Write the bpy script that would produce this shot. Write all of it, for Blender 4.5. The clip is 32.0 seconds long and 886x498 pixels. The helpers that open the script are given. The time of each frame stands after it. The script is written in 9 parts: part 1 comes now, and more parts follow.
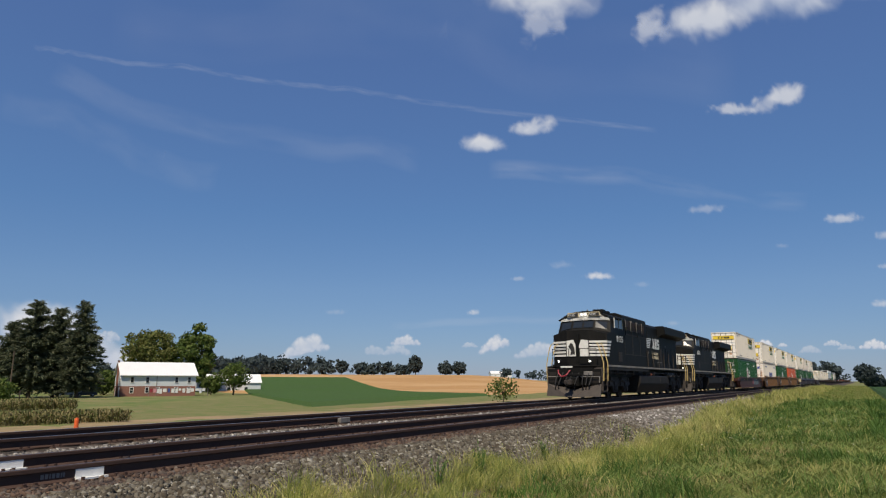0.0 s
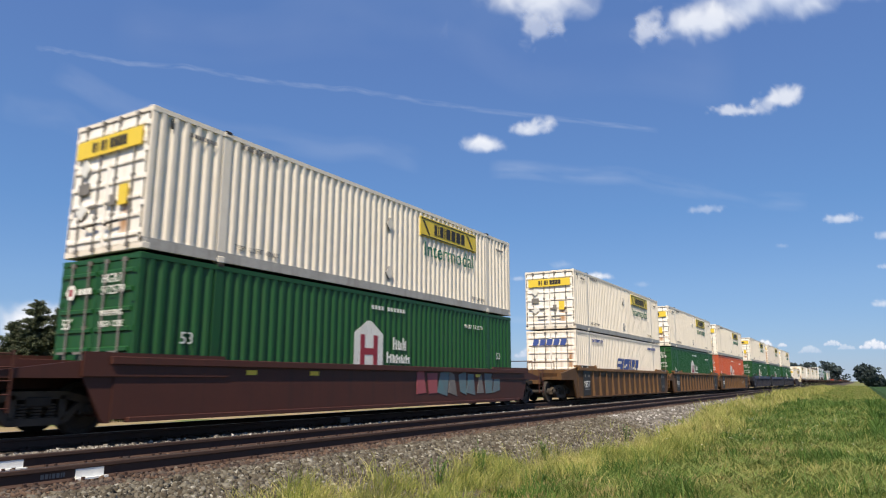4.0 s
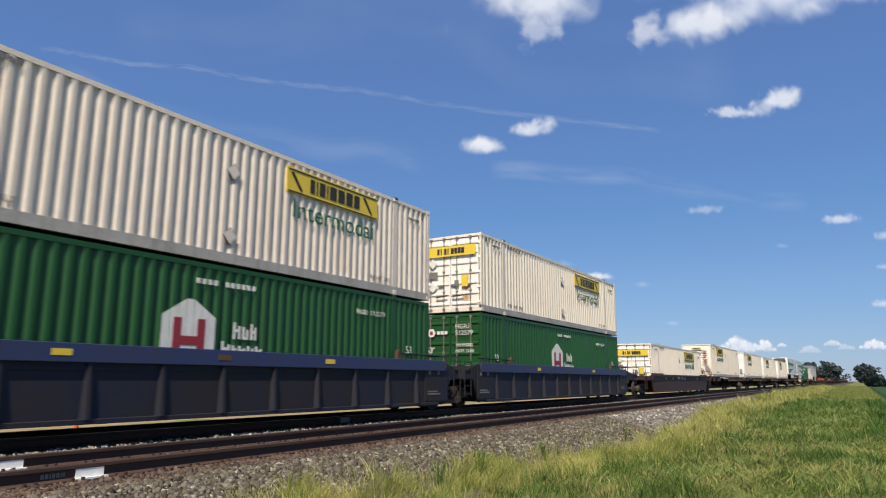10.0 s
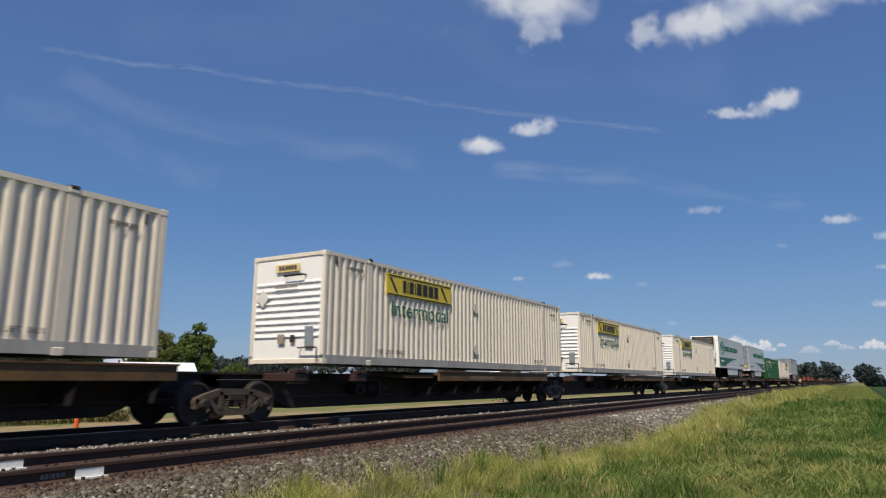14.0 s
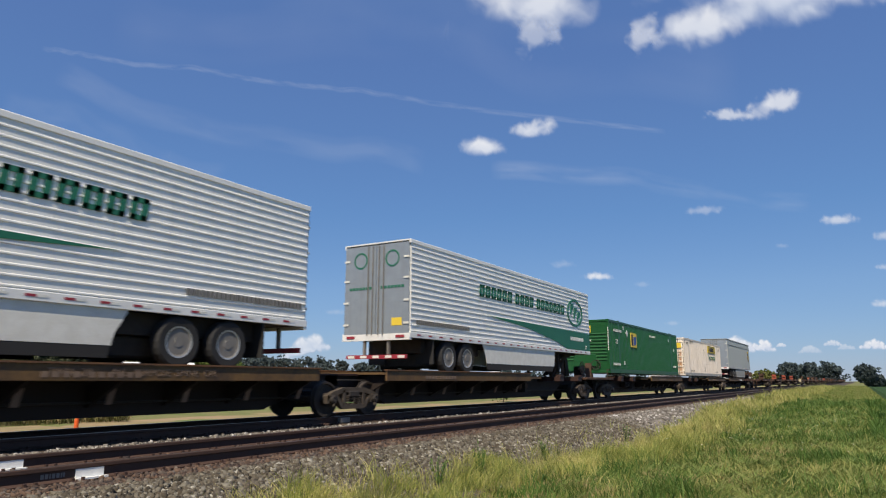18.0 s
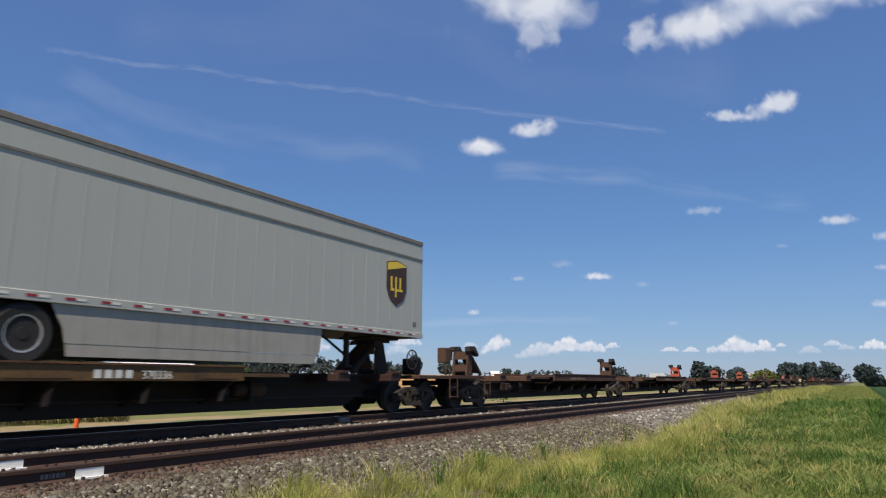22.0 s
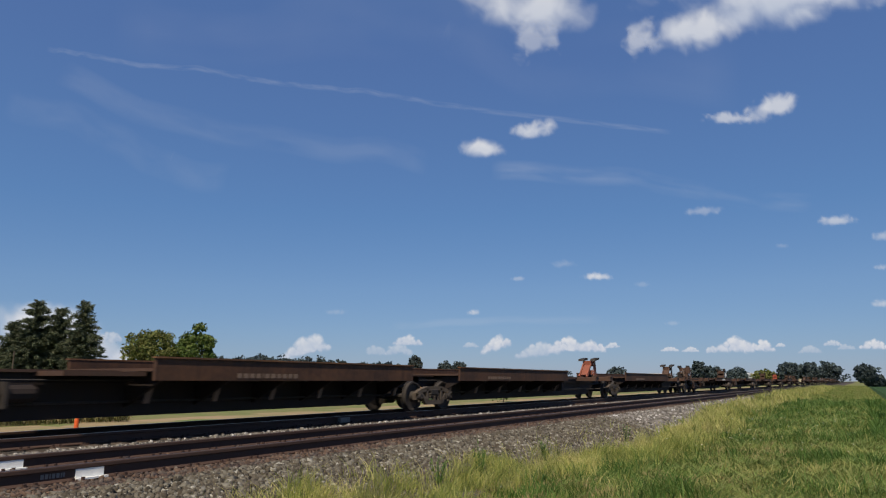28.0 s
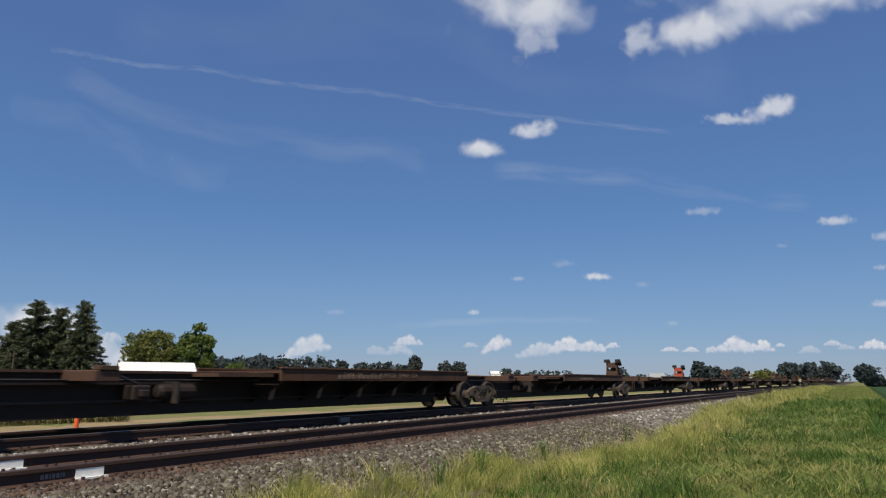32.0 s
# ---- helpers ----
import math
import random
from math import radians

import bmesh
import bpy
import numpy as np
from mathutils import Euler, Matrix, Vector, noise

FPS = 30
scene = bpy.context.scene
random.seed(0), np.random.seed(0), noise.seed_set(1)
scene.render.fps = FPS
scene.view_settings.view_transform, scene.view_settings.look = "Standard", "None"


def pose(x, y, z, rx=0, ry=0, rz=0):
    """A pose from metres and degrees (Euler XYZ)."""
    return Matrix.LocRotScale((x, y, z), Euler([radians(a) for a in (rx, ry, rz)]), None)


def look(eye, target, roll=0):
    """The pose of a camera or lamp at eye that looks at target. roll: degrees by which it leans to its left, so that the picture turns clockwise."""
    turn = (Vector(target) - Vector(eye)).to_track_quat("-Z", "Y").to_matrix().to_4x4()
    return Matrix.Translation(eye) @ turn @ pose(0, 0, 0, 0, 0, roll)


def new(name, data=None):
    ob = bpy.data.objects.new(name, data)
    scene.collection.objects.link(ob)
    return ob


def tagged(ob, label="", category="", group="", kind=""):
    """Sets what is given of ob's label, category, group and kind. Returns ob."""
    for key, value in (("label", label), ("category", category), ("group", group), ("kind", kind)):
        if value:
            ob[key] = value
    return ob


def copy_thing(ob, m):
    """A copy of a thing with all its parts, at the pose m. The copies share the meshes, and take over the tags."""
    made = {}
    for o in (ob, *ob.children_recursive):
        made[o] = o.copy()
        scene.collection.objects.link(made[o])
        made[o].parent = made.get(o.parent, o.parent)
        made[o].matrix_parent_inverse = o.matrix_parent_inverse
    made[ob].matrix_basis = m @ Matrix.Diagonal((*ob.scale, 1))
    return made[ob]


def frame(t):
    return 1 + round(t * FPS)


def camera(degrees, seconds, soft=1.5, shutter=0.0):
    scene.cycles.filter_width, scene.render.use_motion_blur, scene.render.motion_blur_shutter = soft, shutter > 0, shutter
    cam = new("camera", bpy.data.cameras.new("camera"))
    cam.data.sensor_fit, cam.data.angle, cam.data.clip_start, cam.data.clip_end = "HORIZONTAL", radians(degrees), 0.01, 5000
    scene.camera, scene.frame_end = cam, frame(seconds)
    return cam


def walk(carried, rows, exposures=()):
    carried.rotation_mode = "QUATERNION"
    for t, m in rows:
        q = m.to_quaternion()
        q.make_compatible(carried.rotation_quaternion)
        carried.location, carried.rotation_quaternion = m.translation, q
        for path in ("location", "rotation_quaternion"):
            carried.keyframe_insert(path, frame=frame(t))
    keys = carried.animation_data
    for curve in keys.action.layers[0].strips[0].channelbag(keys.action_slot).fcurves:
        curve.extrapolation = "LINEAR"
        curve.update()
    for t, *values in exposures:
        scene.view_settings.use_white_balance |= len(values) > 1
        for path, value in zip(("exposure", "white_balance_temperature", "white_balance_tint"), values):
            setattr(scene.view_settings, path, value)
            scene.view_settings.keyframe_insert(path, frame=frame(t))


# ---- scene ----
# Tracks run along X. The camera stands on the grass at Y = 0; the near track and the far track lie at Y = NEAR and Y = FAR.
# Rail tops are at z = 0. The train runs towards -X on the far track.
EYE = (0.0, 0.0, 0.961)
YAW, PITCH, ROLL = 31.313, 10.99, 0.138
NEAR, FAR, SPEED = 8.567, 12.767, 18.5

# the camera opens up while dark engines fill its view, and a little for the lower cars
EXPOSURES = [(0.0, -0.05), (0.8, 0.0), (1.4, 0.30), (2.0, 0.60), (3.0, 0.58), (4.0, 0.42), (6.0, 0.20), (9.0, 0.28), (10.0, 0.36), (11.0, 0.24), (12.0, 0.08), (14.0, 0.0), (15.5, 0.05), (17.0, 0.16), (18.0, 0.24), (19.0, 0.30), (20.0, 0.40), (21.0, 0.26), (22.0, 0.22), (23.0, 0.06), (26.0, 0.0), (28.0, -0.01), (32.0, 0.0)]

cam = camera(66.56, 32.0, soft=1.15, shutter=0.12)
aim = Vector((math.cos(radians(YAW)) * math.cos(radians(PITCH)), math.sin(radians(YAW)) * math.cos(radians(PITCH)), math.sin(radians(PITCH))))
stand = look(EYE, Vector(EYE) + aim * 10, ROLL)
walk(cam, [(0.0, stand), (32.0, stand)], exposures=EXPOSURES)

# ---- light ----
SUN_EL, SUN_AZ = 55.0, 200.0          # azimuth counted from +X towards +Y
world = bpy.data.worlds.new("sky")
scene.world = world
world.use_nodes = True
wn, wl = world.node_tree.nodes, world.node_tree.links
wn.clear()
sky = wn.new("ShaderNodeTexSky")
sky.sky_type, sky.sun_disc = "NISHITA", False
sky.sun_elevation, sky.sun_rotation = radians(SUN_EL), radians(90.0 - SUN_AZ)
sky.altitude, sky.air_density, sky.dust_density, sky.ozone_density = 100, 0.95, 0.10, 4.0
wb = wn.new("ShaderNodeBackground")
wb.inputs["Strength"].default_value = 0.075
wo = wn.new("ShaderNodeOutputWorld")
haze = wn.new("ShaderNodeMix")          # evens the sky out towards a clear summer blue
haze.data_type = "RGBA"
haze.inputs["Factor"].default_value = 0.5
haze.inputs["B"].default_value = (1.28, 2.98, 6.9, 1)
wl.new(sky.outputs["Color"], haze.inputs["A"])
up = wn.new("ShaderNodeTexCoord")
split = wn.new("ShaderNodeSeparateXYZ")
wl.new(up.outputs["Generated"], split.inputs[0])
tone = wn.new("ShaderNodeValToRGB")     # clearest blue half way up, a little violet higher, pale near the horizon
for k, (at, col) in enumerate(((0.0, (0.455, 0.465, 0.485)), (0.07, (0.505, 0.51, 0.51)), (0.13, (0.53, 0.53, 0.52)), (0.237, (0.470, 0.506, 0.517)), (0.446, (0.490, 0.463, 0.496)))):
    el = tone.color_ramp.elements[k] if k < 2 else tone.color_ramp.elements.new(at)
    el.position, el.color = at, (*col, 1)
tint = wn.new("ShaderNodeVectorMath")
tint.operation = "MULTIPLY"
twice = wn.new("ShaderNodeVectorMath")
twice.operation = "SCALE"
twice.inputs["Scale"].default_value = 2.0
wl.new(split.outputs["Z"], tone.inputs["Fac"])
wl.new(haze.outputs["Result"], tint.inputs[0])
wl.new(tone.outputs["Color"], tint.inputs[1])
wl.new(tint.outputs["Vector"], twice.inputs[0])
wl.new(twice.outputs["Vector"], wb.inputs["Color"])
wl.new(wb.outputs[0], wo.inputs["Surface"])
sun = new("sun", bpy.data.lights.new("sun", "SUN"))
sun.data.energy, sun.data.angle, sun.data.color = 5.0, radians(0.53), (1.0, 0.875, 0.695)
sd = Vector((math.cos(radians(SUN_AZ)) * math.cos(radians(SUN_EL)), math.sin(radians(SUN_AZ)) * math.cos(radians(SUN_EL)), math.sin(radians(SUN_EL))))
sun.matrix_world = look((0, 0, 60), Vector((0, 0, 60)) - sd)


# ---- materials ----
def mat(name, col, rough=0.6, metal=0.0, col2=None, scale=3.0, mix=0.5, bump=0.0, bscale=60.0, streak=0.0, stcol=None, spread=0.0, spec=0.4):
    """A painted, earthy or metal surface: two scales of noise, optional vertical streaks, bump and object-to-object spread."""
    m = bpy.data.materials.new(name)
    m.use_nodes = True
    n, l = m.node_tree.nodes, m.node_tree.links
    b = n["Principled BSDF"]
    b.inputs["Roughness"].default_value, b.inputs["Metallic"].default_value = rough, metal
    b.inputs["Specular IOR Level"].default_value = spec
    co = n.new("ShaderNodeTexCoord")
    n1, n2 = n.new("ShaderNodeTexNoise"), n.new("ShaderNodeTexNoise")
    for t, s in ((n1, scale), (n2, scale * 9)):
        t.inputs["Scale"].default_value, t.inputs["Detail"].default_value = s, 5
        l.new(co.outputs["Object"], t.inputs["Vector"])
    col2 = col2 or tuple(c * 0.72 for c in col)
    add = n.new("ShaderNodeMath")
    add.operation = "MULTIPLY_ADD"
    l.new(n1.outputs["Fac"], add.inputs[0])
    add.inputs[1].default_value = 0.65
    half = n.new("ShaderNodeMath")
    half.operation = "MULTIPLY"
    half.inputs[1].default_value = 0.35
    l.new(n2.outputs["Fac"], half.inputs[0])
    l.new(half.outputs[0], add.inputs[2])
    ramp = n.new("ShaderNodeMapRange")
    ramp.inputs["From Min"].default_value, ramp.inputs["From Max"].default_value = 0.36, 0.66
    ramp.inputs["To Max"].default_value = mix
    l.new(add.outputs[0], ramp.inputs["Value"])
    mx = n.new("ShaderNodeMix")
    mx.data_type = "RGBA"
    mx.inputs["A"].default_value, mx.inputs["B"].default_value = (*col, 1), (*col2, 1)
    l.new(ramp.outputs[0], mx.inputs["Factor"])
    out = mx.outputs["Result"]
    if streak:
        mp = n.new("ShaderNodeMapping")
        mp.inputs["Scale"].default_value = (4.0, 4.0, 0.22)
        l.new(co.outputs["Object"], mp.inputs["Vector"])
        n3 = n.new("ShaderNodeTexNoise")
        n3.inputs["Scale"].default_value, n3.inputs["Detail"].default_value = 1.6, 6
        l.new(mp.outputs[0], n3.inputs["Vector"])
        r3 = n.new("ShaderNodeMapRange")
        r3.inputs["From Min"].default_value, r3.inputs["From Max"].default_value, r3.inputs["To Max"].default_value = 0.52, 0.74, streak
        l.new(n3.outputs["Fac"], r3.inputs["Value"])
        m3 = n.new("ShaderNodeMix")
        m3.data_type = "RGBA"
        l.new(r3.outputs[0], m3.inputs["Factor"])
        l.new(out, m3.inputs["A"])
        m3.inputs["B"].default_value = (*(stcol or (0.09, 0.06, 0.04)), 1)
        out = m3.outputs["Result"]
    if spread:
        oi = n.new("ShaderNodeObjectInfo")
        hs = n.new("ShaderNodeHueSaturation")
        mr = n.new("ShaderNodeMapRange")
        mr.inputs["To Min"].default_value, mr.inputs["To Max"].default_value = 1 - spread, 1 + spread
        l.new(oi.outputs["Random"], mr.inputs["Value"])
        l.new(mr.outputs[0], hs.inputs["Value"])
        l.new(out, hs.inputs["Color"])
        out = hs.outputs["Color"]
    l.new(out, b.inputs["Base Color"])
    if bump:
        bn = n.new("ShaderNodeTexNoise")
        bn.inputs["Scale"].default_value, bn.inputs["Detail"].default_value = bscale, 4
        l.new(co.outputs["Object"], bn.inputs["Vector"])
        bp = n.new("ShaderNodeBump")
        bp.inputs["Strength"].default_value, bp.inputs["Distance"].default_value = bump, 0.02
        l.new(bn.outputs["Fac"], bp.inputs["Height"])
        l.new(bp.outputs[0], b.inputs["Normal"])
    return m


def glow(name, col, power):
    m = bpy.data.materials.new(name)
    m.use_nodes = True
    b = m.node_tree.nodes["Principled BSDF"]
    b.inputs["Base Color"].default_value = (*col, 1)
    b.inputs["Emission Color"].default_value, b.inputs["Emission Strength"].default_value = (*col, 1), power
    return m


def rusted(m, runs, col=(0.20, 0.085, 0.028), low=0.0):
    """Adds rust runs to a paint: each has a middle line y, a half width, a lower and an upper end; low: brown dust near the foot."""
    n, l = m.node_tree.nodes, m.node_tree.links
    b = n["Principled BSDF"]
    out = b.inputs["Base Color"].links[0].from_socket
    co = n.new("ShaderNodeTexCoord")
    sp = n.new("ShaderNodeSeparateXYZ")
    l.new(co.outputs["Object"], sp.inputs[0])
    grain = n.new("ShaderNodeTexNoise")
    grain.inputs["Scale"].default_value, grain.inputs["Detail"].default_value, grain.inputs["Roughness"].default_value = 3.2, 6, 0.7
    l.new(co.outputs["Object"], grain.inputs["Vector"])

    def step(src, a, c, d0, d1):
        mr = n.new("ShaderNodeMapRange")
        mr.interpolation_type = "SMOOTHSTEP"
        for k, v in (("From Min", a), ("From Max", c), ("To Min", d0), ("To Max", d1)):
            mr.inputs[k].default_value = v
        l.new(src, mr.inputs["Value"])
        return mr.outputs[0]

    def times(a, c):
        q = n.new("ShaderNodeMath")
        q.operation = "MULTIPLY"
        l.new(a, q.inputs[0])
        l.new(c, q.inputs[1])
        return q.outputs[0]

    def stain(fac, tone):
        nonlocal out
        mx = n.new("ShaderNodeMix")
        mx.data_type = "RGBA"
        l.new(fac, mx.inputs["Factor"])
        l.new(out, mx.inputs["A"])
        mx.inputs["B"].default_value = (*tone, 1)
        out = mx.outputs["Result"]

    for y, w, z0, z1 in runs:
        away = n.new("ShaderNodeMath")
        away.operation = "SUBTRACT"
        away.inputs[1].default_value = y
        l.new(sp.outputs["Y"], away.inputs[0])
        dist = n.new("ShaderNodeMath")
        dist.operation = "ABSOLUTE"
        l.new(away.outputs[0], dist.inputs[0])
        f = times(step(dist.outputs[0], 0.0, w, 1.0, 0.0), step(grain.outputs["Fac"], 0.30, 0.52, 0.0, 1.0))
        f = times(f, times(step(sp.outputs["Z"], z0 - 0.2, z0 + 0.25, 0.0, 1.0), step(sp.outputs["Z"], z1 - 0.1, z1 + 0.15, 1.0, 0.0)))
        stain(f, col)
    if low:
        stain(times(step(grain.outputs["Fac"], 0.30, 0.66, 0.15, 1.0), step(sp.outputs["Z"], 0.1, 2.2, low, 0.0)), (0.62, 0.40, 0.19))
    l.new(out, b.inputs["Base Color"])
    return m


WHITE = mat("white_container_paint", (0.7715, 0.7060, 0.6061), 0.55, col2=(0.6499, 0.5890, 0.4870), streak=0.25, stcol=(0.4192, 0.3530, 0.2595), spread=0.05)
CREAM = mat("cream_container_paint", (0.7198, 0.6508, 0.5749), 0.55, col2=(0.6032, 0.5282, 0.4425), streak=0.30, stcol=(0.3491, 0.2546, 0.1768), spread=0.05)
OFFWHITE = mat("off_white_container_paint", (0.7385, 0.6740, 0.5703), 0.55, col2=(0.6283, 0.5670, 0.4667), streak=0.25, stcol=(0.3966, 0.3320, 0.2488), spread=0.04)
NOSEWHITE = mat("clean_white_paint", (0.86, 0.86, 0.84), 0.45, col2=(0.78, 0.78, 0.75), scale=2)
RIMS = mat("bright_wheel_rim", (0.50, 0.50, 0.49), 0.35, 0.5, col2=(0.25, 0.24, 0.23), scale=6)
SKIRT = mat("dusty_grey_skirt", (0.36, 0.355, 0.32), 0.6, col2=(0.27, 0.265, 0.235), streak=0.4, stcol=(0.18, 0.17, 0.15))
DOORW = mat("white_door_paint", (0.88, 0.86, 0.81), 0.5, col2=(0.74, 0.63, 0.47), mix=0.3, streak=0.4, stcol=(0.30, 0.13, 0.05))
rusted(DOORW, ((-0.66, 0.34, 0.30, 0.95), (-0.98, 0.22, 0.1, 1.9), (0.9, 0.2, 0.3, 1.0)), (0.34, 0.15, 0.05), low=0.35)
CLEANDOOR = rusted(mat("lightly_marked_door_paint", (0.88, 0.86, 0.81), 0.5, col2=(0.78, 0.72, 0.60), mix=0.3, streak=0.2, stcol=(0.40, 0.22, 0.10)), ((-0.66, 0.25, 0.30, 0.90),), (0.40, 0.20, 0.08), low=0.15)
NOSEW = rusted(mat("rust_run_nose_paint", (0.92, 0.88, 0.80), 0.5, col2=(0.82, 0.68, 0.47), mix=0.45), ((0.84, 0.34, 0.70, 1.80), (-0.72, 0.32, 0.90, 2.30), (-1.0, 0.25, 0.1, 0.7)), (0.16, 0.060, 0.020), low=0.35)
FRAME = mat("dusty_bogie_casting", (0.082, 0.064, 0.047), 0.85, col2=(0.036, 0.028, 0.022), scale=4, bump=0.2, spread=0.35)
GREEN = mat("green_container_paint", (0.0099, 0.0719, 0.0171), 0.45, col2=(0.0138, 0.0579, 0.0157), streak=0.2, stcol=(0.0383, 0.0704, 0.0238), spread=0.08)
EGREEN = mat("bright_green_container_paint", (0.0103, 0.0840, 0.0240), 0.42, col2=(0.0103, 0.0655, 0.0216), streak=0.15, stcol=(0.0430, 0.0840, 0.0320))
ORANGE = mat("orange_container_paint", (0.50, 0.098, 0.040), 0.5, col2=(0.39, 0.088, 0.042), streak=0.25, stcol=(0.22, 0.07, 0.03))
BLACK = mat("black_locomotive_paint", (0.0056, 0.0060, 0.0054), 0.6, col2=(0.0120, 0.0112, 0.0099), mix=0.7, scale=1.3, streak=0.45, stcol=(0.0216, 0.0181, 0.0144), spec=0.14)
PLOW = mat("scuffed_plough_paint", (0.065, 0.054, 0.045), 0.75, col2=(0.035, 0.03, 0.027), scale=2.5, streak=0.4, stcol=(0.03, 0.024, 0.02))
DARK = mat("dark_running_gear", (0.022, 0.019, 0.017), 0.75, col2=(0.065, 0.05, 0.038), scale=5, bump=0.2)
GREY = mat("dusty_grey_steel", (0.20, 0.19, 0.175), 0.6, col2=(0.11, 0.10, 0.09), scale=4, streak=0.4, stcol=(0.08, 0.06, 0.045))
STRIPE = mat("white_stripe_paint", (0.72, 0.72, 0.68), 0.5, col2=(0.5, 0.48, 0.42), scale=4)
HANDRAIL = mat("cream_handrail_paint", (0.55, 0.47, 0.30), 0.5)
GLASS = mat("dark_glass", (0.02, 0.025, 0.03), 0.08, spec=0.6)
YELLOW = mat("yellow_plate_paint", (0.76, 0.56, 0.050), 0.5, col2=(0.62, 0.45, 0.07))
DULLYELLOW = mat("faded_yellow_paint", (0.74, 0.56, 0.20), 0.6, col2=(0.72, 0.62, 0.38), mix=0.9)
INK = mat("dark_lettering", (0.03, 0.028, 0.025), 0.6)
GINK = mat("green_lettering", (0.018, 0.15, 0.09), 0.55)
WINK = mat("white_lettering", (0.74, 0.74, 0.70), 0.6, col2=(0.5, 0.5, 0.46))
RINK = mat("red_lettering", (0.30, 0.03, 0.045), 0.55)
BINK = mat("blue_lettering", (0.05, 0.09, 0.30), 0.55)
TAN = mat("tan_car_paint", (0.1298, 0.0639, 0.0224), 0.7, col2=(0.0616, 0.0330, 0.0152), mix=0.8, streak=0.85, stcol=(0.0506, 0.0299, 0.0160), scale=0.8)
BLUE = mat("blue_car_paint", (0.024, 0.040, 0.120), 0.5, col2=(0.042, 0.042, 0.066), streak=0.4, stcol=(0.05, 0.036, 0.028), scale=1.2)
TANCHORD = mat("tan_chord_paint", (0.2623, 0.1265, 0.0365), 0.6, col2=(0.1159, 0.0586, 0.0229), mix=0.8, streak=0.4, stcol=(0.0610, 0.0368, 0.0187), scale=1.2)
GRIME = mat("grimy_dark_car_side", (0.0211, 0.0164, 0.0130), 0.7, col2=(0.0094, 0.0140, 0.0346), mix=1.0, scale=0.5, streak=0.4, stcol=(0.0234, 0.0187, 0.0144))
TRUCK = mat("dusty_truck_castings", (0.046, 0.037, 0.029), 0.85, col2=(0.022, 0.018, 0.015), scale=3.5, bump=0.2)
DUSTY = mat("dusty_black_tank", (0.0187, 0.0168, 0.0148), 0.65, col2=(0.0351, 0.0296, 0.0238), scale=1.4, streak=0.5, stcol=(0.0156, 0.0144, 0.0131), spec=0.2)
TEAL = mat("teal_scrawl_paint", (0.10, 0.20, 0.22), 0.6, col2=(0.18, 0.10, 0.11))
PINK = mat("pink_scrawl_paint", (0.35, 0.09, 0.10), 0.6)
REDBROWN = mat("red_brown_car_paint", (0.0686, 0.0210, 0.0128), 0.62, col2=(0.0452, 0.0158, 0.0112), streak=0.4, stcol=(0.0265, 0.0150, 0.0120), scale=1.5)
BROWN = mat("dark_brown_car_paint", (0.046, 0.021, 0.016), 0.65, col2=(0.028, 0.016, 0.013), streak=0.4, stcol=(0.04, 0.026, 0.02), scale=1.5)
RUST = mat("rusty_car_steel", (0.085, 0.044, 0.027), 0.8, col2=(0.038, 0.026, 0.020), streak=0.4, stcol=(0.035, 0.024, 0.018), scale=2.2, bump=0.2)
BEAM = mat("grimy_brown_beam", (0.0224, 0.0143, 0.0109), 0.75, col2=(0.0130, 0.0092, 0.0084), streak=0.5, stcol=(0.0156, 0.0109, 0.0092), scale=1.4, bump=0.2)
PALERUST = mat("pale_rust_and_lit_edge", (0.20, 0.14, 0.10), 0.85, col2=(0.12, 0.08, 0.06), scale=5)
DECKRUST = mat("orange_rust_and_lit_rim", (0.17, 0.080, 0.034), 0.75, col2=(0.055, 0.032, 0.021), scale=1.1, mix=0.9)
DECKSIDE = mat("grimy_rust_deck_side", (0.1062, 0.0484, 0.0234), 0.8, col2=(0.0357, 0.0195, 0.0133), scale=0.9, mix=0.95, streak=0.5, stcol=(0.0187, 0.0117, 0.0094))
OCHRE = mat("ochre_deck_edge", (0.15, 0.085, 0.03), 0.7, col2=(0.055, 0.034, 0.022), scale=1.4, mix=0.9)
SILLST = mat("worn_sill_stripe", (0.34, 0.31, 0.25), 0.7, col2=(0.14, 0.12, 0.10), scale=1.6, mix=0.8)
SLAT = mat("dark_brown_slats", (0.055, 0.030, 0.022), 0.8)
HITCHRED = mat("orange_red_hitch_paint", (0.42, 0.085, 0.042), 0.65, col2=(0.22, 0.065, 0.045), scale=3)
HITCHBROWN = mat("faded_red_brown_hitch_paint", (0.26, 0.075, 0.04), 0.7, col2=(0.14, 0.06, 0.04), scale=3)
STEEL = mat("worn_steel_tread", (0.32, 0.30, 0.28), 0.35, 0.9)
ALU = mat("ribbed_aluminium_side", (0.8288, 0.8250, 0.7980), 0.45, 0.15, col2=(0.6944, 0.6930, 0.6720), streak=0.15, stcol=(0.4480, 0.4400, 0.3990))
PALE = mat("pale_grey_trailer_side", (0.4048, 0.4186, 0.3956), 0.5, col2=(0.4048, 0.4232, 0.4048), streak=0.2, stcol=(0.2944, 0.3036, 0.2852))
SILVER = mat("dull_silver_door", (0.30, 0.34, 0.38), 0.4, 0.3, col2=(0.22, 0.25, 0.28), streak=0.3, stcol=(0.2, 0.2, 0.2))
RUBBER = mat("tyre_rubber_and_hub_shade", (0.025, 0.025, 0.026), 0.85)
SHIELD = mat("brown_shield_paint", (0.06, 0.030, 0.018), 0.5)
RAILM = mat("rusty_rail_web", (0.062, 0.034, 0.024), 0.8, col2=(0.040, 0.024, 0.019), scale=6, bump=0.2)
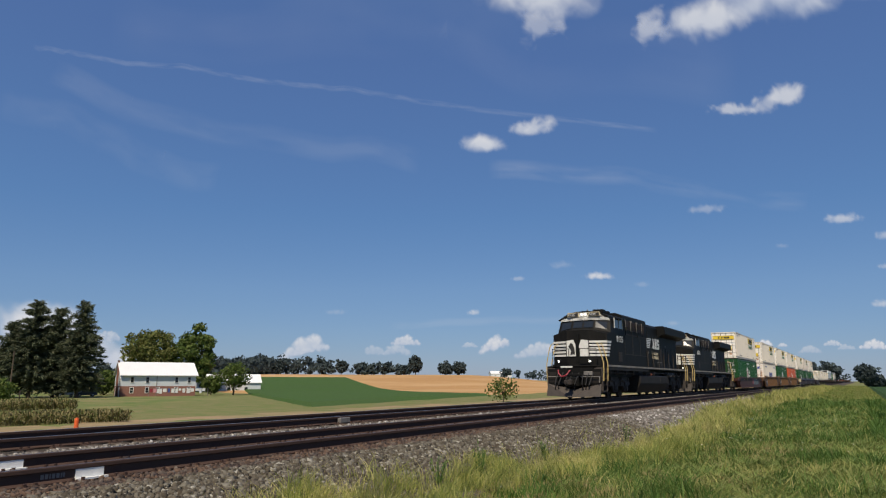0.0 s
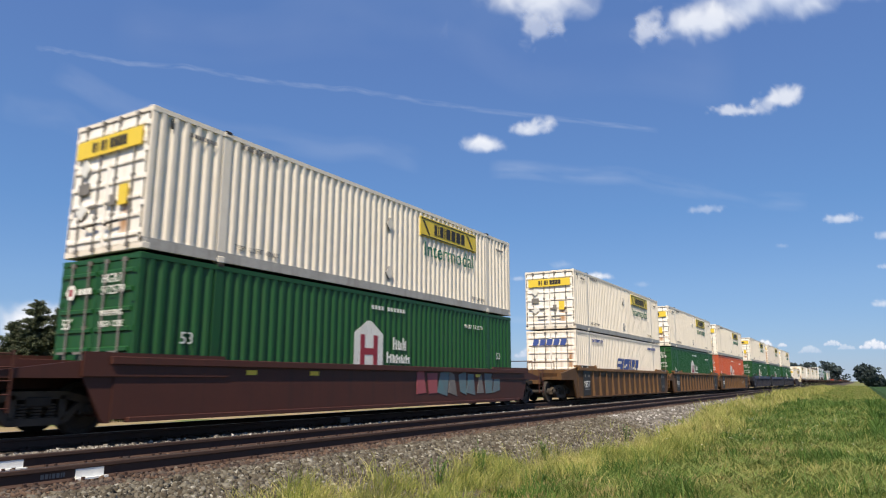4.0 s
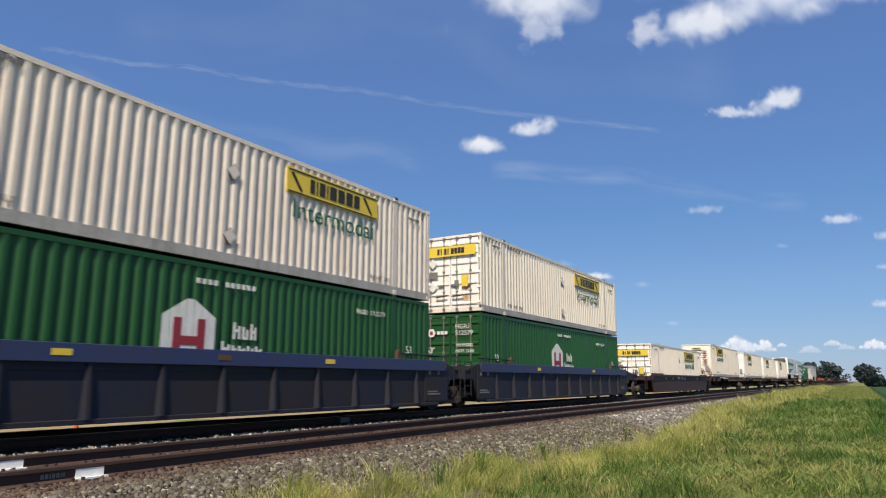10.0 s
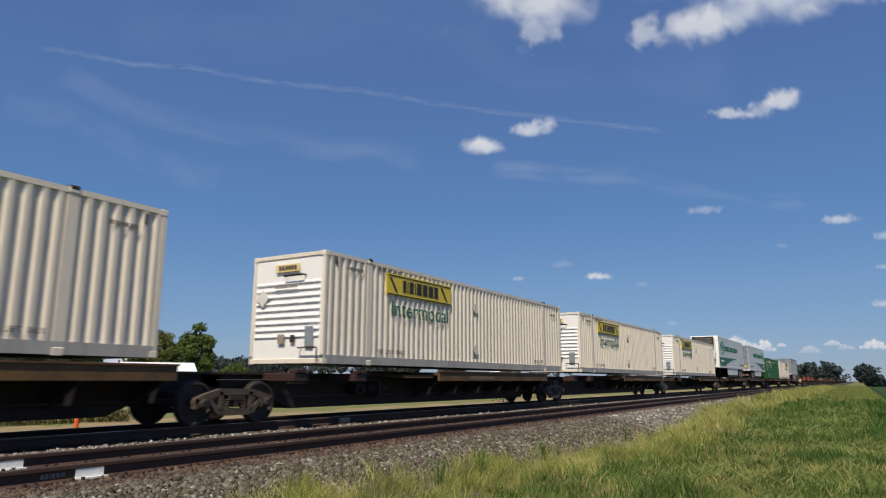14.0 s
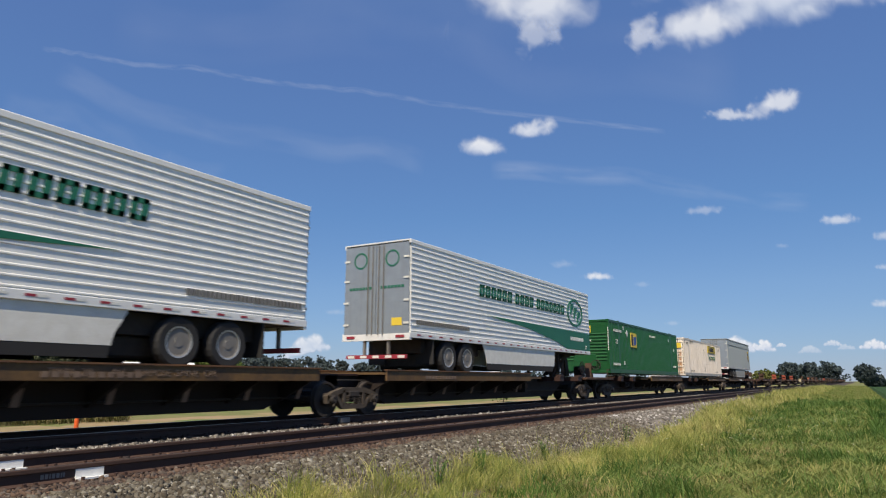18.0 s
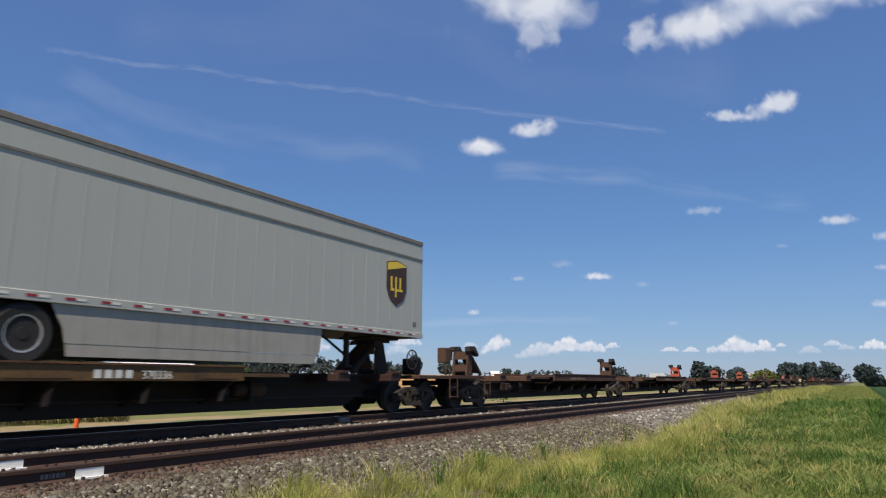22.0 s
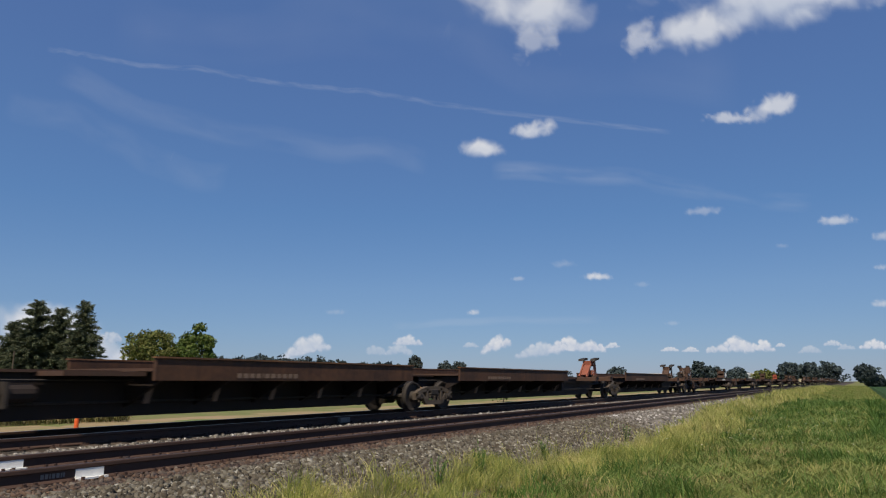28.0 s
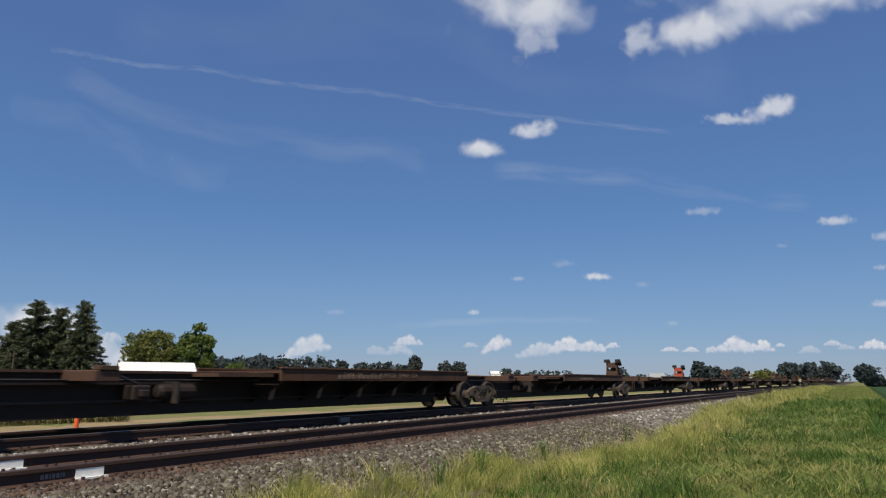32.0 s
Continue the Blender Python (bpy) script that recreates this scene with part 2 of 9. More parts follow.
RAILTOP = mat("dull_rail_head", (0.11, 0.085, 0.075), 0.42, 0.55, col2=(0.075, 0.055, 0.045))
RAILSHINE = mat("polished_rail_head", (0.33, 0.32, 0.32), 0.3, 0.85)
TIE = mat("weathered_tie_wood", (0.085, 0.062, 0.046), 0.9, col2=(0.045, 0.034, 0.027), scale=4, bump=0.5, spread=0.2)
WPAINT = mat("white_marker_paint", (0.78, 0.79, 0.77), 0.7, col2=(0.55, 0.55, 0.52), scale=8)
RAILGREY = mat("dirty_grey_bottom_rail", (0.42, 0.41, 0.385), 0.6, col2=(0.30, 0.285, 0.26), scale=1.6, mix=0.8, streak=0.5, stcol=(0.19, 0.165, 0.135))
YELLOWRAIL = mat("yellow_grab_rail_paint", (0.62, 0.46, 0.17), 0.5, col2=(0.45, 0.34, 0.15), scale=4)


# ---- building helpers ----
def part(name, bm, material, parent, label="", smooth=False):
    """Links a bmesh (or a mesh made before) as one mesh object under a thing or a part."""
    if isinstance(bm, bmesh.types.BMesh):
        me = bpy.data.meshes.new(name)
        bmesh.ops.recalc_face_normals(bm, faces=bm.faces)
        bm.to_mesh(me)
        bm.free()
        me.materials.append(material)
        if smooth:
            me.polygons.foreach_set("use_smooth", [True] * len(me.polygons))
    else:
        me = bm
    ob = new(name, me)
    if parent:
        ob.parent = parent
    if label:
        ob["label"] = label
    return ob


def thing(name, label, category, group="", kind=""):
    return tagged(new(name), label, category, group, kind)


def box(bm, x0, x1, y0, y1, z0, z1, bev=0.0):
    vs = [bm.verts.new((x, y, z)) for x in (x0, x1) for y in (y0, y1) for z in (z0, z1)]
    fs = [bm.faces.new([vs[i] for i in q]) for q in ((0, 1, 3, 2), (4, 6, 7, 5), (0, 4, 5, 1), (2, 3, 7, 6), (0, 2, 6, 4), (1, 5, 7, 3))]
    if bev:
        es = {e for f in fs for e in f.edges}
        bmesh.ops.bevel(bm, geom=list(es), offset=bev, segments=1, affect="EDGES")
    return bm


def B(*a, **k):
    return box(bmesh.new(), *a, **k)


def rod(bm, p, q, r, seg=8, r2=None):
    p, q = Vector(p), Vector(q)
    d = (q - p).normalized()
    a = d.orthogonal().normalized()
    b = d.cross(a)
    rings = []
    for c, rr in ((p, r), (q, r if r2 is None else r2)):
        rings.append([bm.verts.new(c + (a * math.cos(2 * math.pi * i / seg) + b * math.sin(2 * math.pi * i / seg)) * rr) for i in range(seg)])
    for i in range(seg):
        j = (i + 1) % seg
        bm.faces.new((rings[0][i], rings[0][j], rings[1][j], rings[1][i]))
    bm.faces.new(rings[0][::-1])
    bm.faces.new(rings[1])
    return bm


def prism(bm, pts, a0, a1, axis="y"):
    """A polygon (pairs in the plane across the axis) drawn out along the axis."""
    def place(p, a):
        return {"x": (a, p[0], p[1]), "y": (p[0], a, p[1]), "z": (p[0], p[1], a)}[axis]
    lo = [bm.verts.new(place(p, a0)) for p in pts]
    hi = [bm.verts.new(place(p, a1)) for p in pts]
    for i in range(len(pts)):
        j = (i + 1) % len(pts)
        bm.faces.new((lo[i], lo[j], hi[j], hi[i]))
    bm.faces.new(lo[::-1])
    bm.faces.new(hi)
    return bm


def lathe(bm, prof, axis_p, axis="y", seg=20, ring_shaped=False):
    """A profile of (radius, along) pairs turned about an axis through axis_p."""
    rings = []
    for r, a in prof:
        ring = []
        for i in range(seg):
            c, s = math.cos(2 * math.pi * i / seg) * r, math.sin(2 * math.pi * i / seg) * r
            v = (c, a, s) if axis == "y" else (c, s, a) if axis == "z" else (a, c, s)
            ring.append(bm.verts.new(Vector(axis_p) + Vector(v)))
        rings.append(ring)
    for g, h in zip(rings, rings[1:] + rings[:1] if ring_shaped else rings[1:]):
        for i in range(seg):
            j = (i + 1) % seg
            bm.faces.new((g[i], g[j], h[j], h[i]))
    if not ring_shaped:
        bm.faces.new(rings[0][::-1])
        bm.faces.new(rings[-1])
    return bm


def corrugated(bm, a0, a1, z0, z1, y, depth, pitch, out=-1, flat=0.42, axis="x", thick=0.03):
    """A sheet with upright trapezoid ribs, from a0 to a1 along x (or y), thick and closed."""
    n = max(1, round((a1 - a0) / pitch))
    w = (a1 - a0) / n
    prof = []
    for i in range(n):
        s = a0 + i * w
        sl = (1 - 2 * flat) / 2
        prof += [(s, 0.0), (s + w * flat, 0.0), (s + w * (flat + sl), depth), (s + w * (2 * flat + sl), depth)]
    prof.append((a1, 0.0))
    prev = None
    for a, dd in prof:
        yy = y + out * dd
        yb = y - out * thick
        pts = [(a, yy, z0), (a, yy, z1), (a, yb, z1), (a, yb, z0)]
        if axis == "y":
            pts = [(p[1], p[0], p[2]) for p in pts]
        cur = [bm.verts.new(p) for p in pts]
        if prev:
            for i in range(4):
                j = (i + 1) % 4
                bm.faces.new((prev[i], prev[j], cur[j], cur[i]))
        else:
            bm.faces.new(cur)
        prev = cur
    bm.faces.new(prev[::-1])
    return bm


def words(text, size, material, parent, m, name="lettering", thick=0.004, wide=1.0, fit=0.0):
    """Raised letters in the built-in font, as a mesh part at the pose m; a phrase becomes one part for each word."""
    if " " in text:
        total, at = len(text), 0
        for word in text.split(" "):
            if word:
                words(word, size, material, parent, m @ Matrix.Translation((fit * at / total, 0, 0)), name, thick, wide, fit * (len(word) - 0.15) / total)
            at += len(word) + 1
        return
    cu = bpy.data.curves.new(name, "FONT")
    cu.body, cu.size, cu.extrude, cu.align_x = text, size, thick, "LEFT"
    cu.resolution_u = 3
    tmp = bpy.data.objects.new("tmp", cu)
    me = bpy.data.meshes.new_from_object(tmp)
    bpy.data.objects.remove(tmp)
    if fit:
        xs = [v.co.x for v in me.vertices]
        wide = fit / (max(xs) - min(xs))
    me.transform(m @ Matrix.Diagonal((wide, 1, 1, 1)))
    me.materials.clear()
    me.materials.append(material)
    return part(name, me, material, parent)


def on_side(x, y, z):
    """The pose of writing on a face that looks towards -Y."""
    return Matrix.Translation((x, y, z)) @ Matrix.Rotation(radians(90), 4, "X")


def on_front(x, y, z):
    """The pose of writing on a face that looks towards -X."""
    return Matrix.Translation((x, y, z)) @ Matrix.Rotation(radians(-90), 4, "Z") @ Matrix.Rotation(radians(90), 4, "X")


# ---- ground ----
PROFILE_Y = (-5000, -900, -300, -60, -10, -4.2, -2.7, -1.7, -1.0, 0, 4.6, 5.1, 6.75, 14.6, 16.3, 24, 60, 135, 5000)
PROFILE_Z = (2.0, 2.0, -0.2, -2.3, -2.35, -2.20, -1.95, -0.84, -0.72, -0.63, -0.60, -0.62, -0.20, -0.20, -0.80, -1.0, -1.60, -2.85, -2.85)


def smooth(a, b, v):
    t = np.clip((v - a) / (b - a), 0, 1)
    return t * t * (3 - 2 * t)


def height(x, y):
    """The height of the ground: the bank of the tracks, the bank's slopes and the rising fields beyond."""
    x, y = np.asarray(x, float), np.asarray(y, float)
    z = np.interp(y, PROFILE_Y, PROFILE_Z)
    r, az = np.hypot(x, y), np.degrees(np.arctan2(y, x))
    rise = smooth(17, 30, az) * (1 - 0.55 * smooth(46, 56, az)) * smooth(165, 470, r) * smooth(30, 110, y)
    far_side = smooth(150, 800, x) * smooth(4, 25, -y) * (1 - smooth(300, 900, -y))
    return z + rise * 7.2 + far_side * 5.0


def ground_mat(name, c1, c2, c3, scale, big, bump):
    """Soil or turf: colour by three scales of noise in world metres."""
    m = bpy.data.materials.new(name)
    m.use_nodes = True
    n, l = m.node_tree.nodes, m.node_tree.links
    b = n["Principled BSDF"]
    b.inputs["Roughness"].default_value = 0.95
    b.inputs["Specular IOR Level"].default_value = 0.15
    g = n.new("ShaderNodeNewGeometry")
    prev = None
    for s, lo, hi, col in ((scale, 0.35, 0.65, c2), (big, 0.42, 0.62, c3)):
        t = n.new("ShaderNodeTexNoise")
        t.inputs["Scale"].default_value, t.inputs["Detail"].default_value = s, 8
        l.new(g.outputs["Position"], t.inputs["Vector"])
        r = n.new("ShaderNodeMapRange")
        r.inputs["From Min"].default_value, r.inputs["From Max"].default_value = lo, hi
        l.new(t.outputs["Fac"], r.inputs["Value"])
        x = n.new("ShaderNodeMix")
        x.data_type = "RGBA"
        l.new(r.outputs[0], x.inputs["Factor"])
        if prev:
            l.new(prev, x.inputs["A"])
        else:
            x.inputs["A"].default_value = (*c1, 1)
        x.inputs["B"].default_value = (*col, 1)
        prev = x.outputs["Result"]
    l.new(prev, b.inputs["Base Color"])
    t = n.new("ShaderNodeTexNoise")
    t.inputs["Scale"].default_value, t.inputs["Detail"].default_value = scale * 4, 6
    l.new(g.outputs["Position"], t.inputs["Vector"])
    bp = n.new("ShaderNodeBump")
    bp.inputs["Strength"].default_value, bp.inputs["Distance"].default_value = bump, 0.05
    l.new(t.outputs["Fac"], bp.inputs["Height"])
    l.new(bp.outputs[0], b.inputs["Normal"])
    return m


TURF = ground_mat("summer_turf", (0.112, 0.152, 0.044), (0.153, 0.171, 0.057), (0.194, 0.171, 0.078), 3.0, 0.6, 0.8)
LAWN = ground_mat("mown_lawn", (0.085, 0.14, 0.03), (0.135, 0.165, 0.05), (0.22, 0.19, 0.085), 0.7, 0.16, 0.5)
STUBBLE = ground_mat("tan_stubble", (0.42, 0.25, 0.105), (0.36, 0.20, 0.08), (0.47, 0.30, 0.14), 0.6, 0.02, 0.5)
CROP = ground_mat("low_green_crop", (0.043, 0.089, 0.019), (0.056, 0.106, 0.024), (0.051, 0.093, 0.025), 1.5, 0.04, 1.0)
DARKCROP = ground_mat("dense_dark_green_crop", (0.024, 0.056, 0.016), (0.033, 0.070, 0.020), (0.030, 0.060, 0.020), 1.5, 0.04, 1.0)
DIRT = ground_mat("dry_dirt", (0.33, 0.24, 0.14), (0.26, 0.19, 0.11), (0.22, 0.19, 0.09), 2.0, 0.2, 0.6)
GRAVEL = ground_mat("grey_gravel_bed", (0.094, 0.084, 0.075), (0.045, 0.040, 0.037), (0.082, 0.066, 0.052), 16.0, 0.5, 1.0)
BROWNGRAVEL = ground_mat("rust_stained_gravel", (0.0792, 0.0576, 0.0450), (0.0396, 0.0304, 0.0261), (0.0612, 0.0480, 0.0405), 14.0, 0.6, 1.0)


def sheet(name, xs, ys, fz, material, label, category, kind="structure", parent=None):
    """A sheet over a grid of x and y values, at the height that fz gives."""
    X, Y = np.meshgrid(xs, ys)
    Z = fz(X, Y)
    nx, ny = len(xs), len(ys)
    verts = np.stack([X.ravel(), Y.ravel(), Z.ravel()], 1)
    idx = np.arange(nx * ny).reshape(ny, nx)
    faces = np.stack([idx[:-1, :-1].ravel(), idx[:-1, 1:].ravel(), idx[1:, 1:].ravel(), idx[1:, :-1].ravel()], 1)
    me = bpy.data.meshes.new(name)
    me.from_pydata(verts.tolist(), [], faces.tolist())
    me.materials.append(material)
    me.polygons.foreach_set("use_smooth", [True] * len(me.polygons))
    return tagged(new(name, me), label, category, "", kind)


def patch(name, a, b, c, dd, nu, nv, lift, material, label, category, kind="structure"):
    """A four-sided field laid on the ground: corners in order, lifted by its crop's height, with a skirt to the ground."""
    u, v = np.meshgrid(np.linspace(0, 1, nu), np.linspace(0, 1, nv))
    P = sum(np.asarray(q, float)[:, None, None] * w for q, w in ((a, (1 - u) * (1 - v)), (b, u * (1 - v)), (c, u * v), (dd, (1 - u) * v)))
    Z = height(P[0], P[1]) + lift
    Z[0, :] -= lift + 0.3
    Z[-1, :] -= lift + 0.3
    Z[:, 0] -= lift + 0.3
    Z[:, -1] -= lift + 0.3
    verts = np.stack([P[0].ravel(), P[1].ravel(), Z.ravel()], 1)
    idx = np.arange(nu * nv).reshape(nv, nu)
    faces = np.stack([idx[:-1, :-1].ravel(), idx[:-1, 1:].ravel(), idx[1:, 1:].ravel(), idx[1:, :-1].ravel()], 1)
    me = bpy.data.meshes.new(name)
    me.from_pydata(verts.tolist(), [], faces.tolist())
    me.materials.append(material)
    return tagged(new(name, me), label, category, "", kind)


gx = np.concatenate([-np.geomspace(4500, 12, 26), np.arange(-10, 60, 1.0), np.arange(60, 200, 5), np.geomspace(200, 4700, 40)])
gy = np.concatenate([-np.geomspace(4500, 12, 26), np.arange(-11, 26, 0.45), np.arange(26, 120, 3), np.geomspace(122, 4700, 60)])
sheet("ground", gx, gy, lambda X, Y: height(X, Y) + 0.03 * np.sin(X * 0.7 + Y) * smooth(17, 24, np.abs(Y - 2)) - 0.05 * ((Y > 5.2) & (Y < 16.2)), TURF, "rolling farm ground of dry summer grass", "ground")
bx = np.concatenate([np.arange(-60, 70, 0.5), np.geomspace(70, 900, 60)])
sheet("ballast_bed", bx, np.concatenate([np.arange(4.9, 7.2, 0.2), np.arange(7.2, 14.6, 0.5), np.arange(14.6, 16.5, 0.2)]),
      lambda X, Y: height(X, Y) + 0.015 * np.sin(X * 2.1) * np.sin(Y * 3.7 + X), GRAVEL, "grey crushed stone ballast under two tracks", "ballast")


# ---- tracks ----
RAILPROF = [(-0.075, -0.18), (0.075, -0.18), (0.075, -0.166), (0.012, -0.145), (0.010, -0.055), (0.037, -0.042), (0.037, -0.006), (0.030, 0.0), (-0.030, 0.0), (-0.037, -0.006), (-0.037, -0.042), (-0.010, -0.055), (-0.012, -0.145), (-0.075, -0.166)]


def track(y, head, label, ties):
    """A track: two rails with worn heads, and its ties half sunk in the stone."""
    ob = thing("railway_track", label, "track", "", "structure")
    for s in (-0.754, 0.754):
        r = part("rail", prism(bmesh.new(), [(a + s, b) for a, b in RAILPROF], -80, 1400, "x"), RAILM, ob, "steel rail")
        part("rail_head", B(-80, 1400, s - 0.026, s + 0.026, -0.001, 0.003), head, r, "worn running surface")
    ob.location = (0, y, 0)
    tie = bpy.data.meshes.new("tie")
    bm = B(-0.115, 0.115, -1.30, 1.30, -0.36, -0.185, bev=0.012)
    bm.to_mesh(tie)
    bm.free()
    tie.materials.append(TIE)
    plate = bpy.data.meshes.new("tie_plate")
    bm = bmesh.new()
    for s in (-0.754, 0.754):
        box(bm, -0.10, 0.10, s - 0.18, s + 0.18, -0.188, -0.172)
        for dx in (-0.06, 0.06):
            for dy in (-0.10, 0.10):
                box(bm, dx - 0.016, dx + 0.016, s + dy - 0.016, s + dy + 0.016, -0.18, -0.135)
    bm.to_mesh(plate)
    bm.free()
    plate.materials.append(RAILM)
    rnd = random.Random(4)
    for i in range(ties):
        t = part("tie", tie, TIE, ob)
        t.location = (1.0 + i * 0.53, rnd.uniform(-0.05, 0.05), rnd.uniform(-0.012, 0.012))
        t.rotation_euler = (0, 0, rnd.uniform(-0.02, 0.02))
        p = part("tie_plate", plate, RAILM, ob)
        p.location = (1.0 + i * 0.53, 0, 0)
    return ob


near_track = track(NEAR, RAILTOP, "empty rusty track on stained wooden ties", 130)
far_track = track(FAR, RAILSHINE, "dark track with polished rail heads under the train", 90)
for x0, x1, s in ((4.72, 5.06, -0.754), (4.30, 4.92, 0.754)):
    bm = box(bmesh.new(), x0, x1, s - 0.030, s - 0.0125, -0.150, -0.052)
    box(bm, x0 - 0.02, x1 + 0.03, s - 0.085, s - 0.014, -0.172, -0.150)
    part("paint_mark", bm, WPAINT, near_track, "white paint on the rail web")
for dx, w in ((0, 0.05), (0.07, 0.05), (0.14, 0.02), (0.18, 0.05), (0.25, 0.05), (0.32, 0.025), (0.36, 0.025)):
    part("rail_mark", B(4.33 + dx * 0.7, 4.33 + dx * 0.7 + w * 0.7, -0.754 - 0.016, -0.754 - 0.011, -0.125, -0.075), GREY, near_track, "faint pale marks on the web")
part("bond_box", B(14.3, 14.7, -0.754 - 0.16, -0.754 - 0.05, -0.16, -0.03, bev=0.01), GREY, far_track, "small grey bond box on the rail")


# ---- train: running gear ----
WHEEL_R = 0.46
riders, wheelsets = [], []        # things that ride with the train and their place along it; wheelsets that roll


def keep(name, bm, material, smooth=False):
    """A mesh to be shared by many parts."""
    me = bpy.data.meshes.new(name)
    bmesh.ops.recalc_face_normals(bm, faces=bm.faces)
    bm.to_mesh(me)
    bm.free()
    me.materials.append(material)
    if smooth:
        me.polygons.foreach_set("use_smooth", [True] * len(me.polygons))
    return me


def wheelset_mesh():
    bm = bmesh.new()
    rod(bm, (0, -1.0, 0), (0, 1.0, 0), 0.085, 10)
    for s in (-1, 1):
        lathe(bm, [(0.12, s * 0.66), (0.30, s * 0.69), (0.40, s * 0.68), (0.485, s * 0.685), (0.485, s * 0.715), (0.46, s * 0.72), (0.452, s * 0.815), (0.40, s * 0.815), (0.37, s * 0.77), (0.17, s * 0.76), (0.15, s * 0.86), (0.12, s * 0.86)], (0, 0, 0), "y", 28)
        lathe(bm, [(0.11, s * 0.98), (0.115, s * 1.06), (0.07, s * 1.10), (0.02, s * 1.10)], (0, 0, 0), "y", 12)
        for k in range(3):
            a = k * 2.094
            rod(bm, (math.cos(a) * 0.06, s * 1.08, math.sin(a) * 0.06), (math.cos(a) * 0.06, s * 1.125, math.sin(a) * 0.06), 0.018, 6)
    return bm


WHEELSET = keep("wheelset", wheelset_mesh(), DARK)


def side_frame_mesh(wb=0.889, y=0.96):
    """A cast three-piece bogie side: arched top, two windows, spring nest and bearing pedestals."""
    bm = bmesh.new()
    y0, y1 = y - 0.07, y + 0.07
    top = [(-wb - 0.20, 0.56), (-wb + 0.05, 0.66), (-0.45, 0.76), (0.45, 0.76), (wb - 0.05, 0.66), (wb + 0.20, 0.56), (wb + 0.20, 0.46), (wb - 0.08, 0.54), (0.45, 0.63), (-0.45, 0.63), (-wb + 0.08, 0.54), (-wb - 0.20, 0.46)]
    prism(bm, top, y0, y1, "y")
    prism(bm, [(-0.45, 0.20), (0.45, 0.20), (0.38, 0.32), (-0.38, 0.32)], y0, y1, "y")
    for s in (-1, 1):
        prism(bm, [(s * 0.40, 0.20), (s * 0.52, 0.24), (s * (wb - 0.16), 0.50), (s * (wb - 0.16), 0.60), (s * 0.42, 0.33)], y0, y1, "y")
        prism(bm, [(s * 0.36, 0.30), (s * 0.47, 0.30), (s * 0.47, 0.70), (s * 0.36, 0.70)], y0, y1, "y")
        prism(bm, [(s * (wb - 0.17), 0.36), (s * (wb - 0.11), 0.36), (s * (wb - 0.11), 0.56), (s * (wb - 0.17), 0.56)], y0, y1, "y")
        prism(bm, [(s * (wb + 0.11), 0.36), (s * (wb + 0.19), 0.36), (s * (wb + 0.19), 0.56), (s * (wb + 0.11), 0.56)], y0, y1, "y")
        box(bm, s * wb - 0.12, s * wb + 0.12, y - 0.10, y + 0.10, 0.545, 0.60)
    for k in (-0.24, 0, 0.24):
        for h in range(5):
            rod(bm, (k, y, 0.325 + h * 0.05), (k, y, 0.353 + h * 0.05), 0.085, 8)
    return bm


SIDEFRAME = keep("side_frame", side_frame_mesh(), FRAME)
BOLSTER = keep("bolster", box(box(bmesh.new(), -0.22, 0.22, -1.05, 1.05, 0.50, 0.68, 0.03), -0.20, 0.20, -0.35, 0.35, 0.68, 0.78, 0.02), DARK)
BRAKE = keep("brake_beam", rod(rod(rod(bmesh.new(), (-0.38, -0.75, 0.42), (-0.38, 0.75, 0.42), 0.05), (0.38, -0.75, 0.42), (0.38, 0.75, 0.42), 0.05), (-0.38, 0, 0.42), (0.38, 0, 0.55), 0.04), DARK)


def bogie(parent, x, roll=True):
    """A two-axle freight bogie under a car, centred at x."""
    b = part("bogie", BOLSTER, DARK, parent, "dark cast-steel two-axle freight bogie")
    b.location = (x, 0, 0)
    for s in (1, -1):
        f = part("side_frame", SIDEFRAME, FRAME, b)
        f.rotation_euler = (0, 0, 0 if s > 0 else math.pi)
    part("brake_beam", BRAKE, DARK, b)
    for s in (-1, 1):
        w = part("wheelset", WHEELSET, DARK, b)
        w.location = (s * 0.889, 0, WHEEL_R)
        if roll:
            wheelsets.append(w)
    return b


COUPLER = keep("coupler", box(box(box(bmesh.new(), -0.55, 0.25, -0.09, 0.09, 0.78, 0.95, 0.02), -0.78, -0.5, -0.17, 0.08, 0.72, 1.0, 0.04), -0.85, -0.66, 0.05, 0.19, 0.76, 0.97, 0.03), DARK)


def coupler(parent, x, s):
    c = part("coupler", COUPLER, DARK, parent)
    c.location = (x, 0, 0)
    c.rotation_euler = (0, 0, 0 if s > 0 else math.pi)
    return c


def ladder(parent, x, y, z0, z1, n, w=0.42, axis="x", material=None):
    bm = bmesh.new()
    for s in (-w / 2, w / 2):
        p = (x + s, y) if axis == "x" else (x, y + s)
        rod(bm, (*p, z0), (*p, z1), 0.018, 6)
    for i in range(n):
        z = z0 + 0.06 + (z1 - z0 - 0.12) * i / (n - 1)
        q = ((x - w / 2, y), (x + w / 2, y)) if axis == "x" else ((x, y - w / 2), (x, y + w / 2))
        rod(bm, (*q[0], z), (*q[1], z), 0.014, 6)
    return part("ladder", bm, material or DARK, parent)


# ---- train: containers ----
CL, CW, CH = 16.15, 1.295, 2.895      # length, half width, height of a 53-foot box
made_meshes = {}


def shared(key, build, material):
    if key not in made_meshes:
        made_meshes[key] = keep(key.split("|")[0], build(), material)
    return made_meshes[key]


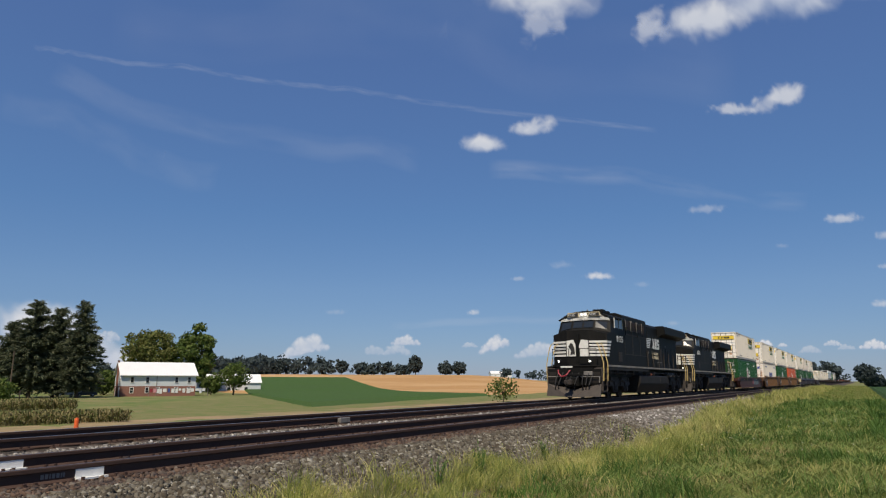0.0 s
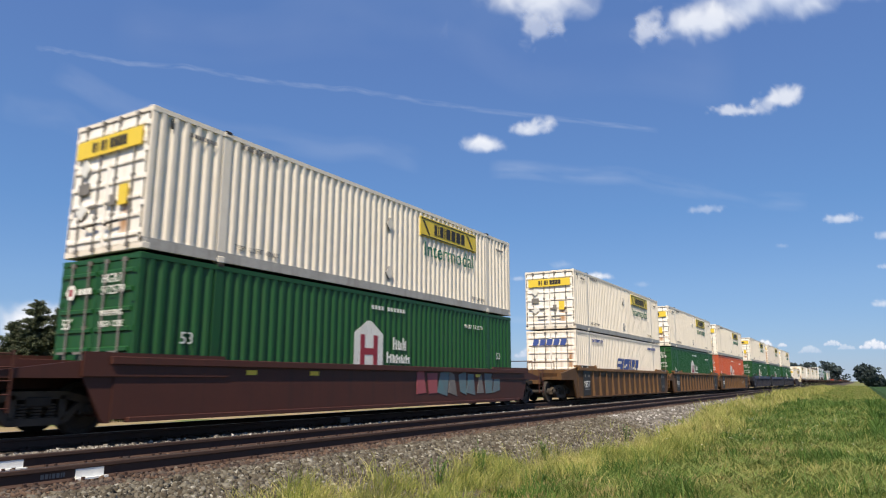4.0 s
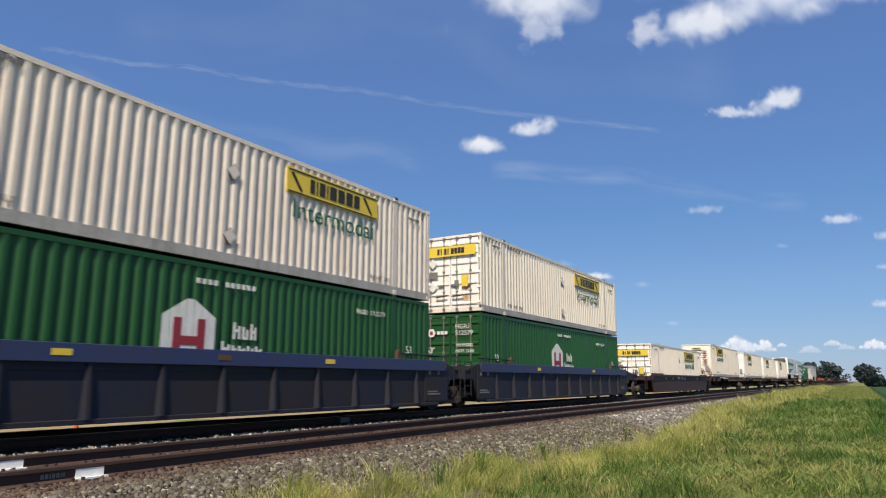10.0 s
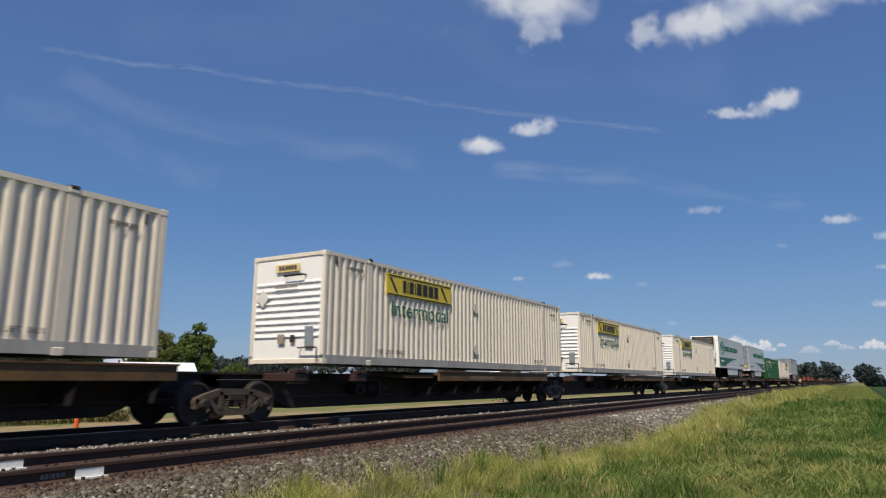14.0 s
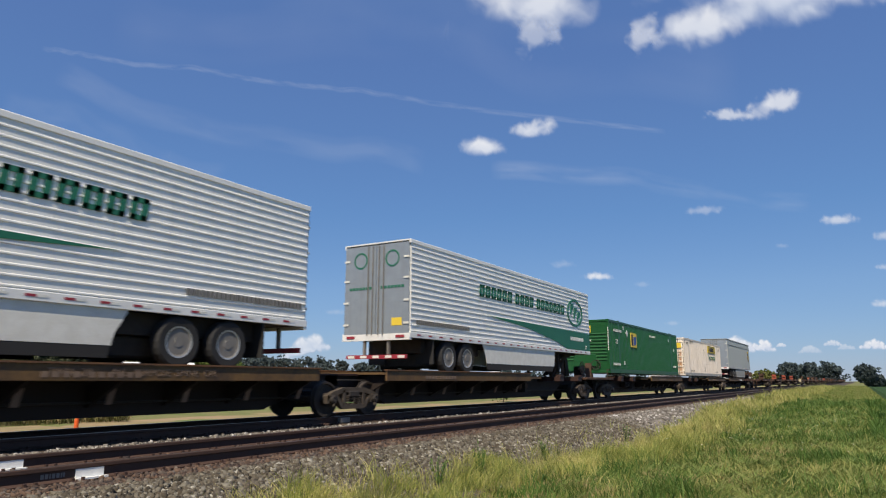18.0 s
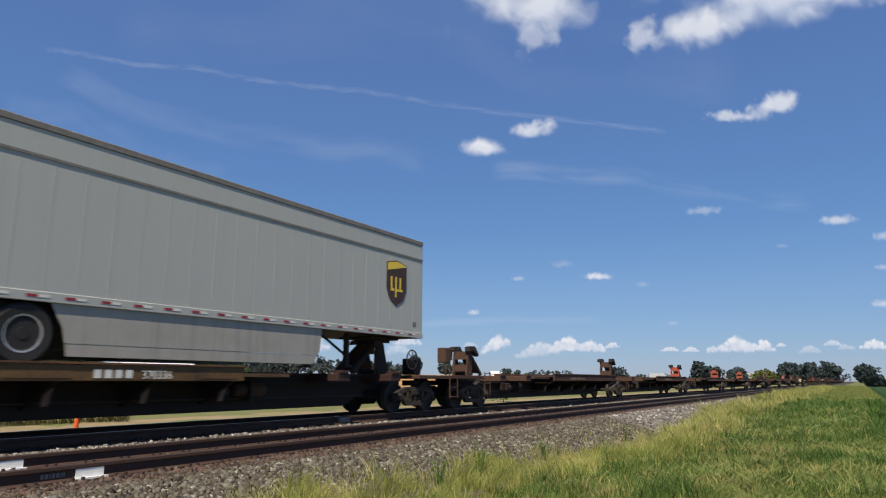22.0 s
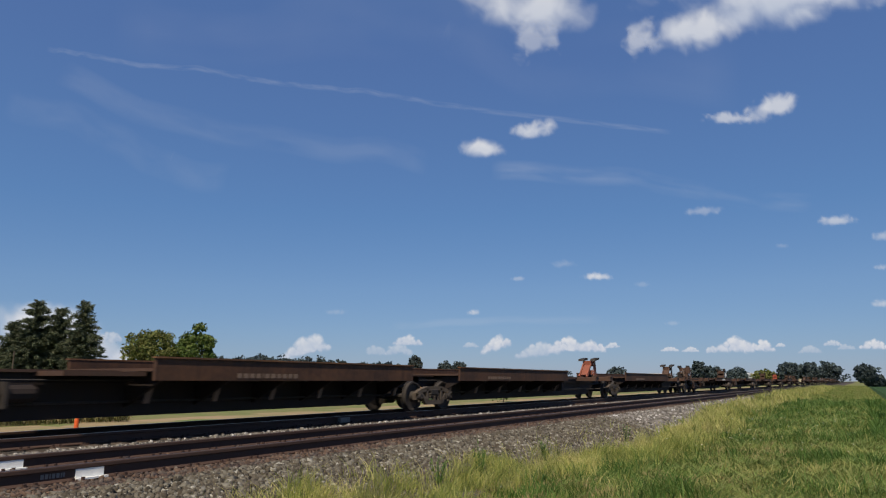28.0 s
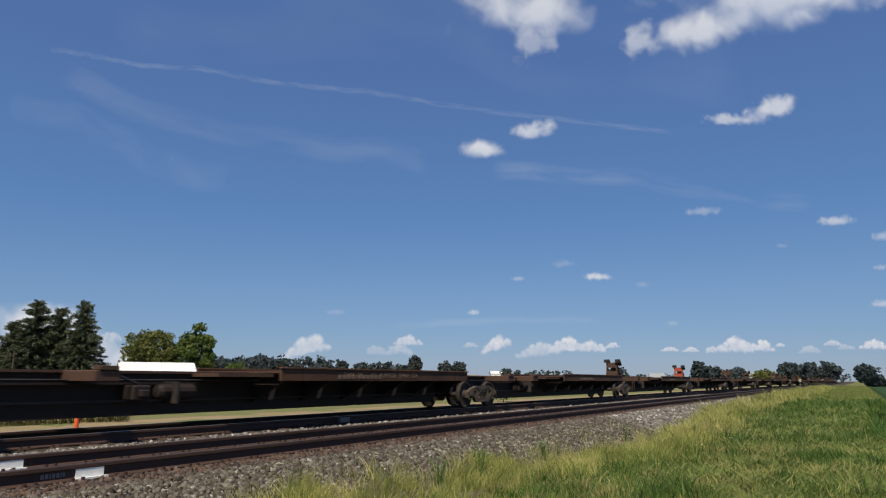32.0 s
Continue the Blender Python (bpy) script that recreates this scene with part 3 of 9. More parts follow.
def box_side(depth, pitch):
    def build():
        bm = bmesh.new()
        for a, b in ((0.09, 1.78), (2.02, CL - 2.02), (CL - 1.78, CL - 0.09)):
            corrugated(bm, a, b, 0.22, CH - 0.10, -CW + 0.055, depth, pitch, -1, 0.30)
        return bm
    return build


def rails_of_box(z0, z1, out):
    return lambda: box(bmesh.new(), 0.0, CL, -CW + out, -CW + 0.10, z0, z1)


def lift_post():
    bm = box(bmesh.new(), 0.0, 0.24, -CW + 0.006, -CW + 0.10, 0.02, CH - 0.02, 0.012)
    box(bm, 0.02, 0.22, -CW - 0.012, -CW + 0.16, CH - 0.09, CH + 0.02, 0.012)
    box(bm, 0.02, 0.22, -CW - 0.012, -CW + 0.16, -0.02, 0.12, 0.012)
    return bm


def casting():
    return box(bmesh.new(), -0.006, 0.176, -0.006, 0.166, -0.006, 0.126, 0.012)


def lock_rod(y):
    def build():
        bm = rod(bmesh.new(), (-0.035, y, 0.08), (-0.035, y, CH - 0.06), 0.022, 8)
        for z in (0.10, 0.75, 1.5, 2.2, 2.78):
            box(bm, -0.05, 0.0, y - 0.05, y + 0.05, z - 0.04, z + 0.04)
        box(bm, -0.07, -0.03, y - 0.02, y + 0.24, 0.98, 1.03)
        return bm
    return build


def door_leaf(s):
    def build():
        bm = bmesh.new()
        y0, y1 = (0.015, CW - 0.09) if s > 0 else (-CW + 0.09, -0.015)
        box(bm, 0.0, 0.05, y0, y1, 0.13, CH - 0.13)
        return bm
    return build


def door_rib(s):
    y0, y1 = (0.065, CW - 0.14) if s > 0 else (-CW + 0.14, -0.065)
    return lambda: prism(bmesh.new(), [(0.004, -0.06), (-0.035, -0.03), (-0.035, 0.03), (0.004, 0.06)], y0, y1, "y")


def door_hinge(s):
    e = s * (CW - 0.09)
    return lambda: box(bmesh.new(), -0.02, 0.03, e - 0.06, e + 0.06, -0.05, 0.05)


def nose():
    bm = box(bmesh.new(), 0.03, 0.07, -CW + 0.1, CW - 0.1, 0.12, CH - 0.1)
    return bm


def nose_rib(z):
    return lambda: prism(bmesh.new(), [(0.034, z - 0.034), (-0.008, z - 0.030), (-0.008, z - 0.004), (0.034, z + 0.05)], -CW + 0.16, CW - 0.16, "y")


def end_frame():
    bm = bmesh.new()
    for y0, y1 in ((-CW, -CW + 0.09), (CW - 0.09, CW)):
        box(bm, 0.0, 0.12, y0, y1, 0.0, CH, 0.01)
    box(bm, 0.002, 0.12, -CW + 0.09, CW - 0.09, CH - 0.11, CH - 0.002, 0.01)
    box(bm, 0.002, 0.12, -CW + 0.09, CW - 0.09, 0.002, 0.13, 0.01)
    return bm


def bars(parent, items, material, name="lettering"):
    """Plain bars for writing that stays unread: boxes x0, x1, z0, z1 on the side that looks to -Y."""
    for x0, x1, z0, z1, y in items:
        part(name, box(bmesh.new(), x0, x1, y - 0.004, y + 0.004, z0, z1), material, parent)


def bar_row(x, z, h, widths, y, gap=0.05):
    out = []
    for w in widths:
        out.append((x, x + w, z, z + h, y))
        x += w + gap
    return out


def diamond(parent, x, z, r, material, y=-CW - 0.008):
    bm = prism(bmesh.new(), [(x - r, z), (x, z - r), (x + r, z), (x, z + r)], y - 0.004, y + 0.03, "y")
    return part("placard_holder", bm, material, parent)


SHIPPER, HUB, SWIFTY, EMPY = "shipper", "hub", "swift", "emp"


def container(paint, label, doors, style, door_paint=None, group="containers on the train"):
    """A 53-foot corrugated box; its origin is the foot of the leading end, on the middle line."""
    c = thing("container", label, "container", group)
    key = paint.name
    y = -CW
    a = part("side_panel", shared("side_panel|" + key, box_side(0.052, 0.27), paint), paint, c)
    b = part("side_panel", a.data, paint, c)
    b.location, b.rotation_euler = (CL, 0, 0), (0, 0, math.pi)
    for nm, z0, z1, o in (("bottom_rail", 0.0, 0.22, 0.0), ("top_rail", CH - 0.10, CH, 0.0)):
        rp = RAILGREY if nm == "bottom_rail" and paint in (WHITE, CREAM, OFFWHITE) else paint
        me = shared(nm + "|" + key, rails_of_box(z0, z1, o), rp)
        for k in (0, 1):
            r = part(nm, me, rp, c)
            if k:
                r.location, r.rotation_euler = (CL, 0, 0), (0, 0, math.pi)
    me = shared("lift_post|" + key, lift_post, paint)
    for a0 in (1.78, CL - 2.02):
        for k in (0, 1):
            if not k:
                cap = part("lift_casting", shared("lift_casting", lambda: box(bmesh.new(), 0.03, 0.21, -CW - 0.016, -CW + 0.13, CH - 0.035, CH + 0.045, 0.012), DARK), DARK, c, "dark lifting casting")
                cap.location, cap.rotation_euler = (CL - a0 if k else a0, 0, 0), (0, 0, math.pi * k)
            r = part("lift_post", me, paint, c)
            r.location = (CL - a0, 0, 0) if k else (a0, 0, 0)
            r.rotation_euler = (0, 0, math.pi * k)
    roof = part("roof", shared("roof|" + key, lambda: corrugated(bmesh.new(), 0.1, CL - 0.1, -CW + 0.1, CW - 0.1, 0, 0.015, 0.4, 1, 0.3), paint), paint, c)
    roof.matrix_basis = Matrix.Translation((0, 0, CH - 0.03)) @ Matrix.Rotation(radians(90), 4, "X")
    part("floor", shared("floor|" + key, lambda: box(bmesh.new(), 0.1, CL - 0.1, -CW + 0.1, CW - 0.1, 0.03, 0.15), DARK), DARK, c)
    me = shared("end_frame|" + key, end_frame, paint)
    for k in (0, 1):
        r = part("end_frame", me, paint, c)
        if k:
            r.location, r.rotation_euler = (CL, 0, 0), (0, 0, math.pi)
    for x in (0.0, CL - 0.17):
        for yy in (-CW, CW - 0.16):
            for z in (0.0, CH - 0.12):
                part("corner_casting", shared("corner_casting|" + key, casting, paint), paint, c).location = (x, yy, z)
    dp = door_paint or paint
    de, ne = (0, 1) if doors else (1, 0)
    for s in (-1, 1):
        r = part("door", shared("door%d|%s" % (s, dp.name), door_leaf(s), dp), dp, c, "ribbed steel door leaf with hinges")
        for yy in (0.28, 0.86):
            part("locking_bar", shared("locking_bar%s" % (s * yy), lock_rod(s * yy), GREY), GREY, r)
        for z in (0.30, 0.68, 1.06, 1.44, 1.82, 2.20, 2.56):
            part("rib", shared("rib%d|%s" % (s, dp.name), door_rib(s), dp), dp, r).location = (0, 0, z)
        for z in (0.35, 0.9, 1.45, 2.0, 2.55):
            part("hinge", shared("hinge%d|%s" % (s, dp.name), door_hinge(s), dp), dp, r).location = (0, 0, z)
        if de:
            r.location, r.rotation_euler = (CL, 0, 0), (0, 0, math.pi)
    r = part("nose_panel", shared("nose_panel|" + dp.name, nose, dp), dp, c, "ribbed steel nose wall")
    for i in range(9):
        part("rib", shared("nose_rib%d|%s" % (i, dp.name), nose_rib(0.72 + i * 0.175), dp), dp, r)
    if ne:
        r.location, r.rotation_euler = (CL, 0, 0), (0, 0, math.pi)
    dress(c, doors, style, paint)
    return c


def dress(c, doors, style, paint):
    """Plates, emblems and writing on the side that faces the camera and on the leading end."""
    y = -CW - 0.006
    if style == SHIPPER:
        x = 9.66 if doors else 2.66
        p = part("logo_plate", B(x, x + 3.66, y - 0.01, y + 0.03, 2.03, 2.67), YELLOW, c, "yellow plate with dark letter blocks")
        yy = y - 0.016
        bars(p, bar_row(x + 0.82, 2.17, 0.36, (0.17, 0.05, 0.22, 0.05, 0.27, 0.27, 0.27, 0.24), yy, 0.065), INK)
        bm = bmesh.new()
        for k in (0, 1):
            q = x + 0.12 + k * 2.85
            prism(bm, [(q, 2.54), (q + 0.1, 2.56), (q + 0.42, 2.16), (q + 0.40, 2.10), (q + 0.28, 2.2)], yy - 0.004, yy + 0.004, "y")
        box(bm, x + 0.04, x + 3.62, yy - 0.004, yy + 0.004, 2.60, 2.63)
        box(bm, x + 0.04, x + 3.62, yy - 0.004, yy + 0.004, 2.05, 2.08)
        part("emblem", bm, INK, p)
        words("Intermodal", 0.70, GINK, c, on_side(x + 0.20, y - 0.004, 1.43), fit=3.2)
        diamond(c, 8.03, 2.06, 0.20, GREY)
        diamond(c, 8.03, 0.60, 0.20, GREY)
        diamond(c, 8.03, 2.06, 0.18, paint, y - 0.01)
        diamond(c, 8.03, 0.60, 0.18, paint, y - 0.01)
        words("TOP LIFT ONLY", 0.17, GREY, c, on_side(2.25, y - 0.002, 0.33), fit=1.35)
        words("TOP LIFT ONLY", 0.15, GREY, c, on_side(CL - 3.1, y - 0.002, 0.33), fit=0.95)
        bars(c, bar_row(2.3, 2.66, 0.10, (0.08,) * 3 + (0.08,) * 6, y, 0.05) + bar_row(0.9, 2.50, 0.09, (0.07,) * 7, y, 0.03), GREY)
        bars(c, bar_row(CL - 1.2, 2.40, 0.08, (0.07,) * 6, y, 0.03), GREY)
        part("end_tick", B(0.42, 0.48, y - 0.004, y + 0.004, 2.52, 2.74), INK, c)
        part("end_tick", B(CL - 0.50, CL - 0.45, y - 0.004, y + 0.004, 2.52, 2.74), INK, c)
        if doors:
            p = part("logo_plate", B(-0.075, -0.05, -1.10, 1.10, 2.10, 2.48), YELLOW, c, "yellow plate with dark letter blocks")
            bm = bmesh.new()
            for i, w in enumerate((0.10, 0.05, 0.11, 0.05, 0.13, 0.13, 0.13, 0.12)):
                box(bm, -0.082, -0.074, 0.55 - i * 0.15 - w, 0.55 - i * 0.15, 2.18, 2.40)
            part("lettering", bm, INK, p)
            part("data_panel", B(-0.075, -0.05, -0.78, -0.5, 0.92, 1.34), YELLOW, c, "small yellow data panel")
            for yy in (-CW + 0.085, CW - 0.085):
                part("door_seal", B(-0.012, 0.03, yy - 0.014, yy + 0.014, 0.12, CH - 0.12), DARK, c, "dark rubber seal at the door's edge")
            part("door_seal", B(-0.012, 0.03, -CW + 0.1, CW - 0.1, CH - 0.135, CH - 0.105), DARK, c, "dark rubber seal over the doors")
            for yy in (0.12, -0.58):
                part("door_handle", rod(rod(bmesh.new(), (-0.09, yy, 0.60), (-0.09, yy + 0.46, 0.57), 0.022, 6), (-0.09, yy + 0.46, 0.57), (-0.03, yy + 0.46, 0.57), 0.03, 6), DARK, c, "dark lever of the locking bars")
            part("data_panel", B(-0.062, -0.05, 0.55, 0.94, 1.30, 1.54), GREY, c, "small dark data panel")
            part("data_panel", B(-0.075, -0.05, -0.38, -0.20, 0.95, 1.17), GREY, c, "small dark data panel")
            for yy, zz in ((0.75, 1.86), (0.75, 0.95)):
                part("placard_holder", prism(bmesh.new(), [(yy - 0.2, zz), (yy, zz - 0.2), (yy + 0.2, zz), (yy, zz + 0.2)], -0.07, -0.05, "x"), STRIPE, c)
        else:
            p = part("logo_plate", B(-0.035, 0.0, -0.42, 0.42, 2.42, 2.62), DULLYELLOW, c, "yellow plate with dark letter blocks")
            bm = bmesh.new()
            for i in range(6):
                box(bm, -0.042, -0.034, 0.30 - i * 0.11 - 0.08, 0.30 - i * 0.11, 2.46, 2.58)
            part("lettering", bm, INK, p)
            part("placard_holder", prism(bmesh.new(), [(0.62, 1.75), (0.86, 1.51), (1.10, 1.75), (0.86, 1.99)], -0.05, -0.03, "x"), STRIPE, c)
            part("access_hatch", B(-0.05, 0.02, -0.98, -0.70, 0.42, 0.95, bev=0.02), SILVER, c, "small blue-grey hatch box")
            part("data_panel", B(-0.04, 0.0, -0.34, -0.20, 0.55, 0.74), INK, c)
            part("data_panel", B(-0.036, 0.0, 0.02, 0.24, 0.52, 0.76), SILLST, c, "faded yellow-white data plate")
            part("grab_bar", rod(rod(rod(bmesh.new(), (-0.10, -0.62, 2.30), (-0.10, 0.05, 2.30), 0.03, 6), (-0.10, -0.62, 2.30), (0.03, -0.62, 2.30), 0.02, 6), (-0.10, 0.05, 2.30), (0.03, 0.05, 2.30), 0.02, 6), DARK, c, "dark grab bar")
            part("grab_bar", rod(rod(rod(bmesh.new(), (-0.12, -1.20, 0.40), (-0.12, -0.55, 0.40), 0.02, 6), (-0.12, -0.55, 0.40), (0.03, -0.55, 0.40), 0.02, 6), (-0.12, -1.20, 0.40), (-0.12, -1.20, 0.04), 0.02, 6), RUST, c, "rusty grab rail by the foot of the nose")
            for i in range(8):
                part("lettering", B(-0.062, -0.052, 0.38 - i * 0.10 - 0.07, 0.38 - i * 0.10, 1.97, 2.04), GREY, c)
    if style == HUB:
        ox = 6.5
        for k in range(7):                  # a gabled house shape in upright strips, a red letter-like frame within
            a, w = ox + k * 0.186, 0.172
            za, zb = (2.16 - abs((a + q - ox) - 0.645) * 0.62 for q in (0.0, w))
            part("emblem", prism(bmesh.new(), [(a, 0.72), (a + w, 0.72), (a + w, zb), (a, za)], y - 0.004, y + 0.004, "y"), WINK, c, "white strip of a house-shaped emblem")
        red = RINK if paint is GREEN else HITCHBROWN
        for a, b, z0, z1 in ((0.26, 0.45, 0.73, 1.72), (0.84, 1.03, 0.73, 1.72), (0.45, 0.84, 1.18, 1.36)):
            part("emblem", box(bmesh.new(), ox + a, ox + b, y - 0.010, y - 0.002, z0, z1), red, c, "dark red bar of the emblem")
        for row, z, h in ((((1.78, 0.20), (2.04, 0.17), (2.27, 0.17)), 1.36, 0.36), (((1.48, 0.23), (1.76, 0.14), (1.95, 0.20), (2.20, 0.18), (2.43, 0.20)), 0.98, 0.32)):
            for k, (a, w) in enumerate(row):
                hh = h if k == 0 else h * (0.98 if k == 2 and z > 1.2 else 0.76)
                bm = box(bmesh.new(), ox + a, ox + a + 0.065, y - 0.004, y + 0.004, z, z + hh)
                box(bm, ox + a + w - 0.06, ox + a + w, y - 0.004, y + 0.004, z, z + hh * 0.8)
                box(bm, ox + a + 0.065, ox + a + w - 0.06, y - 0.004, y + 0.004, z + (hh * 0.42 if k % 2 == 0 else 0.0), z + (hh * 0.42 if k % 2 == 0 else 0.0) + 0.06)
                part("lettering", bm, WINK, c)
        bars(c, bar_row(7.24, 2.45, 0.11, (0.1,) * 4, y) + bar_row(8.0, 2.45, 0.11, (0.1,) * 6, y), WINK)
        words("53", 0.34, WINK, c, on_side(1.0, y, 1.2))
        words("53", 0.34, WINK, c, on_side(14.85, y, 1.26))
        x = -0.058
        bm = lathe(bmesh.new(), [(0.0, x - 0.006), (0.17, x - 0.006), (0.17, x + 0.004)], (0, 0.80, 2.22), "x", 6)
        part("emblem", bm, WINK, c, "white six-sided emblem")
        part("emblem", box(bmesh.new(), x - 0.012, x - 0.005, 0.74, 0.86, 2.15, 2.29), RINK, c, "dark red mark in the emblem")
        bm = bmesh.new()
        for i in range(3):
            box(bm, x - 0.004, x + 0.004, 0.55 - 0.16 * i - 0.12, 0.55 - 0.16 * i, 2.16, 2.28)
        part("lettering", bm, WINK, c)
        words("512579" if paint is GREEN else "637134", 0.25, WINK, c, on_front(x, -0.22, 2.12))
        words("HGIU", 0.25, WINK, c, on_front(x, -0.22, 2.35))
        words("WARNING", 0.17, WINK, c, on_front(x, -0.24, 1.70), fit=0.72)
        words("HIGH CUBE", 0.17, WINK, c, on_front(x, -0.24, 1.49), fit=0.78)
        words("53'", 0.30, WINK, c, on_front(x, 1.02, 1.48))
        words("HGIU 512579" if paint is GREEN else "HGIU 637134", 0.19, WINK, c, on_side(12.5, y, 2.26), fit=1.3)
    if style == SWIFTY:
        for m, dx, dz, yy in ((YELLOW, -0.07, -0.06, y), (BINK, 0.0, 0.0, y - 0.009)):
            for x0, w in ((6.05, 1.15), (7.30, 1.05), (8.45, 0.30), (8.86, 0.62), (9.62, 0.62)):
                bm = prism(bmesh.new(), [(x0 + dx, 0.86 + dz), (x0 + dx + w, 0.86 + dz), (x0 + dx + w + 0.42, 1.72 + dz), (x0 + dx + 0.42, 1.72 + dz)], yy - 0.004, yy + 0.004, "y")
                part("emblem", bm, m, c, "slanted plain block")
        for x0, w, z in ((6.45, 0.62, 1.42), (6.1, 0.62, 1.10), (7.62, 0.18, 1.2), (7.95, 0.18, 1.3), (9.25, 0.40, 1.15), (9.72, 0.2, 1.1), (10.15, 0.3, 1.1)):
            part("emblem", prism(bmesh.new(), [(x0, z), (x0 + w, z), (x0 + w + 0.08, z + 0.14), (x0 + 0.08, z + 0.14)], y - 0.018, y - 0.013, "y"), WHITE, c, "pale slit in the block")
        bars(c, bar_row(12.9, 2.42, 0.16, (0.12,) * 4 + (0.02,) + (0.12,) * 6, y, 0.07), BINK)
        bars(c, bar_row(2.3, 2.42, 0.16, (0.12,) * 9, y, 0.07), BINK)
        bm = bmesh.new()
        for i in range(5):
            prism(bm, [(0.95 - i * 0.36, 2.18), (0.95 - i * 0.36 - 0.28, 2.18), (0.95 - i * 0.36 - 0.36, 2.48), (0.95 - i * 0.36 - 0.08, 2.48)], -0.062, -0.054, "x")
        part("emblem", bm, BINK, c, "slanted blue letter blocks")
    if style == EMPY:
        q = 4.14
        p = part("logo_plate", B(q, q + 1.2, y - 0.01, y + 0.03, 1.55, 2.40), YELLOW, c, "yellow striped emblem with plain blocks")
        yy = y - 0.016
        part("emblem", box(bmesh.new(), q + 0.08, q + 0.42, yy, yy + 0.01, 1.64, 2.30), INK, p, "dark block")
        part("emblem", prism(bmesh.new(), [(q + 0.50, 1.66), (q + 1.08, 1.72), (q + 1.12, 2.20), (q + 0.54, 2.16)], yy, yy + 0.008, "y"), BINK, p, "slanting blue block")
        diamond(c, 3.37, 2.30, 0.22, STRIPE)
        bars(c, bar_row(0.75, 2.28, 0.14, (0.11,) * 4 + (0.11,) * 6, y) + bar_row(0.6, 0.42, 0.13, (0.1,) * 9, y), WINK)
        bars(c, bar_row(8.4, 2.36, 0.12, (0.1,) * 4, y) + bar_row(9.2, 2.36, 0.12, (0.1,) * 5, y), WINK)
        bars(c, bar_row(2.62, 2.46, 0.2, (0.14,), y) + bar_row(2.6, 0.48, 0.2, (0.2,), y) + bar_row(13.5, 2.3, 0.18, (0.14,), y), WINK)
        words("53", 0.36, WINK, c, on_side(1.2, y, 1.62))
        words("53", 0.34, WINK, c, on_side(14.88, y, 1.64))
        words("TOP LIFT ONLY", 0.16, WINK, c, on_side(14.6, y, 0.50), fit=0.9)
        p = part("logo_plate", B(-0.04, 0.0, -0.28, 0.42, 2.2, 2.56), YELLOW, c, "yellow striped emblem with letter blocks")
        part("emblem", box(box(bmesh.new(), -0.05, -0.038, 0.12, 0.36, 2.24, 2.52), -0.05, -0.038, -0.24, 0.08, 2.26, 2.44), BINK, p)
        bm = bmesh.new()
        for i in range(10):
            box(bm, -0.04, -0.03, -0.30 + i * 0.085, -0.23 + i * 0.085, 1.72, 1.80)
            box(bm, 0.0 - 0.012, 0.0, -CW + 0.02, -CW + 0.07, 1.2 + i * 0.13, 1.29 + i * 0.13)
        part("lettering", bm, WINK, c)
        words("53", 0.22, WINK, c, on_front(-0.034, 0.25, 1.38))
        part("data_panel", B(-0.045, 0.0, -0.1, 0.3, 0.62, 0.86), WINK, c)
        part("access_hatch", B(-0.06, 0.02, -0.55, 0.75, 0.35, 1.0, bev=0.02), EGREEN, c)


def ride(ob, u, z=0.0):
    """Remembers where along the train, and how high over the rails, a thing rides."""
    riders.append((ob, u, z))
    ob.matrix_basis = Matrix.Translation((u, FAR, z))
    return ob


def again(ob, u, z=0.0):
    c = copy_thing(ob, Matrix.Translation((u, FAR, z)))
    riders.append((c, u, z))
    for old, ch in zip(ob.children_recursive, c.children_recursive):
        if ch.name.startswith("wheelset"):
            wheelsets.append(ch)
    return c


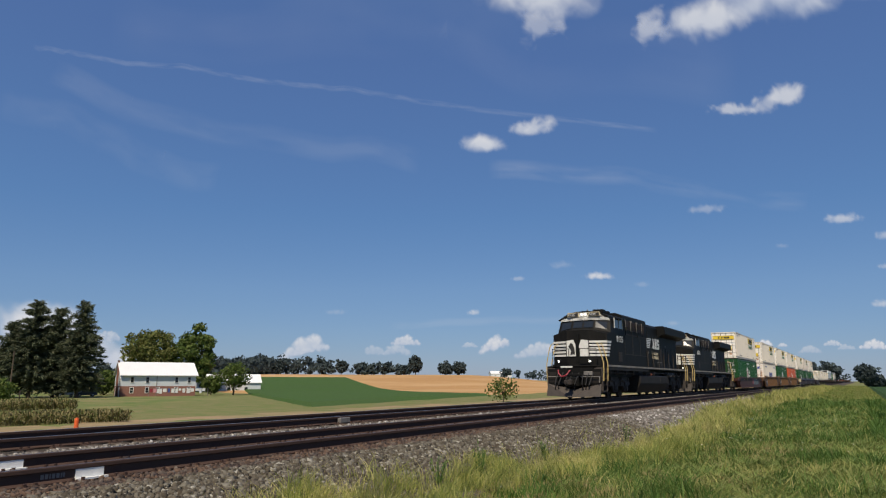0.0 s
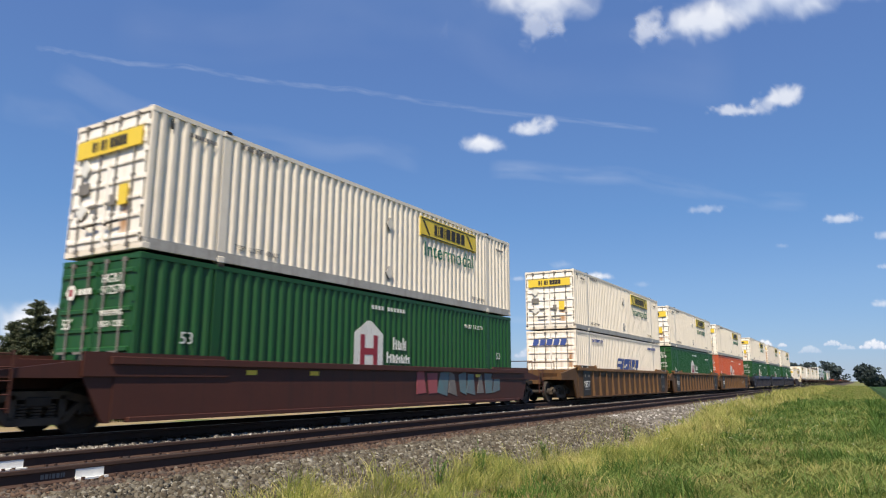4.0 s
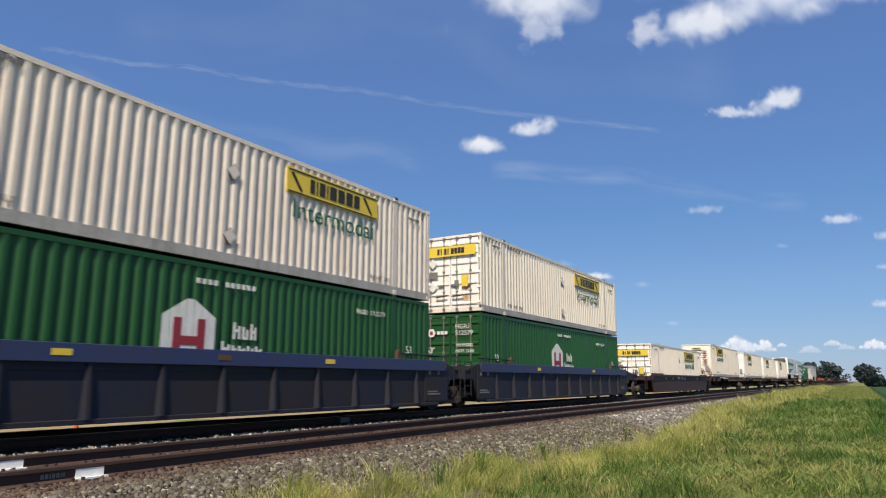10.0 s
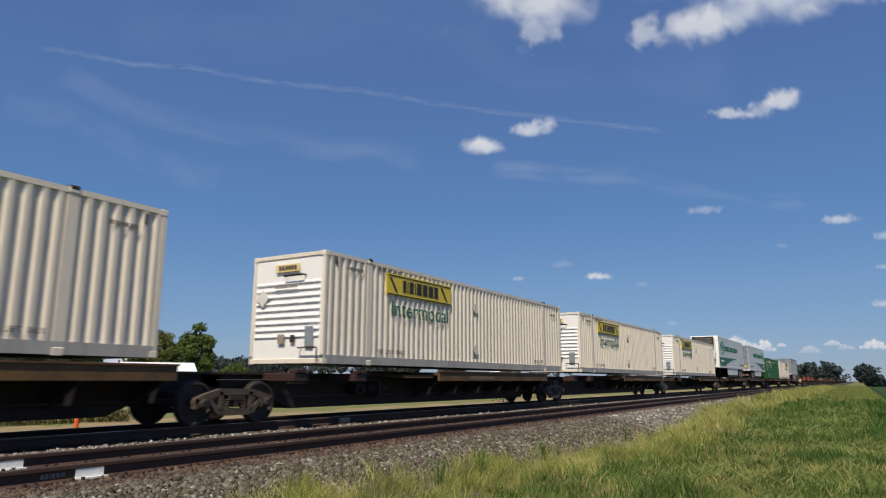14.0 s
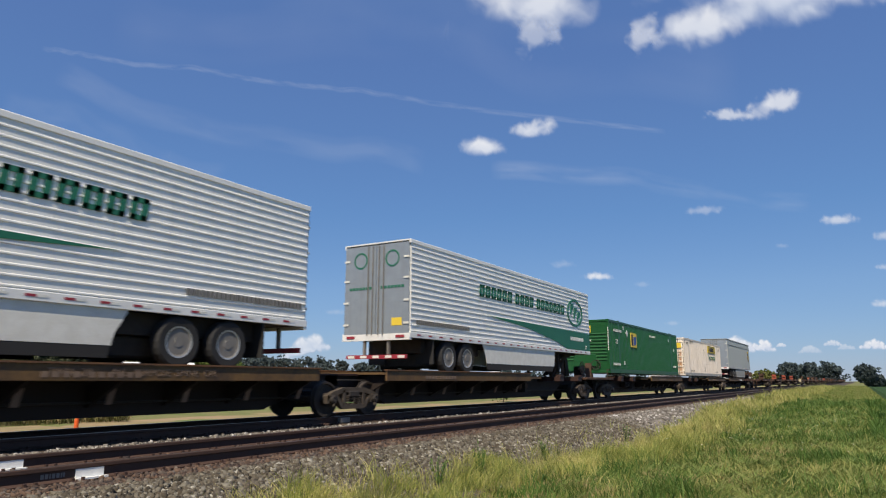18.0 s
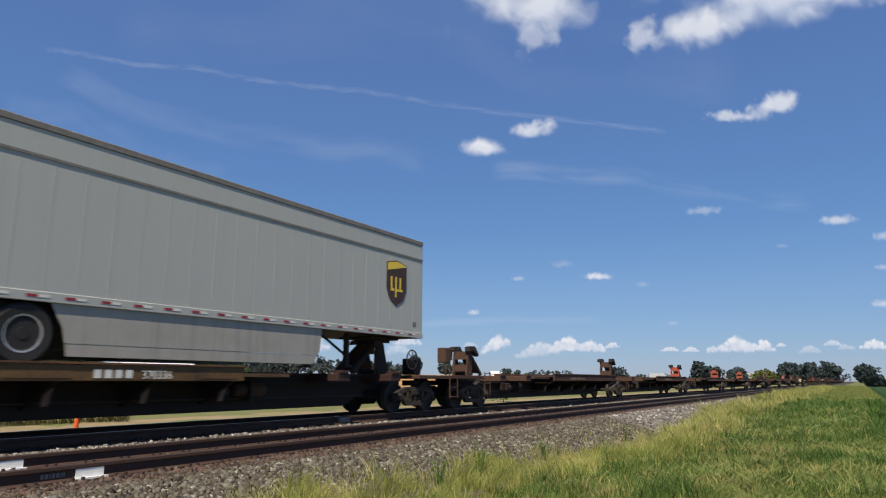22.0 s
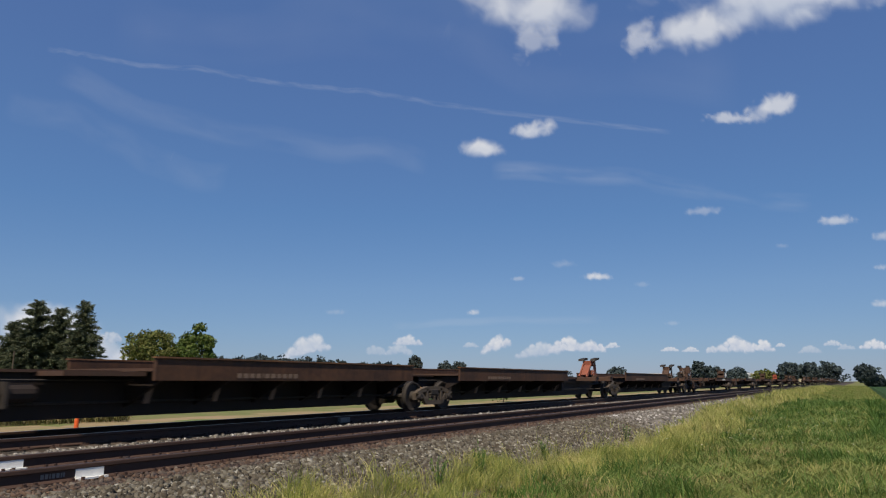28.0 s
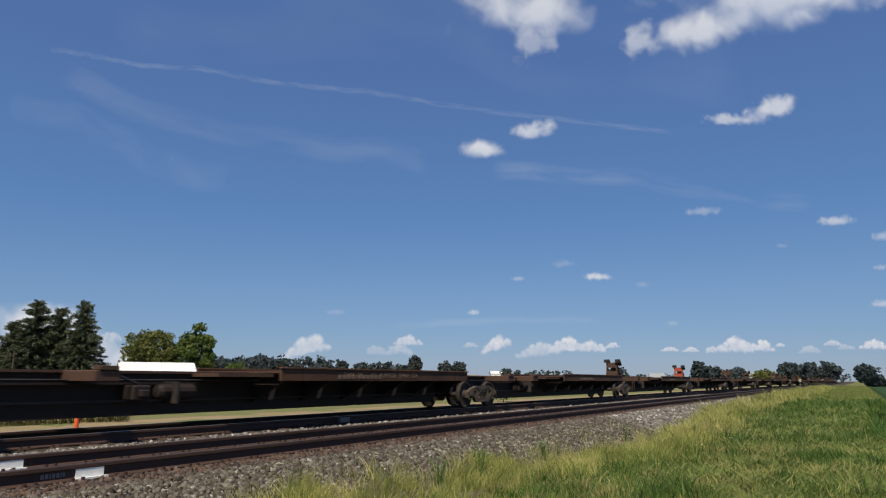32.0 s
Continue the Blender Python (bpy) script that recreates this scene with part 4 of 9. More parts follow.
# ---- train: well cars ----
def well_unit(paint, label, front, rear, top=1.56, low=0.21, dark_ends=True, lead_bogie=True, tail_bogie=False, plain=False, gap=1.62, chord=None, chord_h=0.14):
    """One well of a container car, its origin under the leading end of its box. front and rear: how each end is finished ('joint' or 'coupler')."""
    w = thing("well_car", label, "rail car", "well cars of the train")
    x0, x1 = -0.45, CL + 0.45
    me = bmesh.new()
    box(me, x0, x1, -1.50, -1.44, low + 0.06, top - 0.05)
    part("side_sill", me, paint, w, "tall ribbed steel well side")
    part("side_sill", B(x0, x1, 1.44, 1.50, low + 0.06, top - 0.05), paint, w, "tall ribbed steel well side")
    for s in (-1, 1):
        bm = box(bmesh.new(), x0 - 0.1, x1 + 0.1, s * 1.50 - 0.075, s * 1.50 + 0.06, top - chord_h, top, 0.01)
        part("top_chord", bm, chord or paint, w)
        bm = box(bmesh.new(), x0 + 0.3, x1 - 0.3, s * 1.47 - 0.10, s * 1.47 + 0.06, low, low + 0.09, 0.01)
        part("bottom_chord", bm, paint, w)
    if not plain:
        if chord_h < 0.2:
            words("53", 0.50, INK, w, on_side(CL - 1.95, -1.512, 0.62))
            words("125T", 0.40, WINK, w, on_side(0.24, -1.536, 0.66))
        def wedge():                        # upright rib, deeper and wider at its foot
            bm = bmesh.new()
            lo = [bm.verts.new(p) for p in ((-0.085, -1.50, low + 0.08), (0.085, -1.50, low + 0.08), (0.04, -1.62, low + 0.08), (-0.04, -1.62, low + 0.08))]
            hi = [bm.verts.new(p) for p in ((-0.05, -1.50, top - chord_h), (0.05, -1.50, top - chord_h), (0.03, -1.555, top - chord_h), (-0.03, -1.555, top - chord_h))]
            bm.faces.new(lo), bm.faces.new(hi)
            for q in range(4):
                bm.faces.new((lo[q], lo[(q + 1) % 4], hi[(q + 1) % 4], hi[q]))
            return bm
        rib = shared("rib|" + paint.name, wedge, paint)
        first, step, n = (0.66, 1.445, 11) if chord_h > 0.2 else (0.56, 1.035, 14)
        for i in range(1 if dark_ends else 0, n):
            r = part("rib", rib, paint, w)
            r.location = (first + step * i, 0, 0)
        part("stiffener", B(x0 + 0.4, x1 - 0.4, -1.522, -1.50, top - chord_h - 0.13, top - chord_h - 0.08), paint, w)
        cp = chord or paint
        for q, (a, b) in enumerate(((-0.75, 2.0), (CL - 2.0, CL + 0.75))):
            if chord_h < 0.2:
                part("end_riser", B(a, b, -1.545, -1.40, top + 0.002, top + 0.10, bev=0.015), cp, w, "raised tan end of the top chord")
                part("end_band", B(-0.15 if q == 0 else CL - 0.85, 0.85 if q == 0 else CL + 0.15, -1.566, -1.548, top - 0.135, top + 0.098), INK, w, "dark band painted over the chord")
                part("guide_lug", box(box(bmesh.new(), 1.98 if q == 0 else CL - 2.22, 2.22 if q == 0 else CL - 1.98, -1.55, -1.42, top + 0.005, top + 0.09, 0.03), 2.03 if q == 0 else CL - 2.17, 2.17 if q == 0 else CL - 2.03, -1.53, -1.44, top + 0.09, top + 0.14, 0.02), TANCHORD, w, "worn tan guide lug")
                for xa in ((-0.05, 0.72) if q == 0 else (CL - 0.72, CL + 0.05)):
                    part("tick_mark", B(xa, xa + 0.05, -1.571, -1.567, top - 0.12, top + 0.08), STRIPE, w)
            else:
                bm = rod(bmesh.new(), (a + 0.1, -1.48, top + 0.16), (b + 0.35 if q == 0 else b, -1.48, top + 0.13), 0.022, 6)
                for k in range(5):
                    xa = a + 0.3 + (b - a - 0.4) * k / 4
                    rod(bm, (xa, -1.48, top - 0.01), (xa, -1.48, top + 0.15), 0.018, 6)
                part("guide_rail", bm, GRIME, w, "dark pipe rail over the chord")
                part("guide_lug", prism(bmesh.new(), [(b - 0.1 if q == 0 else a, top), (b + 0.12 if q == 0 else a + 0.22, top), (b + 0.06 if q == 0 else a + 0.12, top + 0.26), (b - 0.02 if q == 0 else a + 0.04, top + 0.24)], -1.52, -1.40, "y"), RUST, w, "rusty guide lug")
                for k, (d, wd, m) in enumerate(((0.30, 0.42, OCHRE), (0.95, 0.04, STRIPE), (1.35, 0.04, STRIPE), (1.55, 0.26, OCHRE), (2.0, 0.04, STRIPE), (2.3, 0.3, OCHRE))):
                    xa = b - d - wd if q == 0 else a + d
                    part("chord_mark", B(xa, xa + wd, -1.571, -1.563, top - 0.25 if m is STRIPE else top - 0.22, top - 0.04 if m is STRIPE else top - 0.10), m, w)
        for s in (0.0, CL - 0.0):
            pa = (s - 1.14 if s else 0.20) if dark_ends else (s - 0.55 if s else -0.75)
            bm = B(pa, pa + (0.94 if dark_ends else 1.30), -1.53, -1.495, low + 0.12, top - 0.10)
            part("end_panel", bm, INK if dark_ends else paint, w, "dark lettering panel")
            sx = pa + 0.13
            bars(w, bar_row(sx, 0.52, 0.05, (0.7,), -1.535) + bar_row(sx, 0.60, 0.04, (0.55,), -1.535) + bar_row(sx + 0.05, 1.12, 0.12, (0.12, 0.1), -1.535, 0.4), GREY)
    if chord_h > 0.2:
        for k, x in enumerate((4.3, 7.7, 11.0)):
            part("reflector", B(x, x + 0.34, -1.582, -1.562, top - 0.21, top - 0.10), OCHRE if k == 1 else YELLOW, w, "yellow reflector mark")
        bars(w, [(8.6, 10.9, top - 0.11, top - 0.08, -1.563), (2.3, 3.4, top - 0.14, top - 0.12, -1.563), (2.3, 3.2, top - 0.19, top - 0.17, -1.563), (12.4, 13.3, top - 0.14, top - 0.10, -1.563)], GREY)
    if plain:
        for x in (2.6, 4.6, 12.9, 15.4):
            part("reflector", B(x, x + 0.30, -1.512, -1.503, top - 0.30, top - 0.20), YELLOW, w, "yellow reflector mark")
        for a, b, q in ((x0 - 0.6, 2.1, 0), (CL - 2.1, x1 + 0.6, 1)):
            part("end_riser", prism(bmesh.new(), [(a, top - 0.35), (b, top - 0.35), (b - (0.12 if q == 0 else 0), top + 0.07), (a + (0.12 if q else 0), top + 0.07)], -1.53, -1.49, "y"), paint, w, "raised end of the well side")
            part("end_riser", prism(bmesh.new(), [(a, top - 0.35), (b, top - 0.35), (b - (0.12 if q == 0 else 0), top + 0.07), (a + (0.12 if q else 0), top + 0.07)], 1.49, 1.53, "y"), paint, w)
    part("well_floor", B(0.2, CL - 0.2, -1.42, 1.42, low, low + 0.12), DARK, w)
    for s in (0, 1):
        e = x0 if s == 0 else x1
        q = -1 if s == 0 else 1
        outer = e + q * (gap - 0.55)
        kind = front if s == 0 else rear
        if kind == "coupler":
            outer = e + q * 2.05
        pts = [(e - q * 0.02, low), (e - q * 0.02, top), (outer, top - 0.28), (outer, 0.98), (e + q * 0.55, 0.98), (e + q * 0.12, low)]
        for yy in (-1.48, 1.40):
            part("end_side", prism(bmesh.new(), pts, yy, yy + 0.08, "y"), paint, w)
        bm = box(bmesh.new(), min(e, outer), max(e, outer), -1.40, 1.40, 0.99, 1.12)
        box(bm, min(e, outer), max(e, outer), -0.45, 0.45, 0.80, 1.30)
        part("end_platform", bm, paint, w)
        part("bulkhead", B(e - 0.04, e + 0.04, -1.40, 1.40, low + 0.1, top - 0.1), paint, w)
        if not dark_ends or plain:
            ladder(w, outer - q * 0.12, -1.50, 0.45, top + 0.05, 5, 0.42, "x", paint)
        elif s == 1:
            ladder(w, outer - 0.78, -1.56, 0.45, top + 0.05, 5, 0.42, "x", chord)
        bm = bmesh.new()
        rod(bm, (outer - q * 0.1, -1.1, 1.1), (outer - q * 0.1, -1.1, 1.75), 0.018, 6)
        rod(bm, (outer - q * 0.1, 0.2, 1.1), (outer - q * 0.1, 0.2, 1.75), 0.018, 6)
        rod(bm, (outer - q * 0.1, -1.1, 1.75), (outer - q * 0.1, 0.2, 1.75), 0.018, 6)
        part("grab_rail", bm, paint, w)
        if kind == "coupler":
            coupler(w, outer, 1 if s == 0 else -1)
    bogie_at = {"joint": gap, "coupler": 1.05}
    if lead_bogie:
        bogie(w, -bogie_at[front] if front == "joint" else x0 - 1.0)
    if tail_bogie:
        bogie(w, x1 + 1.0 if rear == "coupler" else CL + gap)
    return w


# ---- train: spine cars ----
def hitch(parent, x, material, flip=1):
    """A folding trailer hitch: two uprights joined by a slotted face plate, a raking brace and a fifth-wheel plate in two wings."""
    h = part("hitch", B(x - 0.24, x - 0.17, -0.27, 0.27, 1.28, 1.52), material, parent, "raised trailer hitch")
    part("face_plate", B(x - 0.16, x - 0.10, -0.27, 0.27, 1.72, 2.02), material, h)
    part("pivot", rod(bmesh.new(), (x, -0.36, 1.20), (x, 0.36, 1.20), 0.07, 8), DARK, h)
    for s in (-0.32, 0.27):
        part("upright", prism(bmesh.new(), [(x - 0.30 * flip, 1.10), (x + 0.14 * flip, 1.10), (x + 0.08 * flip, 2.06), (x - 0.14 * flip, 2.06)], s, s + 0.05, "y"), material, h)
        y0, y1 = (s - 0.12, s + 0.08) if s < 0 else (s - 0.06, s + 0.17)
        if flip > 0:                        # two worn jaws
            part("fifth_wheel_jaw", prism(bmesh.new(), [(x - 0.26, 2.02), (x + 0.02, 2.02), (x + 0.04, 2.14), (x - 0.10, 2.21), (x - 0.27, 2.17)], y0, y1, "y"), DARK, h)
            part("fifth_wheel_jaw", prism(bmesh.new(), [(x + 0.06, 2.06), (x + 0.40, 1.84), (x + 0.46, 1.90), (x + 0.20, 2.20), (x + 0.07, 2.22)], y0, y1, "y"), DARK, h)
        else:                               # one long tilted plate
            part("fifth_wheel_plate", prism(bmesh.new(), [(x - 0.40, 2.00), (x - 0.36, 2.12), (x + 0.30, 2.20), (x + 0.36, 2.10)], y0 - 0.04, y1 + 0.02, "y"), DARK, h)
    for s in (-0.24, 0.17):
        part("brace", prism(bmesh.new(), [(x + 0.06 * flip, 2.04), (x + 0.18 * flip, 2.00), (x + 1.10 * flip, 1.18), (x + 0.93 * flip, 1.12)], s, s + 0.07, "y"), material, h)
    part("brace_plate", prism(bmesh.new(), [(x + 0.30 * flip, 1.76), (x + 0.36 * flip, 1.78), (x + 0.92 * flip, 1.26), (x + 0.86 * flip, 1.22)], -0.16, 0.16, "y"), material, h)
    return h


def brake_stand(parent, x):
    """A hand-brake wheel on its housing at a car's end."""
    b = part("brake_housing", B(x + 0.20, x + 0.60, -0.95, -0.50, 1.12, 1.62, bev=0.02), BEAM, parent, "rusty brake housing")
    k = 16
    bm = bmesh.new()
    for i in range(k):
        a0, a1 = 2 * math.pi * i / k, 2 * math.pi * (i + 1) / k
        rod(bm, (x + math.cos(a0) * 0.29, -1.02, 1.58 + math.sin(a0) * 0.29), (x + math.cos(a1) * 0.29, -1.02, 1.58 + math.sin(a1) * 0.29), 0.022, 5)
    for i in range(4):
        a0 = math.pi * i / 4
        rod(bm, (x + math.cos(a0) * 0.29, -1.02, 1.58 + math.sin(a0) * 0.29), (x - math.cos(a0) * 0.29, -1.02, 1.58 - math.sin(a0) * 0.29), 0.015, 5)
    rod(bm, (x, -1.04, 1.58), (x + 0.22, -0.75, 1.52), 0.045, 6)
    part("brake_wheel", bm, PALERUST, b, "spoked hand-brake wheel")
    return b


def brake_post(parent, x):
    """A dark red end post with a hand-brake wheel that looks along the car, and bent grab rails beside it."""
    p = part("brake_post", prism(bmesh.new(), [(x - 0.16, 1.08), (x + 0.20, 1.08), (x + 0.14, 1.72), (x + 0.06, 2.06), (x - 0.10, 2.06)], -0.24, 0.10, "y"), RUST, parent, "dark red end post of the hand brake")
    bm = bmesh.new()
    k = 14
    ring = [(x - 0.10, -0.52 + math.cos(2 * math.pi * i / k) * 0.25, 1.80 + math.sin(2 * math.pi * i / k) * 0.25) for i in range(k)]
    for i in range(k):
        rod(bm, ring[i], ring[(i + 1) % k], 0.024, 5)
    for i in range(0, k, 2):
        rod(bm, (x - 0.08, -0.52, 1.80), ring[i], 0.014, 4)
    part("brake_wheel", bm, DARK, p, "spoked hand-brake wheel")
    part("wheel_shaft", rod(bmesh.new(), (x - 0.10, -0.52, 1.80), (x + 0.16, -0.52, 1.80), 0.035, 6), DARK, p)
    part("wheel_bracket", B(x + 0.06, x + 0.16, -0.62, -0.24, 1.60, 1.92), RUST, p)
    for a, w in ((x - 0.45, 0.5), (x + 0.35, 0.35)):
        bm = rod(rod(bmesh.new(), (a, -1.24, 1.10), (a, -1.24, 1.52), 0.02, 6), (a + w, -1.24, 1.10), (a + w, -1.24, 1.52), 0.02, 6)
        part("grab_rail", rod(bm, (a, -1.24, 1.52), (a + w, -1.24, 1.52), 0.02, 6), RUST, p)
    return p


def air_stand(parent, x):
    """A slim equipment box on posts over a car's end platform, with a stirrup step hung below."""
    a = part("equipment_box", B(x - 0.20, x + 0.16, -1.10, -0.78, 1.52, 2.02, bev=0.02), RUST, parent, "rusty equipment box on posts")
    part("box_panel", B(x + 0.17, x + 0.34, -1.06, -0.86, 1.62, 1.98, bev=0.01), DECKRUST, a, "bright rust-orange panel")
    bm = bmesh.new()
    for px in (x - 0.14, x + 0.10, x + 0.42):
        rod(bm, (px, -1.08, 1.10), (px, -1.08, 1.96), 0.02, 6)
    rod(bm, (x + 0.10, -1.08, 1.96), (x + 0.42, -1.08, 1.96), 0.02, 6)
    part("post", bm, RUST, a)
    bm = bmesh.new()
    for px in (x - 0.25, x + 0.25):
        rod(bm, (px, -1.30, 1.02), (px, -1.30, 0.40), 0.02, 6)
    for z in (0.42, 0.72):
        rod(bm, (x - 0.25, -1.30, z), (x + 0.25, -1.30, z), 0.018, 6)
    part("stirrup_step", bm, RUST, a)
    return a


def spine_unit(paint, label, length, tower=None, deck=(8.3, 16.6), deckpaint=None, end_low=0.25, lip=1.22, tail=False, back=False, mark=""):
    """One unit of a spine car from bogie to bogie: a deep centre beam, outriggers, a wide wheel deck and a hitch; back: deck first, hitch last."""
    w = thing("spine_car", label, "rail car", "spine cars of the train")
    L = length
    bm = prism(bmesh.new(), [(-0.4, 0.80), (1.3, 0.72), (2.4, end_low), (L - 2.6, end_low), (L - 1.5, 0.72), (L + 0.1, 0.80), (L + 0.1, 1.10), (-0.4, 1.10)], -0.33, 0.33, "y")
    part("centre_beam", bm, BEAM, w, "deep fish-bellied centre beam")
    for s in (-1, 1):
        part("beam_flange", B(2.2, L - 2.2, s * 0.40 - 0.07, s * 0.40 + 0.07, 0.86, 0.90), BEAM, w)
        part("beam_top", B(-0.3, L, s * 0.36 - 0.06, s * 0.36 + 0.06, 1.08, 1.13), paint, w, "worn upper edge of the beam")
    d0, d1 = (0.9, 10.7) if back else deck
    dp = deckpaint or paint
    part("deck", B(d0, d1, -1.38, 1.38, 1.11, 1.17), dp, w, "wide wheel deck")
    part("low_deck", B(*((d1 + 0.01, d1 + 1.6) if back else (d0 - 1.6, d0 - 0.01)), -1.22, 1.22, 1.02, 1.10), dp, w, "lower step of the wheel deck")
    for s in (-1, 1):
        part("deck_edge", B(d0, d1, s * 1.42 - 0.04, s * 1.42 + 0.04, 0.93, lip, bev=0.01), DECKSIDE if dp is RUST else dp, w, "worn deck edge")
        # brighter rust strip paints the sun on the deck edge's top
        part("deck_rail", B(d0 - 0.02, d1 + 0.02, s * 1.43 - 0.06, s * 1.43 + 0.06, lip - 0.004, lip + 0.03), DECKRUST, w, "rust-orange top of the deck edge, sunlight put into its colour")
    rib = shared("outrigger", lambda: prism(bmesh.new(), [(-1.38, 0.93), (-1.38, 1.10), (-0.33, 1.10), (-0.33, 0.42)], -0.04, 0.04, "x"), BEAM)
    # pale bars added to paint the sunlit lower edges of the outriggers
    lit_bar = shared("outrigger_toe", lambda: prism(bmesh.new(), [(-0.93, 0.50), (-0.97, 0.50), (-1.09, 0.82), (-1.05, 0.82)], -0.06, 0.06, "x"), PALERUST)
    for i in range(6):
        x = d0 + 0.2 + (d1 - d0 - 0.4) * i / 5
        for s in (0, 1):
            r = part("outrigger", rib, BEAM, w)
            r.location = (x, 0, 0)
            r.rotation_euler = (0, 0, math.pi * s)
        r = part("outrigger_toe", lit_bar, PALERUST, w, "pale added bar, an outrigger's sunlit edge put into its colour")
        r.location = (x + 0.1, 0.12, 0)
    ped = shared("pedestal|" + paint.name, lambda: box(box(bmesh.new(), -0.25, 0.25, -1.40, 1.40, 0.92, 1.12, 0.015), -0.18, 0.18, -1.43, -1.18, 1.12, 1.20, 0.01), paint)
    for x in ((L - 1.6, L - 3.9) if back else (1.6, 3.9)):
        r = part("pedestal", ped, paint, w)
        r.location = (x, 0, 0)
    a0 = d1 + 0.5 if back else d0 - 2.6
    tank = part("air_tank", lathe(bmesh.new(), [(0.0, a0), (0.12, a0 + 0.02), (0.16, a0 + 0.1), (0.16, a0 + 0.85), (0.12, a0 + 0.93), (0.0, a0 + 0.95)], (0, -0.55, 0.72), "x", 12), RUST if back else BEAM, w, "rusty air tank")
    part("tank_strap", B(a0 + 0.3, a0 + 0.36, -0.83, -0.33, 0.48, 0.92), DARK, tank)
    part("brake_valve", box(box(bmesh.new(), a0 - 0.62, a0 - 0.22, -0.72, -0.40, 0.55, 0.85, 0.03), a0 - 0.5, a0 - 0.3, -0.82, -0.6, 0.62, 0.76, 0.02), BEAM, w, "brake control valve")
    bm = bmesh.new()
    rod(bm, (-0.2, -0.6, 0.95), (d1, -0.6, 0.93), 0.02, 6)
    rod(bm, (2.0, -0.5, 0.55), (L - 2, -0.5, 0.52), 0.025, 6)
    rod(bm, (a0 - 0.4, -0.6, 0.85), (a0 - 1.1, -0.75, 1.08), 0.025, 6)
    part("brake_pipe", bm, DARK, w)
    if tower is RUST and not back:
        ladder(w, 0.35, -1.40, 0.42, 1.25, 3, 0.4, "x", paint)
    if tower:
        hitch(w, L - 1.05 if back else 1.05, tower, -1 if back else 1)
    if tail:
        brake_stand(w, L - 0.2)
    if mark:
        m0 = d0 + (6.4 if back else 3.3)
        bars(w, bar_row(m0, 0.98, 0.15, (0.13,) * 4, -1.464, 0.07), WINK)
        words(mark, 0.22, WINK, w, on_side(m0 + 0.92, -1.464, 0.97))
        part("reflector", B(m0 - 1.5, m0 - 0.4, -1.468, -1.462, 0.98, 1.10), OCHRE, w, "faded ochre reflector")
        part("reflector", B(m0 + 2.2, m0 + 3.2, -1.468, -1.462, 0.98, 1.10), OCHRE, w, "faded ochre reflector")
    else:
        bars(w, bar_row(d0 + 2.0, 0.99, 0.10, (0.12,) * 4 + (0.02,) + (0.12,) * 6, -1.464, 0.06), PALERUST)
    return w


# ---- train: locomotives ----
LAMP = glow("lit_headlight", (1.0, 0.95, 0.85), 4.0)


